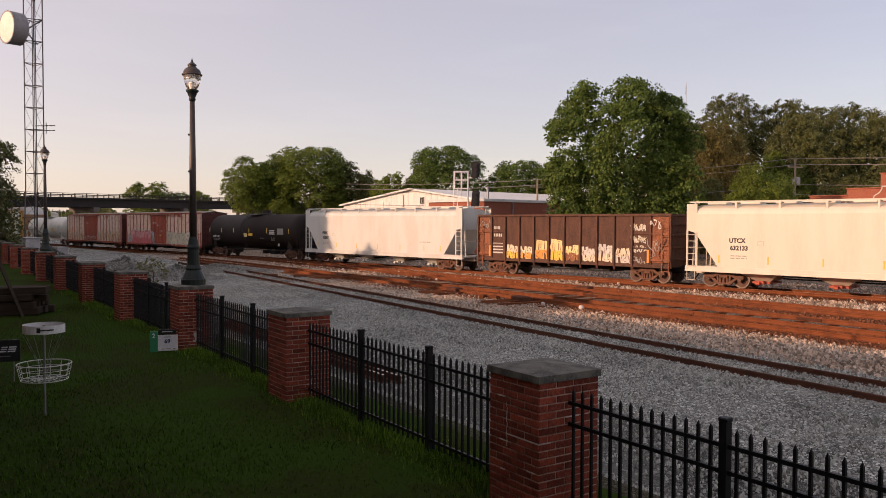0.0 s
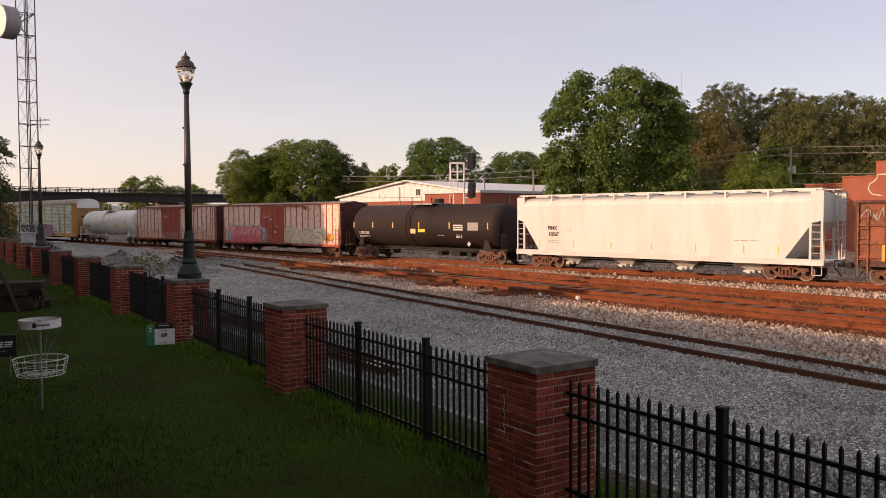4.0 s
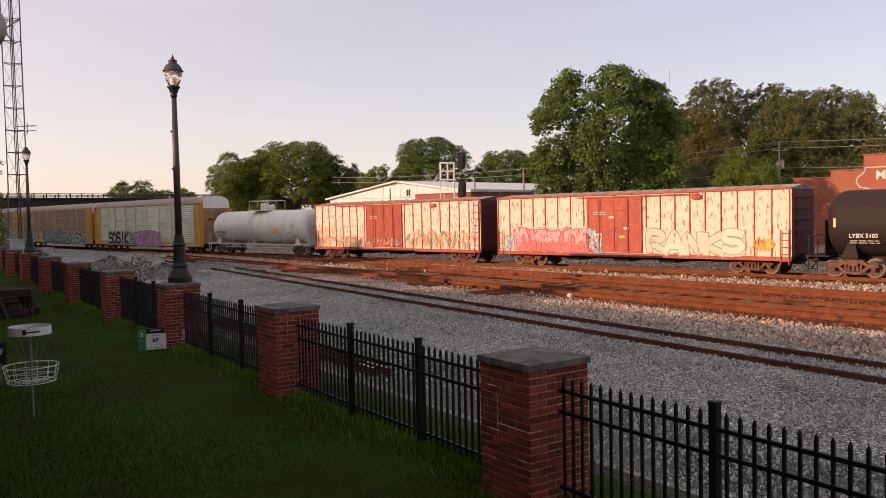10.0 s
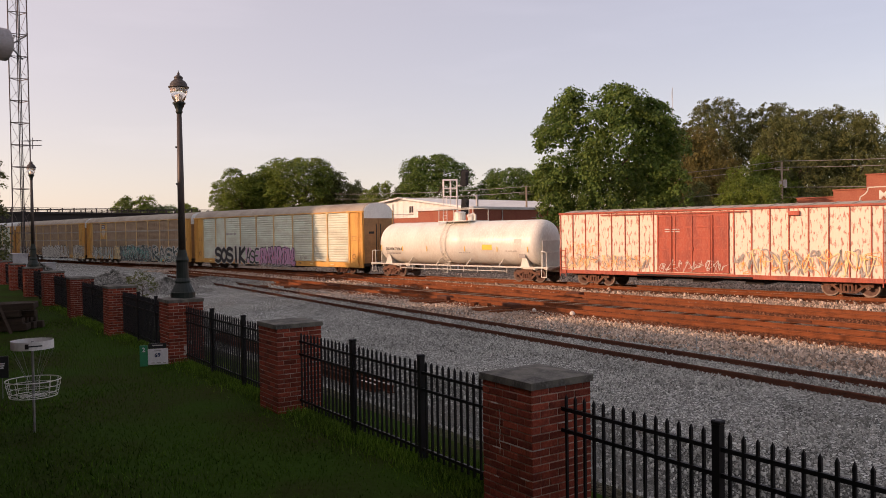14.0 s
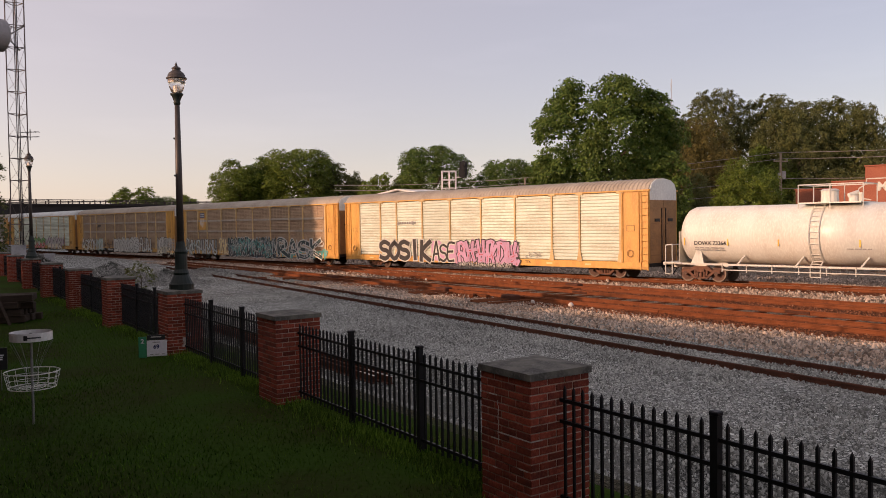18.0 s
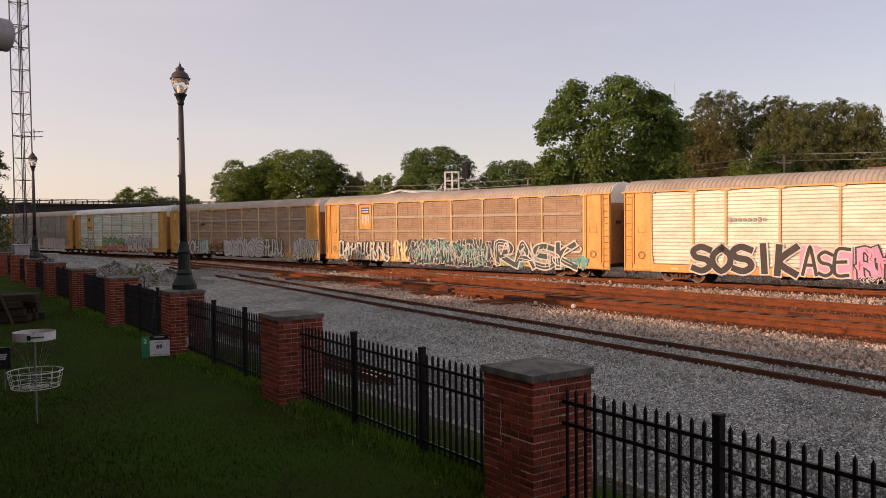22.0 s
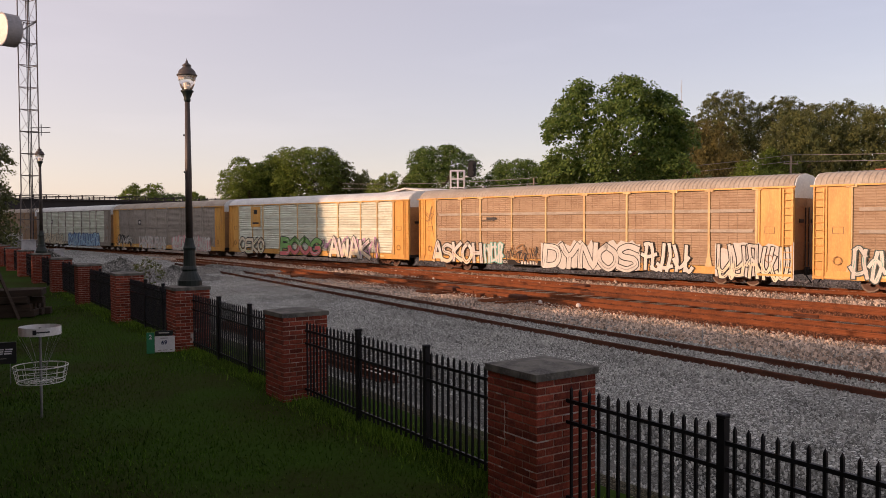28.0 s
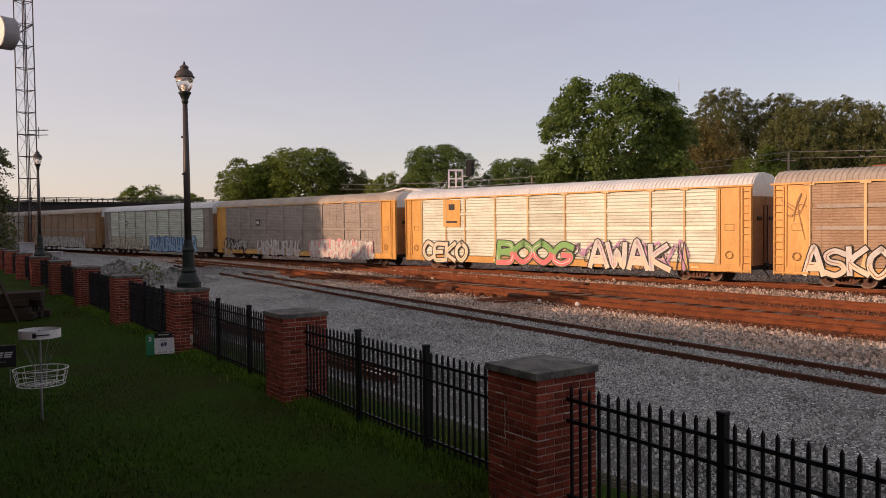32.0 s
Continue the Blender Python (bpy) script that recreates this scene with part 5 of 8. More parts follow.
def build_brick_building():
    b = thing("brick_building", frame_of(3.6, 95.0), "flat-roofed red brick building with a white roof trim", "building")
    bm = bmesh.new()
    box(bm, (-3.0, 12, 3.05), (9.6, 24, 6.5))
    part("brick_wall", bm, M["brick_wall"], b)
    bm = bmesh.new()
    box(bm, (-3.0, 12, 6.42), (9.9, 24.4, 0.34), bevel=0.03)
    part("roof_trim", bm, M["roof_white"], b)
    for x, y in ((1.86, 5), (1.86, 12), (1.86, 19)):
        bm = bmesh.new()
        tube(bm, (x + 0.06, y, -0.1), (x + 0.06, y, 6.3), 0.07)
        part("downpipe", bm, M["galv"], b)
    bm = bmesh.new()
    tube(bm, (0.5, 2, 6.5), (0.5, 2, 7.9), 0.16, n=10)
    tube(bm, (0.5, 2, 7.9), (0.5, 2, 8.05), 0.24, n=10)
    part("roof_stack", bm, M["galv"], b)


def build_stepped_building():
    b = thing("stepped_brick_building", frame_of(36.8, 80.0), "red brick building with a stepped parapet and faded painted sign", "building")
    steps = [(0, 3.5, 6.45), (3.5, 6.5, 7.1), (6.5, 10.5, 8.45), (10.5, 15.5, 9.5), (15.5, 19.5, 8.45), (19.5, 22.5, 7.1), (22.5, 26, 6.45)]
    for x0, x1, h in steps:
        bm = bmesh.new()
        box(bm, ((x0 + x1) / 2, 8, h / 2 - 0.1), (x1 - x0, 16, h + 0.2))
        w = part("wall_bay", bm, M["brick_wall"], b)
        bm = bmesh.new()
        box(bm, ((x0 + x1) / 2, 8, h + 0.06), (x1 - x0 + 0.16, 16.2, 0.12), bevel=0.02)
        part("coping", bm, M["brick_wall"], w)
    sign = bmesh.new()
    pts = [(7.0, 5.3), (6.2, 5.45), (5.85, 5.9), (5.95, 6.4), (6.4, 6.7), (6.6, 7.0), (6.65, 7.3), (12.0, 7.3)]
    for p, q in zip(pts, pts[1:]):
        mid, dx, dz = ((p[0] + q[0]) / 2, (p[1] + q[1]) / 2), q[0] - p[0], q[1] - p[1]
        box(sign, (0, 0, 0), (math.hypot(dx, dz) + 0.06, 0.02, 0.1), Matrix.Translation((mid[0], -0.02, mid[1])) @ Matrix.Rotation(-math.atan2(dz, dx), 4, "Y"))
    so = part("painted_border", sign, M["ink_white"], b, "faded white painted sign border")
    lettering("M", so, 8.0, -0.02, 6.5, 0.85, M["ink_white"], fat=0.03)
    box_ = bmesh.new()
    box(box_, (10.4, -0.02, 6.5), (3.0, 0.02, 0.6))
    part("sign_bar", box_, M["ink_white"], so)


def build_bridge():
    p, q = Vector((-123.0, 122.6, 0)), Vector((-42.0, 274.0, 0))
    d = q - p
    ln, rz = d.length, math.degrees(math.atan2(d.y, d.x))
    b = thing("road_bridge", pose(p.x, p.y, 0, 0, 0, rz), "dark steel girder road bridge with a low railing over the tracks", "bridge")

    def zz(x):
        return 5.35 + 1.5 * x / ln
    bm = bmesh.new()
    for y in (-4.0, 4.0):
        extrude_xz(bm, [(0, zz(0)), (ln, zz(ln)), (ln, zz(ln) + 1.9), (0, zz(0) + 1.9)], y - 0.2, y + 0.2)
    part("girder", bm, M["bridge"], b)
    bm = bmesh.new()
    extrude_xz(bm, [(0, zz(0) + 1.9), (ln, zz(ln) + 1.9), (ln, zz(ln) + 2.3), (0, zz(0) + 2.3)], -4.8, 4.8)
    part("deck", bm, M["bridge"], b)
    for y in (-4.7, 4.7):
        for h in (2.75, 3.15):
            bm = bmesh.new()
            extrude_xz(bm, [(0, zz(0) + h), (ln, zz(ln) + h), (ln, zz(ln) + h + 0.12), (0, zz(0) + h + 0.12)], y - 0.06, y + 0.06)
            part("bridge_rail", bm, M["bridge"], b)
    for k in range(56):
        x = 1 + k * (ln - 2) / 55
        for y in (-4.7, 4.7):
            bm = bmesh.new()
            box(bm, (x, y, zz(x) + 2.75), (0.22, 0.2, 1.0))
            part("baluster", bm, M["bridge"], b)
    for x in (20, 78, 106, 134, 162):
        bm = bmesh.new()
        box(bm, (x, 0, zz(x) - 0.5), (1.6, 9.0, 1.0), bevel=0.05)
        for y in (-3, 3):
            tube(bm, (x, y, FAR_Z - 0.1), (x, y, zz(x) - 0.9), 0.55, n=12)
        part("pier", bm, M["concrete"], b)


build_white_building()
build_brick_building()
build_stepped_building()
build_bridge()


# ---- tower, signal, poles ----
def build_tower():
    h, w = 33.0, 0.95
    t = thing("lattice_tower", pose(-38.45, 75.2, FAR_Z, 0, 0, 25), "tall galvanised steel lattice radio tower", "tower")
    legs = [(w * math.cos(a), w * math.sin(a)) for a in (radians(90), radians(210), radians(330))]

    def at(k, z):
        f = 1.25 - 0.3 * min(1, z / 7.0)
        return Vector((legs[k][0] * f, legs[k][1] * f, z))
    for k in range(3):
        bm = bmesh.new()
        path_tube(bm, [at(k, z) for z in (0, 3.5, 7, 20, 33)], 0.055, 6)
        part("leg", bm, M["mast_steel"], t)
    z = 0.0
    i = 0
    while z < h - 1.5:
        for k in range(3):
            j = (k + 1) % 3
            for p, q, r in ((at(k, z), at(j, z), 0.04), (at(k, z + (2.05 if i % 2 else 0)), at(j, z + (0 if i % 2 else 2.05)), 0.016)):
                bm = bmesh.new()
                tube(bm, p, q, r, n=5)
                part("brace", bm, M["mast_steel"], t)
        i += 1
        z += 2.05
    bm = bmesh.new()
    for dx in (0.15, -0.1):
        tube(bm, (dx, 0.1, 0.5), (dx, 0.1, h), 0.045, n=6)
    part("cable_run", bm, M["signal_black"], t)
    d = thing("drum_antenna", Matrix.Translation((-39.75, 74.4, 20.5)) @ Vector((-0.60, -0.80, 0)).to_track_quat("Z", "Y").to_matrix().to_4x4(), "large round microwave drum antenna with a white face", "antenna")
    bm = bmesh.new()
    lathe(bm, [(0.0, -1.0), (0.9, -0.9), (1.48, -0.55), (1.5, 0.75), (1.42, 0.75)], 36)
    part("shroud", bm, M["drum_side"], d, "grey drum side", smooth=False)
    bm = bmesh.new()
    lathe(bm, [(0.0, 0.82), (0.9, 0.80), (1.46, 0.74), (1.46, 0.70), (0.0, 0.70)], 36)
    part("radome", bm, M["drum"], d, "smooth white radome face")
    for a in range(18):
        c = radians(20 * a)
        bm = bmesh.new()
        box(bm, (1.51 * math.cos(c), 1.51 * math.sin(c), 0.72), (0.06, 0.06, 0.1))
        part("clamp", bm, M["galv"], d)
    bm = bmesh.new()
    tube(bm, (0, 0, -0.9), (1.0, 1.0, -2.0), 0.07)
    tube(bm, (0, 0, -0.9), (0.4, -1.2, -1.9), 0.07)
    tube(bm, (0.0, 0, -0.9), (-1.0, 1.3, -1.9), 0.07)
    part("mount", bm, M["galv"], d)
    y = thing("yagi_antenna", pose(-37.9, 75.0, 11.6, 0, 0, -8), "small horizontal twin-boom radio antenna on the tower", "antenna")
    bm = bmesh.new()
    for z in (0, -0.45):
        tube(bm, (-0.4, 0, z), (1.6, 0, z), 0.04, n=6)
    tube(bm, (0.7, 0, -0.75), (0.7, 0, 0.3), 0.04, n=6)
    for x in (0.2, 0.5, 1.0, 1.4):
        tube(bm, (x, -0.4, 0), (x, 0.4, 0), 0.02, n=5)
    part("boom", bm, M["galv"], y)
    for x, yy, sx, sy, sz in ((-34.8, 66.5, 1.6, 1.4, 2.3), (-36.8, 67.0, 1.3, 1.2, 1.9), (-32.6, 67.5, 1.0, 1.0, 1.5)):
        c = thing("equipment_cabinet", pose(x, yy, FAR_Z, 0, 0, -25), "grey steel equipment cabinet on the ground", "cabinet", "cabinets by the tower")
        bm = bmesh.new()
        box(bm, (0, 0, sz / 2), (sx, sy, sz), bevel=0.02)
        part("body", bm, M["cabinet"], c)
        for s in (-1, 1):
            bm = bmesh.new()
            box(bm, (s * sx * 0.245, -sy / 2 - 0.015, sz * 0.52), (sx * 0.46, 0.03, sz * 0.86), bevel=0.006)
            dr = part("door", bm, M["cabinet"], c)
            bm = bmesh.new()
            box(bm, (s * 0.08, -sy / 2 - 0.05, sz * 0.5), (0.03, 0.04, 0.2))
            part("handle", bm, M["signal_black"], dr)
        bm = bmesh.new()
        box(bm, (0, 0, sz + 0.03), (sx + 0.12, sy + 0.12, 0.06), bevel=0.01)
        part("lid", bm, M["cabinet"], c)


def build_signal():
    s = thing("railway_signal", pose(2.35, 75.5, FAR_Z, 0, 0, -6), "grey railway signal mast with two black colour-light heads", "railway signal")
    bm = bmesh.new()
    tube(bm, (0, 0, 0), (0, 0, 8.6), 0.085, n=10)
    part("mast", bm, M["white_paint"], s)
    def bar(p, q, r):
        bm = bmesh.new()
        tube(bm, p, q, r, n=6)
        part("cage_bar", bm, M["white_paint"], s, "white service cage bar")
    for x in (-1.3, -0.62, 0):
        bar((x, -0.35, 6.1), (x, -0.35, 8.55), 0.05)
        bar((x, 0.5, 6.9), (x, 0.5, 8.55), 0.05)
        bar((x, -0.35, 8.55), (x, 0.5, 8.55), 0.04)
    for z in (8.55, 7.75, 6.95):
        for y in (-0.35, 0.5):
            bar((-1.3, y, z), (0, y, z), 0.05)
    bm = bmesh.new()
    box(bm, (-0.62, 0.08, 6.9), (1.45, 0.9, 0.05))
    part("platform", bm, M["galv"], s)
    bm = bmesh.new()
    for x in (-1.3, -0.95):
        tube(bm, (x, -0.4, 0.4), (x, -0.4, 7.0), 0.035, n=6)
    for k in range(20):
        tube(bm, (-1.3, -0.4, 0.7 + k * 0.32), (-0.95, -0.4, 0.7 + k * 0.32), 0.018, n=5)
    part("ladder", bm, M["white_paint"], s)
    for z in (8.72, 6.02):
        bm = bmesh.new()
        extrude_xz(bm, [(0.32, z - 0.72), (0.72, z - 0.86), (1.1, z - 0.7), (1.16, z + 0.62), (0.8, z + 0.78), (0.44, z + 0.66)], -0.42, -0.36)
        hd = part("backplate", bm, M["signal_black"], s, "matt black signal backplate")
        for k in (-0.42, 0.0, 0.42):
            bm = bmesh.new()
            tube(bm, (0.76, -0.42, z + k), (0.76, -0.95, z + k - 0.03), 0.16, 0.17, n=12)
            part("hood", bm, M["signal_black"], hd)
        bm = bmesh.new()
        box(bm, (0.76, -0.2, z), (0.44, 0.36, 1.3), bevel=0.03)
        part("housing", bm, M["signal_black"], hd)
        bm = bmesh.new()
        tube(bm, (0, 0, z - 0.75), (0.62, -0.1, z - 0.75), 0.06, n=8)
        tube(bm, (0.62, -0.1, z - 0.75), (0.62, -0.1, z - 0.5), 0.06, n=8)
        part("bracket", bm, M["white_paint"], s)


def build_poles():
    for k, (x, y, h) in enumerate(((38.9, 88.2, 10.9), (66.0, 74.0, 11.0), (12.0, 101.5, 9.2))):
        p = thing("utility_pole", pose(x, y, FAR_Z, 0, 0, 20), "wooden utility pole with crossarm and transformer", "utility pole", "utility poles")
        bm = bmesh.new()
        tube(bm, (0, 0, -0.1), (0, 0, h), 0.17, 0.11, n=10)
        part("pole", bm, M["pole_wood"], p)
        bm = bmesh.new()
        box(bm, (0, 0, h - 0.9), (2.0, 0.1, 0.12))
        part("crossarm", bm, M["pole_wood"], p)
        if k == 0:
            bm = bmesh.new()
            tube(bm, (0.32, -0.1, h - 2.9), (0.32, -0.1, h - 2.0), 0.24, n=12)
            tube(bm, (-0.3, -0.1, h - 2.8), (-0.3, -0.1, h - 2.2), 0.16, n=12)
            part("transformer", bm, M["cabinet"], p)
        for xx in (-0.9, 0, 0.9):
            bm = bmesh.new()
            tube(bm, (xx, 0, h - 0.84), (xx, 0, h - 0.65), 0.04, n=6)
            part("insulator", bm, M["galv"], p)
    w = thing("power_lines", Matrix(), "sagging overhead power lines between utility poles", "power lines")
    ends = [((12.0, 101.5), (38.9, 88.2)), ((38.9, 88.2), (66.0, 74.0)), ((66.0, 74.0), (96.0, 60.0)), ((-14, 115), (12.0, 101.5))]
    for a, b in ends:
        for z0, z1 in ((9.9, 9.9), (9.2, 9.2), (7.0, 7.0), (5.9, 5.7)):
            if a[0] < 15 or b[0] < 15:
                z0 = z0 - 1.7 if a[0] < 15 else z0
                z1 = z1 - 1.7 if b[0] < 15 else z1
            bm = bmesh.new()
            pts = [Vector((a[0] + (b[0] - a[0]) * f, a[1] + (b[1] - a[1]) * f, z0 + (z1 - z0) * f - 1.2 * f * (1 - f))) for f in (i / 8 for i in range(9))]
            path_tube(bm, pts, 0.03)
            part("wire", bm, M["wire"], w)
    m = thing("distant_mast", pose(91.0, 300.0, 20), "thin distant radio mast above the trees", "mast")
    bm = bmesh.new()
    tube(bm, (0, 0, -21), (0, 0, 35.5), 0.13, 0.08, n=6)
    part("pole", bm, M["galv"], m)
    bm = bmesh.new()
    tube(bm, (-0.25, 0, 31), (-0.25, 0, 34), 0.06, n=6)
    part("aerial", bm, M["galv"], m)


build_tower()
build_signal()
build_poles()


# ---- an unseen building added behind the camera, whose roof shades the lawn ----
def build_shade_house():
    a = radians(38.8)
    d, q = Vector((-math.sin(a), math.cos(a), 0)), Vector((-math.cos(a), -math.sin(a), 0))
    o = q * 4.2
    m = Matrix(((d.x, q.x, 0, o.x), (d.y, q.y, 0, o.y), (0, 0, 1, 0), (0, 0, 0, 1)))
    b = thing("shade_house", m, "unseen brick building with wide dark eaves, added to shade the lawn", "building")
    bm = bmesh.new()
    box(bm, (8.0, 4.5, 2.85), (62, 9, 6.1))
    part("wall", bm, M["plaster"], b)
    bm = bmesh.new()
    extrude_yz(bm, [(-5.2, 4.85), (10.6, 5.8), (10.6, 6.0), (4.5, 6.85), (-5.2, 5.0)], -24.5, 40.5)
    part("roof", bm, M["roof"], b)
    # an added wing out of view that blocks the sky from the left
    bm = bmesh.new()
    box(bm, (26.0, 0.6, 2.6), (30, 7.2, 5.7))
    part("wing_wall", bm, M["plaster"], b)
    bm = bmesh.new()
    extrude_yz(bm, [(-3.8, 5.45), (4.6, 5.45), (4.6, 5.6), (0.5, 6.4), (-3.8, 5.6)], 10.5, 41.5)
    part("wing_roof", bm, M["roof"], b)
    bm = bmesh.new()
    box(bm, (4.0, -1.8, 0.4), (46, 5.2, 1.1))
    part("platform", bm, M["concrete"], b)


build_shade_house()

# ---- the freight train; each car's x runs forward, -y faces the camera, z is above the rail ----
WHEEL_R = 0.457
SIDE = 1.52


def bm_mesh(name, bm, *mats):
    me = bpy.data.meshes.new(name)
    bm.normal_update()
    bm.to_mesh(me)
    bm.free()
    for m in mats:
        me.materials.append(m)
    return me


def make_truck_meshes():
    # cast side frames, bolster, springs and bearing caps
    bm = bmesh.new()
    for y in (-0.99, 0.99):
        w = 0.09
        top = [(-1.12, 0.50), (-1.10, 0.66), (-0.62, 0.68), (-0.42, 0.86), (0.42, 0.86), (0.62, 0.68), (1.10, 0.66), (1.12, 0.50),
               (0.72, 0.48), (0.36, 0.66), (-0.36, 0.66), (-0.72, 0.48)]
        extrude_xz(bm, top, y - w, y + w)
        for s in (-1, 1):
            extrude_xz(bm, [(s * 0.74, 0.50), (s * 0.60, 0.54), (s * 0.25, 0.28), (s * 0.40, 0.20)], y - w * 0.8, y + w * 0.8)
            extrude_xz(bm, [(s * 0.40, 0.70), (s * 0.30, 0.70), (s * 0.28, 0.26), (s * 0.38, 0.26)], y - w * 0.8, y + w * 0.8)
        box(bm, (0, y, 0.235), (0.8, 0.17, 0.10), bevel=0.01)
        for x in (-0.19, 0, 0.19):
            tube(bm, (x, y - 0.03, 0.28), (x, y - 0.03, 0.56), 0.075, n=8)
        box(bm, (0, y, 0.62), (0.46, 0.24, 0.14))
    box(bm, (0, 0, 0.66), (0.34, 1.9, 0.22))
    tr = bm_mesh("truck", bm, M["truck"])
    bm = bmesh.new()
    for s in (-1, 1):
        y = s * 0.745
        for r0, r1, a, b, mi in ((WHEEL_R, WHEEL_R - 0.012, -0.06, 0.06, 1), (WHEEL_R - 0.06, WHEEL_R - 0.08, -0.066, 0.066, 0), (WHEEL_R + 0.026, WHEEL_R + 0.026, -0.075, -0.055, 1)):
            tube(bm, (0, y + s * a, 0), (0, y + s * b, 0), r0, r1 if r1 else r0, n=28, mi=mi)
        tube(bm, (0, y, 0), (0, y + s * 0.10, 0), 0.16, 0.13, n=14, mi=0)
        tube(bm, (0, y + s * 0.10, 0), (0, y + s * 0.37, 0), 0.115, n=12, mi=0)
        for k in range(3):
            a = radians(120 * k)
            tube(bm, (0.06 * math.cos(a), y + s * 0.37, 0.06 * math.sin(a)), (0.06 * math.cos(a), y + s * 0.395, 0.06 * math.sin(a)), 0.022, n=6, mi=1)
    tube(bm, (0, -0.75, 0), (0, 0.75, 0), 0.085, n=10)
    ws = bm_mesh("wheelset", bm, M["wheel"], M["tread"])
    return tr, ws


TRUCK_MESH, WHEEL_MESH = make_truck_meshes()
bmc = bmesh.new()
box(bmc, (0.35, 0, 0.84), (0.7, 0.16, 0.16), bevel=0.02)
box(bmc, (0.66, 0.03, 0.84), (0.22, 0.34, 0.28), bevel=0.04)
box(bmc, (0.05, 0, 0.86), (0.12, 0.5, 0.42), bevel=0.02)
tube(bmc, (0.1, -0.3, 0.7), (0.45, -0.42, 0.28), 0.03)
COUPLER_MESH = bm_mesh("coupler", bmc, M["under"])
CARS = []
WHEELS = []


def car(name, left, right, label, category, truck_in=1.9, group="cars of the freight train"):
    """A car from left to right end (metres along the train); its origin is at its left end."""
    root = thing(name, Matrix(), label, category, group)
    ln = right - left
    for x in (truck_in, ln - truck_in):
        tr = place("truck", TRUCK_MESH, None, root, "rusty four-wheel truck")
        tr.matrix_basis = pose(x, 0, 0)
        for dx in (-0.89, 0.89):
            w = place("wheelset", WHEEL_MESH, None, tr)
            w.matrix_basis = pose(dx, 0, WHEEL_R)
            WHEELS.append((w, dx))
    for x, rz in ((0, 180), (ln, 0)):
        c = place("coupler", COUPLER_MESH, None, root)
        c.matrix_basis = pose(x, 0, 0, 0, 0, rz)
    CARS.append((root, left))
    return root, ln


def ladder(parent, x0, x1, z0, z1, y, rungs, material, r=0.018, name="ladder"):
    bm = bmesh.new()
    for x in (x0, x1):
        box(bm, (x, y, (z0 + z1) / 2), (0.05, 0.03, z1 - z0))
    for k in range(rungs):
        z = z0 + (k + 0.5) * (z1 - z0) / rungs
        tube(bm, (x0, y - 0.01, z), (x1, y - 0.01, z), r, n=6)
    return part(name, bm, material, parent)


def end_ladder(parent, x, s, y0, y1, z0, z1, rungs, material):
    """A ladder on an end wall that faces along x (s: +1 front, -1 rear)."""
    bm = bmesh.new()
    for y in (y0, y1):
        box(bm, (x + s * 0.06, y, (z0 + z1) / 2), (0.03, 0.05, z1 - z0))
    for k in range(rungs):
        z = z0 + (k + 0.5) * (z1 - z0) / rungs
        tube(bm, (x + s * 0.07, y0, z), (x + s * 0.07, y1, z), 0.016, n=6)
    return part("end_ladder", bm, material, parent)


def stripes(parent, xs, z, h, y, material, w=0.09):
    for x in xs:
        bm = bmesh.new()
        box(bm, (x, y, z), (w, 0.004, h))
        part("reflector", bm, M[material], parent)


def small_print(parent, x, y, z, w, rows, material, pitch=0.13, h=0.045):
    """Lines of writing too small to read, as plain bars."""
    rng = random.Random(int(x * 100) + rows)
    bm = bmesh.new()
    for k in range(rows):
        xx = x
        while xx < x + w - 0.06:
            ww = min(rng.uniform(0.12, 0.4), x + w - xx)
            box(bm, (xx + ww / 2, y, z - k * pitch), (ww, 0.004, h))
            xx += ww + 0.07
    part("small_print", bm, M[material], parent)


# strokes of hand-drawn letters in a unit box: x,y points, strokes parted by a bar
STROKES = dict(A="0,0 .42,1 .58,1 1,0|.2,.38 .8,.38", B=".1,0 .1,1|.1,1 .8,.95 .85,.65 .2,.54|.2,.54 .95,.45 .9,.05 .1,0", C="1,.85 .5,1 .05,.6 .1,.2 .5,0 1,.15",
               D=".1,0 .1,1|.1,1 .8,.9 1,.5 .8,.1 .1,0", E="1,1 .1,.95 .1,.05 1,0|.1,.5 .8,.52", G="1,.85 .5,1 .05,.6 .1,.15 .55,0 .95,.2 .95,.48 .55,.45",
               H=".1,0 .1,1|.9,0 .9,1|.1,.5 .9,.5", I=".5,0 .5,1", K=".1,0 .1,1|.95,1 .15,.45 1,0", N=".1,0 .1,1 .9,0 .9,1", O=".5,1 .05,.7 .05,.3 .5,0 .95,.3 .95,.7 .5,1",
               R=".1,0 .1,1 .8,.95 .9,.65 .2,.48 1,0", S="1,.88 .5,1 .05,.82 .2,.56 .8,.46 .95,.2 .5,0 0,.1", W="0,1 .25,0 .5,.75 .75,0 1,1", Y="0,1 .5,.5 1,1|.5,.5 .5,0")


def strokes_of(ch):
    return [[tuple(float(v) for v in p.split(",")) for p in st.split()] for st in STROKES[ch].split("|")]


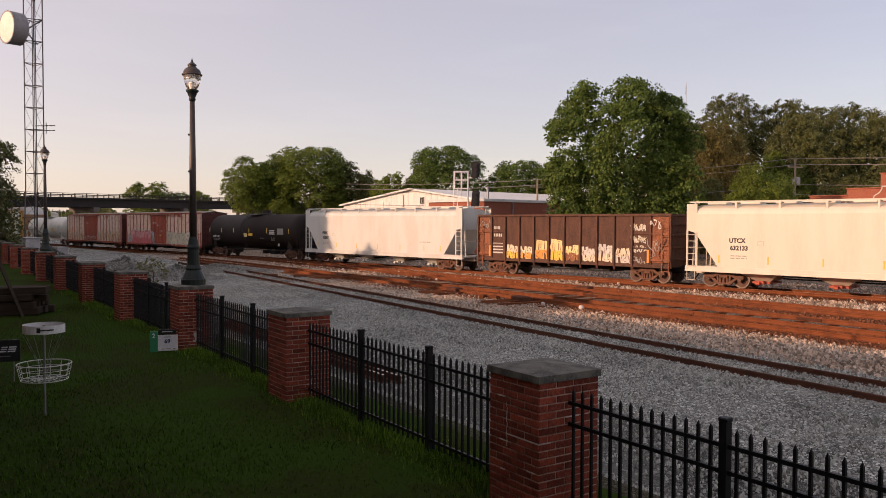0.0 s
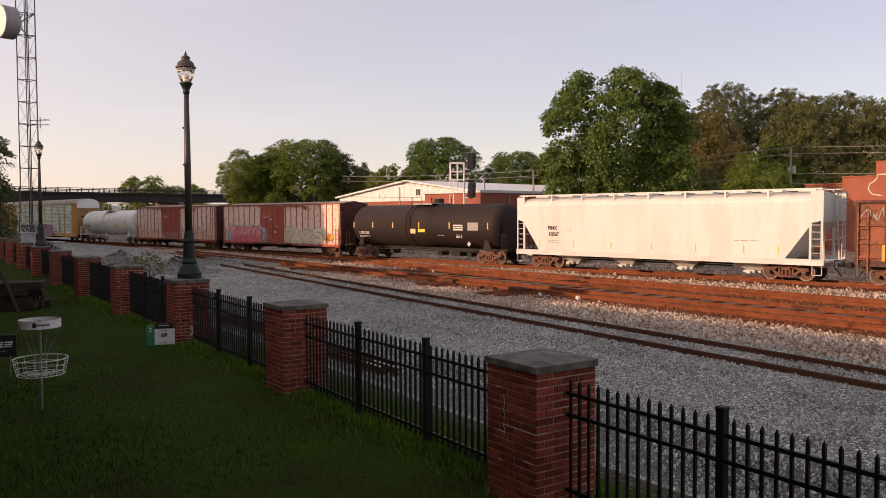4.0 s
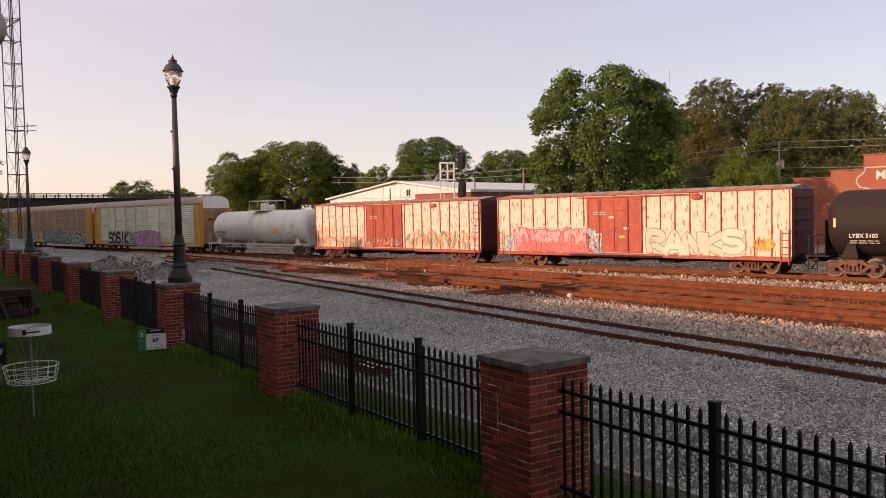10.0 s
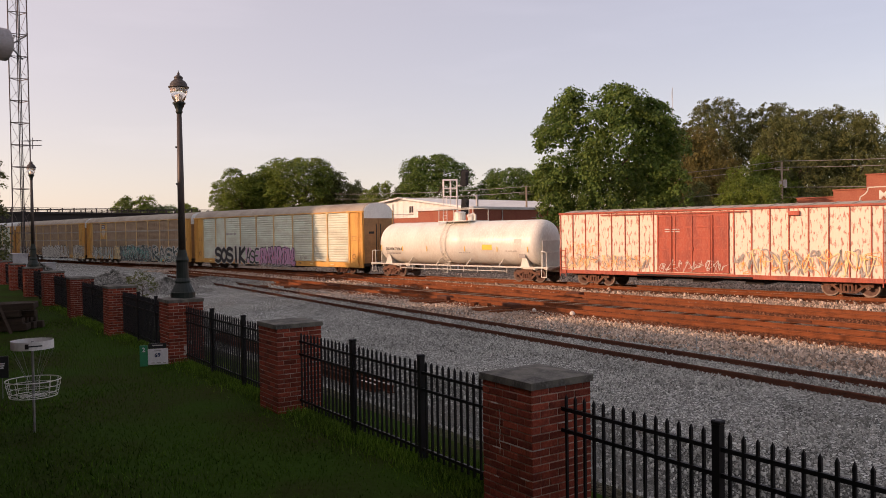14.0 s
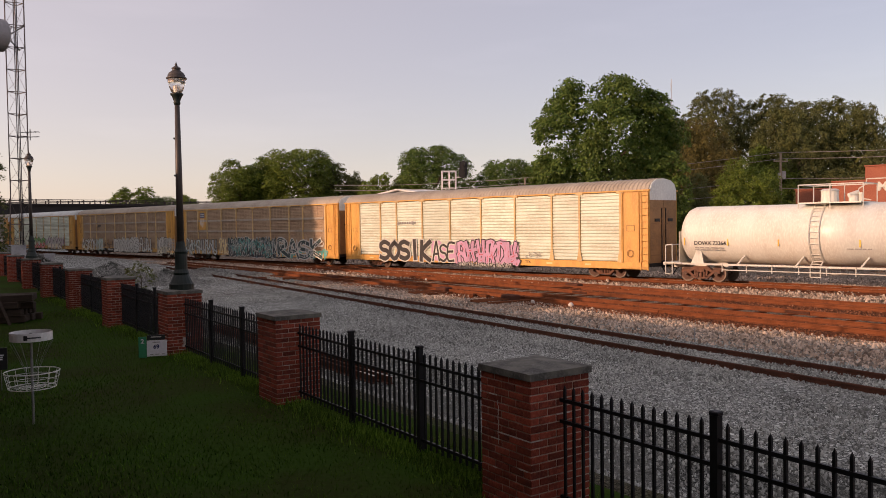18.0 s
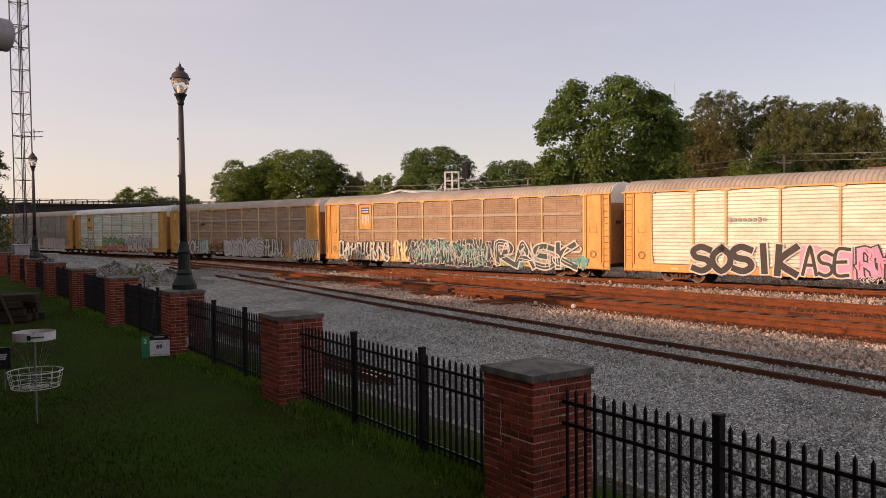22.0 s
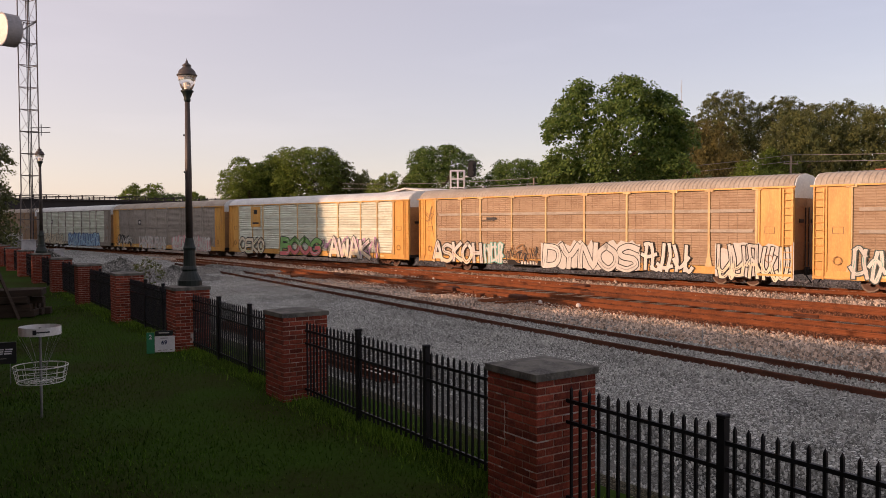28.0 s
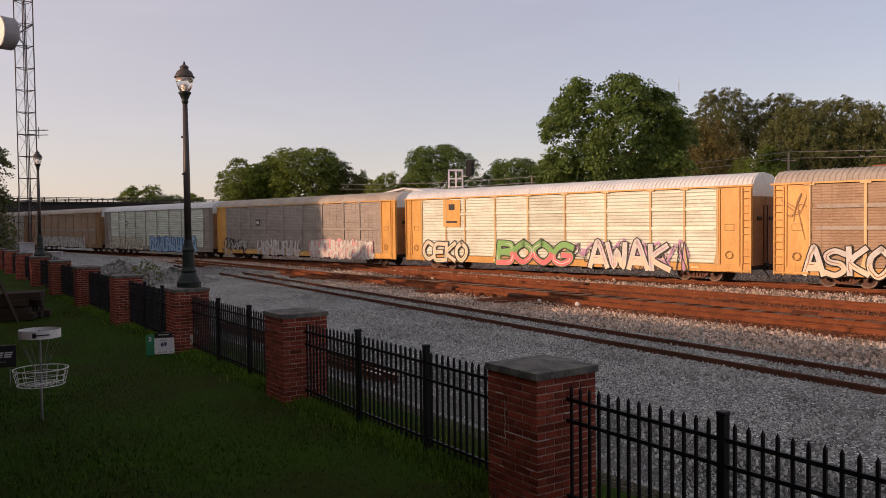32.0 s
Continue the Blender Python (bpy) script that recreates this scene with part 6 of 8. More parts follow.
def wild_strokes(rng):
    """Strokes of a letter too wild to read: two leaning stems, a hook, a bar."""
    a, b = rng.uniform(0.05, 0.3), rng.uniform(0.65, 0.95)
    out = [[(a, 0.0), (a + rng.uniform(-0.15, 0.15), 0.5), (a + rng.uniform(-0.2, 0.2), 1.0)], [(b, 1.0), (b + rng.uniform(-0.2, 0.15), 0.55), (b + rng.uniform(-0.15, 0.2), 0.0)]]
    h = rng.uniform(0.2, 0.8)
    out.append([(0.0, h), (0.4, h + rng.uniform(-0.35, 0.35)), (1.0, h + rng.uniform(-0.25, 0.25))])
    if rng.random() < 0.7:
        k = rng.choice((0.0, 1.0))
        out.append([(a, k), (0.5, k + rng.uniform(-0.1, 0.1)), (b, abs(k - rng.uniform(0.0, 0.25)))])
    if rng.random() < 0.45:
        out.append([(b, 0.1), (1.05, -0.05), (1.25, 0.12)])
    return out


def smooth_line(pts, n=4):
    """A rounded line through the points."""
    out = []
    for i in range(len(pts) - 1):
        p0, p1, p2, p3 = pts[max(0, i - 1)], pts[i], pts[i + 1], pts[min(len(pts) - 1, i + 2)]
        for k in range(n):
            f = k / n
            out.append(tuple(0.5 * (2 * b + (c - a) * f + (2 * a - 5 * b + 4 * c - d) * f * f + (3 * b - a - 3 * c + d) * f ** 3) for a, b, c, d in zip(p0, p1, p2, p3)))
    return out + [pts[-1]]


def ribbon(bm, pts, w, y, mi=0, end=1.0):
    """A flat painted band of width w along the points, facing -y."""
    n = len(pts)
    rows = []
    for i, (x, z) in enumerate(pts):
        a, b = pts[max(0, i - 1)], pts[min(n - 1, i + 1)]
        dx, dz = b[0] - a[0], b[1] - a[1]
        q = math.hypot(dx, dz) or 1.0
        h = w / 2 * (end + (1 - end) * math.sin(math.pi * i / (n - 1)) if end < 1 else 1.0)
        ex = (-0.5 if i == 0 else 0.5 if i == n - 1 else 0.0) * w * 0.8 * end
        x, z = x + dx / q * ex, z + dz / q * ex
        rows.append((bm.verts.new((x - dz / q * h, y, z + dx / q * h)), bm.verts.new((x + dz / q * h, y, z - dx / q * h))))
    for (a, b), (c, d) in zip(rows, rows[1:]):
        bm.faces.new((a, b, d, c)).material_index = mi


def cloud(bm, x0, x1, z0, z1, y, rng, mi=0, sharp=0.3):
    """A ragged painted patch behind the letters."""
    n = max(12, int((x1 - x0) * 4))
    top = [(x0 + (x1 - x0) * k / n, z1 - (z1 - z0) * rng.uniform(0.0, sharp)) for k in range(n + 1)]
    low = [(x1 - (x1 - x0) * k / n, z0 + (z1 - z0) * rng.uniform(0.0, sharp * 0.4)) for k in range(n + 1)]
    face = bm.faces.new([bm.verts.new((x, y, z)) for x, z in reversed(top + low)])
    face.material_index = mi


def paint_letters(glyphs, parent, x0, x1, z0, z1, y, fill, edge, seed, fat, back=None, shine=None, rim=0.06, low=None):
    """Letters in three coats: a wide outline, the fill, thin lines of shine; low is a second colour in the lower part."""
    rng = random.Random(seed)
    w, h = x1 - x0, z1 - z0
    step = w / len(glyphs)
    first = None
    if back:
        bm = bmesh.new()
        cloud(bm, x0 - 0.12, x1 + 0.12, z0 - 0.06, z1 + 0.1, y + 0.004, rng)
        first = part("graffiti", bm, M[back], parent, "layered spray-painted graffiti lettering")
    mats = [M[edge], M[fill], M[shine or edge], M[low or fill]]
    wd = fat * min(h, step * 1.3)
    for i, strokes in enumerate(glyphs):
        bm = bmesh.new()
        lean, lift, tall = rng.uniform(-0.14, 0.14), rng.uniform(-0.04, 0.05) * h, rng.uniform(0.86, 1.0)
        lay = y - 0.001 * (i % 2)
        for k, st in enumerate(strokes):
            pts = [(x0 + step * (i + 0.06 + 0.88 * (px + lean * (pz - 0.5))), z0 + wd / 2 + lift + (h - wd) * tall * pz) for px, pz in st]
            line = smooth_line(pts)
            ribbon(bm, line, wd + 2 * rim * h, lay - 0.0003 * k, 0)
            ribbon(bm, line, wd, lay - 0.004 - 0.0003 * k, 1)
            if low:
                under = [p for p in line if p[1] < z0 + 0.42 * h]
                if len(under) > 2:
                    ribbon(bm, under, wd * 0.9, lay - 0.006 - 0.0003 * k, 3)
            if shine:
                m = len(line)
                a = rng.randrange(0, max(1, m - 4))
                ribbon(bm, [(px + rng.uniform(-0.2, 0.2) * wd, pz) for px, pz in line[a:a + max(3, m // 2)]], wd * 0.2, lay - 0.008 - 0.0003 * k, 2, 0.3)
        ob = part("letter" if first else "graffiti", bm, mats, first or parent, "" if first else "bold spray-painted graffiti lettering")
        first = first or ob
    return first


def wild_letters(words, parent, x0, x1, z0, z1, y, fill, edge, back=None, accent=None, seed=0, fat=0.27, low=None, rim=0.05):
    return paint_letters([strokes_of(ch) for ch in words], parent, x0, x1, z0, z1, y, fill, edge, seed, fat, back, accent, rim, low)


def piece(parent, x0, x1, z0, z1, y, fill, line, seed, aspect=0.6, fat=0.24, halo=None, spark=None, low=None, rim=0.035):
    """A painted piece of interlocked letters, too loose to read."""
    rng = random.Random(seed * 3 + 1)
    n = max(2, round((x1 - x0) / ((z1 - z0) * aspect)))
    return paint_letters([wild_strokes(rng) for _ in range(n)], parent, x0, x1, z0, z1, y, fill, line, seed, fat, halo, spark, rim, low)


def scrawl(parent, x0, x1, z0, z1, y, colours, seed, back=None, thin=1.0):
    """Thin looping tags and scribbles."""
    rng = random.Random(seed)
    w, h = x1 - x0, z1 - z0
    g = None
    if back:
        bm = bmesh.new()
        cloud(bm, x0, x1, z0, z1, y + 0.003, rng)
        g = part("graffiti", bm, M[back], parent, "layered spray-painted graffiti")
    n = max(3, int(w / (h * 0.34)))
    for li, c in enumerate(colours):
        for i in range(n):
            bm = bmesh.new()
            cx = x0 + (i + 0.5) * w / n
            pts = [(cx + rng.uniform(-0.3, 0.3) * h, z0 + h * rng.random()) for _ in range(5)]
            ribbon(bm, smooth_line(pts, 5), h * thin * (0.13, 0.08, 0.05)[min(li, 2)], y - 0.003 * li - 0.0004 * i, 0, 0.5)
            ob = part("stroke" if g else "graffiti", bm, M[c], g or parent, "" if g else "thin sprayed tags")
            g = g or ob


# ---- autoracks ----
RIBS = (4.3, 6.17, 9.0, 11.85, 14.8, 17.8, 20.8, 22.9)
BAY_REAR, BAY_FRONT = 1.75, 1.9


def panel_mesh(w, h, rows, depth=0.03):
    """A corrugated side panel: horizontal ribs pressed into sheet steel."""
    bm = bmesh.new()
    prof = [(0.03, 0)]
    step = h / rows
    for k in range(rows):
        z = k * step
        prof += [(-depth * 0.2, z + step * 0.08), (-depth, z + step * 0.28), (-depth, z + step * 0.62), (-depth * 0.2, z + step * 0.82), (0.0, z + step * 0.9), (0.0, z + step * 0.99)]
    prof += [(0.03, h)]
    extrude_yz(bm, prof, 0, w)
    return bm


PANELS = {}
SEAMS = {}


def autorack(left, right, panel, roof, label, body="yellow", band=None, ribmat=None):
    root, ln = car("autorack", left, right, label, "railcar", truck_in=3.3)
    Y = M[body]
    bm = bmesh.new()
    box(bm, (ln / 2, 0, 0.86), (ln, 2.86, 0.26))
    part("deck", bm, M["under"], root)
    bm = bmesh.new()
    for s in (-1, 1):
        box(bm, (ln / 2, s * (SIDE - 0.02), 0.80), (ln - 0.1, 0.06, 0.42), bevel=0.006)
    part("side_sill", bm, Y, root)
    ribs = [BAY_REAR] + [r for r in RIBS if r < ln - 2.3] + [ln - BAY_FRONT]
    for s in (-1, 1):
        for a, b in zip(ribs, ribs[1:]):
            key = (round(b - a, 2), panel)
            if key not in PANELS:
                if panel == "panel_silver":
                    bmp = panel_mesh(round(b - a, 2) - 0.12, 4.0, 20)
                else:          # flatter sheets joined along upright seams
                    bmp = panel_mesh(round(b - a, 2) - 0.12, 4.0, 30, 0.016)
                PANELS[key] = bm_mesh("side_panel", bmp, M[panel])
            ob = place("side_panel", PANELS[key], None, root)
            ob.matrix_basis = pose(a + 0.06, -(SIDE - 0.05), 1.02) if s < 0 else pose(b - 0.06, SIDE - 0.05, 1.02, 0, 0, 180)
            if s < 0 and panel != "panel_silver":
                if panel not in SEAMS:
                    bmp = bmesh.new()
                    box(bmp, (0, -0.012, 2.0), (0.035, 0.024, 4.0))
                    SEAMS[panel] = bm_mesh("panel_seam", bmp, M[panel])
                m = max(2, round((b - a) / 0.52))
                for q in range(1, m):
                    place("panel_seam", SEAMS[panel], None, ob).matrix_basis = pose(q * (b - a - 0.12) / m, 0, 0)
        for r in ribs:
            bm = bmesh.new()
            box(bm, (r, s * (SIDE - 0.02), 3.05), (0.13, 0.11, 4.2), bevel=0.008)
            box(bm, (r, s * (SIDE - 0.0), 5.05), (0.5, 0.09, 0.14), bevel=0.008)
            extrude_xz(bm, [(r - 0.2, 0.98), (r + 0.2, 0.98), (r + 0.06, 1.7), (r - 0.06, 1.7)], s * (SIDE + 0.03) - 0.01, s * (SIDE + 0.03) + 0.01)
            part("post", bm, M[ribmat] if ribmat else (M["post_yellow"] if body == "yellow" else Y), root)
        # lengthwise belts across the panels
        if band:
            for z in band:
                bm = bmesh.new()
                box(bm, (ln / 2, s * (SIDE + 0.012), z), (ln - 4.2, 0.02, 0.17))
                part("belt_rail", bm, M[panel if panel != "panel_brown" else "roof_tan"], root)
        # end bays with their door posts
        for x0, x1 in ((0.0, BAY_REAR), (ln - BAY_FRONT, ln)):
            bm = bmesh.new()
            box(bm, ((x0 + x1) / 2, s * (SIDE - 0.06), 3.05), (x1 - x0 - 0.02, 0.08, 4.2), bevel=0.006)
            bay = part("end_bay", bm, Y, root)
            mid = (x0 + x1) / 2
            bm = bmesh.new()
            inner = 1 if x0 == 0 else -1
            for dx in (-0.82, -0.25 * inner, 0.82):
                box(bm, (mid + dx, s * (SIDE + 0.0), 3.05), (0.09, 0.09, 4.2), bevel=0.006)
            box(bm, (mid, s * (SIDE + 0.02), 5.1), (2.0, 0.14, 0.09), bevel=0.006)
            box(bm, (mid, s * (SIDE + 0.02), 0.68), (1.75, 0.1, 0.1), bevel=0.006)
            part("door_post", bm, Y, bay)
            xe = x0 + 0.06 if x0 == 0 else x1 - 0.52
            ladder(bay, xe, xe + 0.46, 0.55, 5.0, s * (SIDE + 0.07), 12, Y)
            bm = bmesh.new()
            bx = mid + 0.28 * inner
            for dx, dz, sx, sz in ((0, 0.16, 0.5, 0.02), (0, -0.16, 0.5, 0.02), (-0.25, 0, 0.02, 0.34), (0.25, 0, 0.02, 0.34)):
                box(bm, (bx + dx, s * (SIDE - 0.01), 2.95 + dz), (sx, 0.025, sz))
            part("card_frame", bm, M["end_brown"], bay)
            tubeb = bmesh.new()
            for k in range(8):
                a, b = radians(45 * k), radians(45 * k + 45)
                tube(tubeb, (bx + 0.2 * math.cos(a), s * (SIDE + 0.05), 1.5 + 0.2 * math.sin(a)), (bx + 0.2 * math.cos(b), s * (SIDE + 0.05), 1.5 + 0.2 * math.sin(b)), 0.02, n=5)
            part("brake_wheel", tubeb, M["end_brown"], bay)
    # ends: two tall curved doors and the white upper end
    for x, s in ((0.02, -1), (ln - 0.02, 1)):
        for y in (-0.73, 0.73):
            bm = bmesh.new()
            box(bm, (x, y, 2.75), (0.07, 1.42, 3.6), bevel=0.01)
            dr = part("end_door", bm, M["end_brown"], root, "brown steel end door")
            for k in range(4):
                bm = bmesh.new()
                box(bm, (x + s * 0.045, y, 1.4 + 0.9 * k), (0.03, 1.36, 0.06))
                part("door_rib", bm, M["end_brown"], dr)
            bm = bmesh.new()
            box(bm, (x + s * 0.06, y * 0.3, 2.6), (0.04, 0.05, 3.0))
            box(bm, (x + s * 0.06, y, 3.4), (0.05, 0.5, 0.18))
            part("lock_bar", bm, M["signal_black"], dr)
        bm = bmesh.new()
        prof = [(-SIDE + 0.05, 4.55), (SIDE - 0.05, 4.55), (SIDE - 0.05, 5.15), (1.25, 5.5), (0.8, 5.72), (0, 5.8), (-0.8, 5.72), (-1.25, 5.5), (-SIDE + 0.05, 5.15)]
        extrude_yz(bm, prof, x - 0.04, x + 0.04)
        part("end_fascia", bm, M["roof_white"], root, "pale upper end panel")
    bm = bmesh.new()
    n = 210
    prof = [(-SIDE, 5.12), (-1.42, 5.33), (-1.22, 5.52), (-0.8, 5.71), (0, 5.8), (0.8, 5.71), (1.22, 5.52), (1.42, 5.33), (SIDE, 5.12)]
    inner = [(y, z - 0.05) for y, z in reversed(prof)]
    step = (ln - 0.1) / n
    rings = []
    for k in range(n + 1):
        lifts = [0.0 if k % 2 else 0.03] if k in (0, n) else ([0.0, 0.03] if k % 2 else [0.03, 0.0])
        for q, lift in enumerate(lifts):
            sc = 1 + lift / 2.5
            x = 0.05 + k * step + (0.03 if q else 0.0)
            rings.append([bm.verts.new((x, y * sc, z + lift)) for y, z in prof] + [bm.verts.new((x, y, z)) for y, z in inner])
    m = len(rings[0])
    for a, b in zip(rings, rings[1:]):
        for i in range(m):
            bm.faces.new((a[i], a[(i + 1) % m], b[(i + 1) % m], b[i]))
    bm.faces.new(list(reversed(rings[0])))
    bm.faces.new(rings[-1])
    bmesh.ops.recalc_face_normals(bm, faces=bm.faces)
    part("roof", bm, M[roof], root, "corrugated rounded steel roof")
    bm = bmesh.new()
    for s in (-1, 1):
        box(bm, (ln / 2, s * (SIDE - 0.02), 5.1), (ln - 0.1, 0.08, 0.08))
    part("top_chord", bm, Y, root)
    bm = bmesh.new()
    for x in (ln * 0.35, ln * 0.5, ln * 0.62):
        box(bm, (x, 0, 0.55), (1.6, 2.2, 0.3))
    box(bm, (ln / 2, 0, 0.66), (ln - 8, 0.5, 0.3))
    part("underframe", bm, M["under"], root)
    stripes(root, [3.2 + 2.9 * k for k in range(8)], 0.80, 0.1, -(SIDE + 0.014), "ink_cream", 0.45)
    lettering("TTX", root, ln - 8.8, -(SIDE + 0.014), 0.82, 0.17, M["ink_black"], fat=0.004)
    return root, ln


def build_train():
    g = -(SIDE + 0.05)
    # 1 covered hopper, cream
    covered_hopper(142.8, 162.2, "hop_cream", "cream covered hopper car with red outlet gates", "UTCX", "632133", "hatch_red", "ink_black")
    gondola(127.0, 141.9)
    covered_hopper(106.2, 125.6, "hop_grey", "pale grey covered hopper car with stained sides", "FINX", "10567", "hop_grey", "ink_black")
    tank_car(87.7, 105.3, "black_tank", 2.58, 1.60, "long black tank car with white lettering and yellow placards", True)
    boxcar(67.75, 87.0, "box_fade", "sun-faded red and white boxcar covered in graffiti", 7.15, 10.9, 1)
    boxcar(47.3, 66.2, "box_fade_b", "faded red boxcar with scrawled graffiti along its side", 6.8, 11.0, 2)
    tank_car(28.95, 46.3, "white_tank", 2.56, 1.55, "off-white tank car with handrails and a yellow placard", False)

    # autoracks
    r, ln = autorack(0.43, 28.1, "panel_silver", "roof_tan", "yellow-framed autorack with bright steel panels and dark graffiti")
    wild_letters("SOSIK", r, 4.25, 9.9, 0.56, 2.3, g, "ink_black", "ink_white", None, None, 3, 0.23)
    wild_letters("ASE", r, 10.1, 12.3, 0.62, 2.1, g, "ink_black", "ink_white", "ink_lilac", None, 4, 0.17)
    piece(r, 12.6, 18.0, 0.6, 2.25, g, "ink_lilac", "ink_black", 5, 0.55, 0.22, "ink_lilac", "ink_red", None, 0.045)
    scrawl(r, 12.8, 17.6, 0.4, 0.75, g - 0.02, ("ink_black", "ink_white"), 51, thin=1.0)
    scrawl(r, 18.6, 20.0, 1.1, 1.5, g, ("ink_grey",), 52, thin=0.6)
    bm = bmesh.new()
    for k in range(8):
        box(bm, (6.4 + k * 0.26, g + 0.02, 3.45), (0.17, 0.004, 0.26 if k in (0, 6) else 0.18))
    part("emblem_bars", bm, M["ink_grey"], r, "grey emblem bars")
    r, ln = autorack(-28.5, -0.5, "panel_brown", "roof_tan", "yellow-framed autorack with dusty brown panels and white graffiti", band=(2.9, 3.95))
    piece(r, 1.7, 8.2, 0.6, 2.15, g, "ink_white", "ink_darkteal", 6, 0.5, 0.15, None, "ink_teal", None, 0.035)
    piece(r, 8.6, 10.2, 0.7, 2.2, g, "ink_cream", "ink_grey", 61, 0.5, 0.14)
    piece(r, 10.4, 18.6, 0.5, 2.3, g, "ink_darkteal", "ink_white", 7, 0.42, 0.2, "ink_darkteal", "ink_sky", "ink_black", 0.03)
    scrawl(r, 10.8, 18.4, 0.5, 2.2, g - 0.02, ("ink_teal", "ink_white"), 72, thin=0.35)
    wild_letters("RASK", r, 18.9, 25.6, 0.5, 2.3, g, "ink_darkteal", "ink_white", None, "ink_white", 8, 0.17, None, 0.055)
    scrawl(r, 18.8, 25.8, 0.5, 2.3, g - 0.014, ("ink_white",), 83, thin=0.4)
    scrawl(r, 19.5, 26.4, 0.5, 1.3, g + 0.006, ("ink_teal",), 81, thin=1.4)
    shield(r, 5.25, 4.0, g + 0.035)
    r, ln = autorack(-56.8, -29.4, "panel_brown", "roof_tan", "yellow-framed autorack with brown panels and pale graffiti", band=(2.9, 3.95))
    bm = bmesh.new()
    box(bm, (9.6, -(SIDE + 0.02), 0.76), (4.6, 0.012, 0.34))
    board = part("number_board", bm, M["under"], r, "black board with white reporting marks")
    lettering("TTGX", board, 8.3, -(SIDE + 0.03), 0.76, 0.2, M["ink_white"], fat=0.008)
    bm = bmesh.new()
    for k in range(6):
        box(bm, (9.9 + 0.24 * k, -(SIDE + 0.03), 0.76), (0.15, 0.004, 0.2))
    part("number_bars", bm, M["ink_white"], board)
    scrawl(r, 0.75, 1.5, 1.9, 4.7, g + 0.03, ("end_brown",), 92, thin=0.12)
    wild_letters("ASKOH", r, 1.5, 6.4, 0.55, 2.15, g, "ink_white", "under", None, "end_brown", 9, 0.2, "ink_pale", 0.035)
    piece(r, 6.6, 8.3, 0.65, 2.0, g, "ink_white", "ink_teal", 91, 0.5, 0.2)
    scrawl(r, 8.6, 11.2, 0.75, 1.95, g, ("end_brown", "ink_black"), 10, thin=0.6)
    wild_letters("DYNOS", r, 11.6, 18.6, 0.5, 2.25, g, "ink_white", "under", "ink_white", "ink_grey", 11, 0.18, None, 0.03)
    piece(r, 18.8, 21.8, 0.6, 2.25, g, "ink_white", "under", 12, 0.55, 0.15, None, "ink_pale")
    piece(r, 23.4, 27.3, 0.45, 2.3, g, "ink_white", "under", 13, 0.42, 0.15, "ink_white", "ink_darkteal", "ink_pale", 0.03)
    bm = bmesh.new()
    box(bm, (6.9, g + 0.02, 3.5), (1.2, 0.004, 0.05))
    box(bm, (7.2, g + 0.02, 3.65), (0.9, 0.004, 0.16))
    part("emblem_bars", bm, M["ink_black"], r, "dark emblem bars")
    r, ln = autorack(-84.6, -57.9, "panel_silver", "roof_white", "yellow autorack with white steel panels and green graffiti", band=(2.9, 3.95))
    wild_letters("CEKO", r, 1.9, 6.4, 0.55, 2.1, g, "ink_pale", "ink_black", None, "ink_green", 14, 0.19)
    wild_letters("BOOG", r, 9.1, 15.4, 0.55, 2.25, g, "ink_green", "ink_black", None, "ink_white", 15, 0.22, "ink_pink", 0.04)
    wild_letters("AWAK", r, 16.6, 22.0, 0.5, 2.25, g, "ink_white", "ink_black", None, "ink_lilac", 16, 0.18, "ink_pale", 0.04)
    scrawl(r, 15.6, 23.0, 0.45, 2.2, g + 0.008, ("ink_lilac", "ink_black"), 161, thin=0.5)
    bm = bmesh.new()
    box(bm, (4.9, g + 0.03, 4.0), (1.7, 0.012, 1.9))
    pl = part("logo_panel", bm, M["yellow"], r, "yellow panel with a dark emblem")
    bm = bmesh.new()
    box(bm, (4.9, g + 0.02, 4.45), (0.6, 0.004, 0.4), bevel=0.001)
    box(bm, (4.9, g + 0.02, 3.4), (1.1, 0.004, 0.14))
    part("emblem_bars", bm, M["ink_black"], pl)
    r, ln = autorack(-113.1, -85.7, "panel_grey", "roof_tan", "grey-panelled autorack with yellow ends and pale graffiti", band=(2.9,), ribmat="panel_grey")
    scrawl(r, 1.0, 5.5, 0.55, 2.0, g, ("ink_black", "ink_white"), 17)
    piece(r, 7.5, 14.5, 0.55, 2.0, g, "ink_white", "ink_grey", 18, 0.6, 0.2, None, "ink_pink")
    piece(r, 16.0, 24.5, 0.55, 2.1, g, "ink_white", "ink_grey", 19, 0.6, 0.2, "ink_rose", "ink_red")
    small_emblem(r, 7.6, 3.55, g + 0.02)
    r, ln = autorack(-141.8, -114.2, "panel_silver", "roof_white", "white-panelled autorack with grey posts and blue graffiti", body="panel_grey", band=(2.9, 3.95))
    piece(r, 1.5, 11.0, 0.55, 2.1, g, "ink_pale", "ink_black", 20, 0.6, 0.16)
    piece(r, 13.0, 24.0, 0.5, 2.2, g, "ink_sky", "ink_navy", 21, 0.5, 0.2, "ink_blue", "ink_white")
    small_emblem(r, 6.5, 3.7, g + 0.02)
    r, ln = autorack(-170.5, -143.0, "panel_brown", "roof_tan", "dull brown autorack with pale graffiti", body="end_brown", band=(2.9,))
    piece(r, 4.0, 22.0, 0.55, 2.0, g, "ink_white", "ink_grey", 22, 0.7, 0.18)
    r, ln = autorack(-199.1, -171.6, "panel_grey", "roof_tan", "dull grey autorack at the rear of the view", body="end_brown", band=(2.9,))


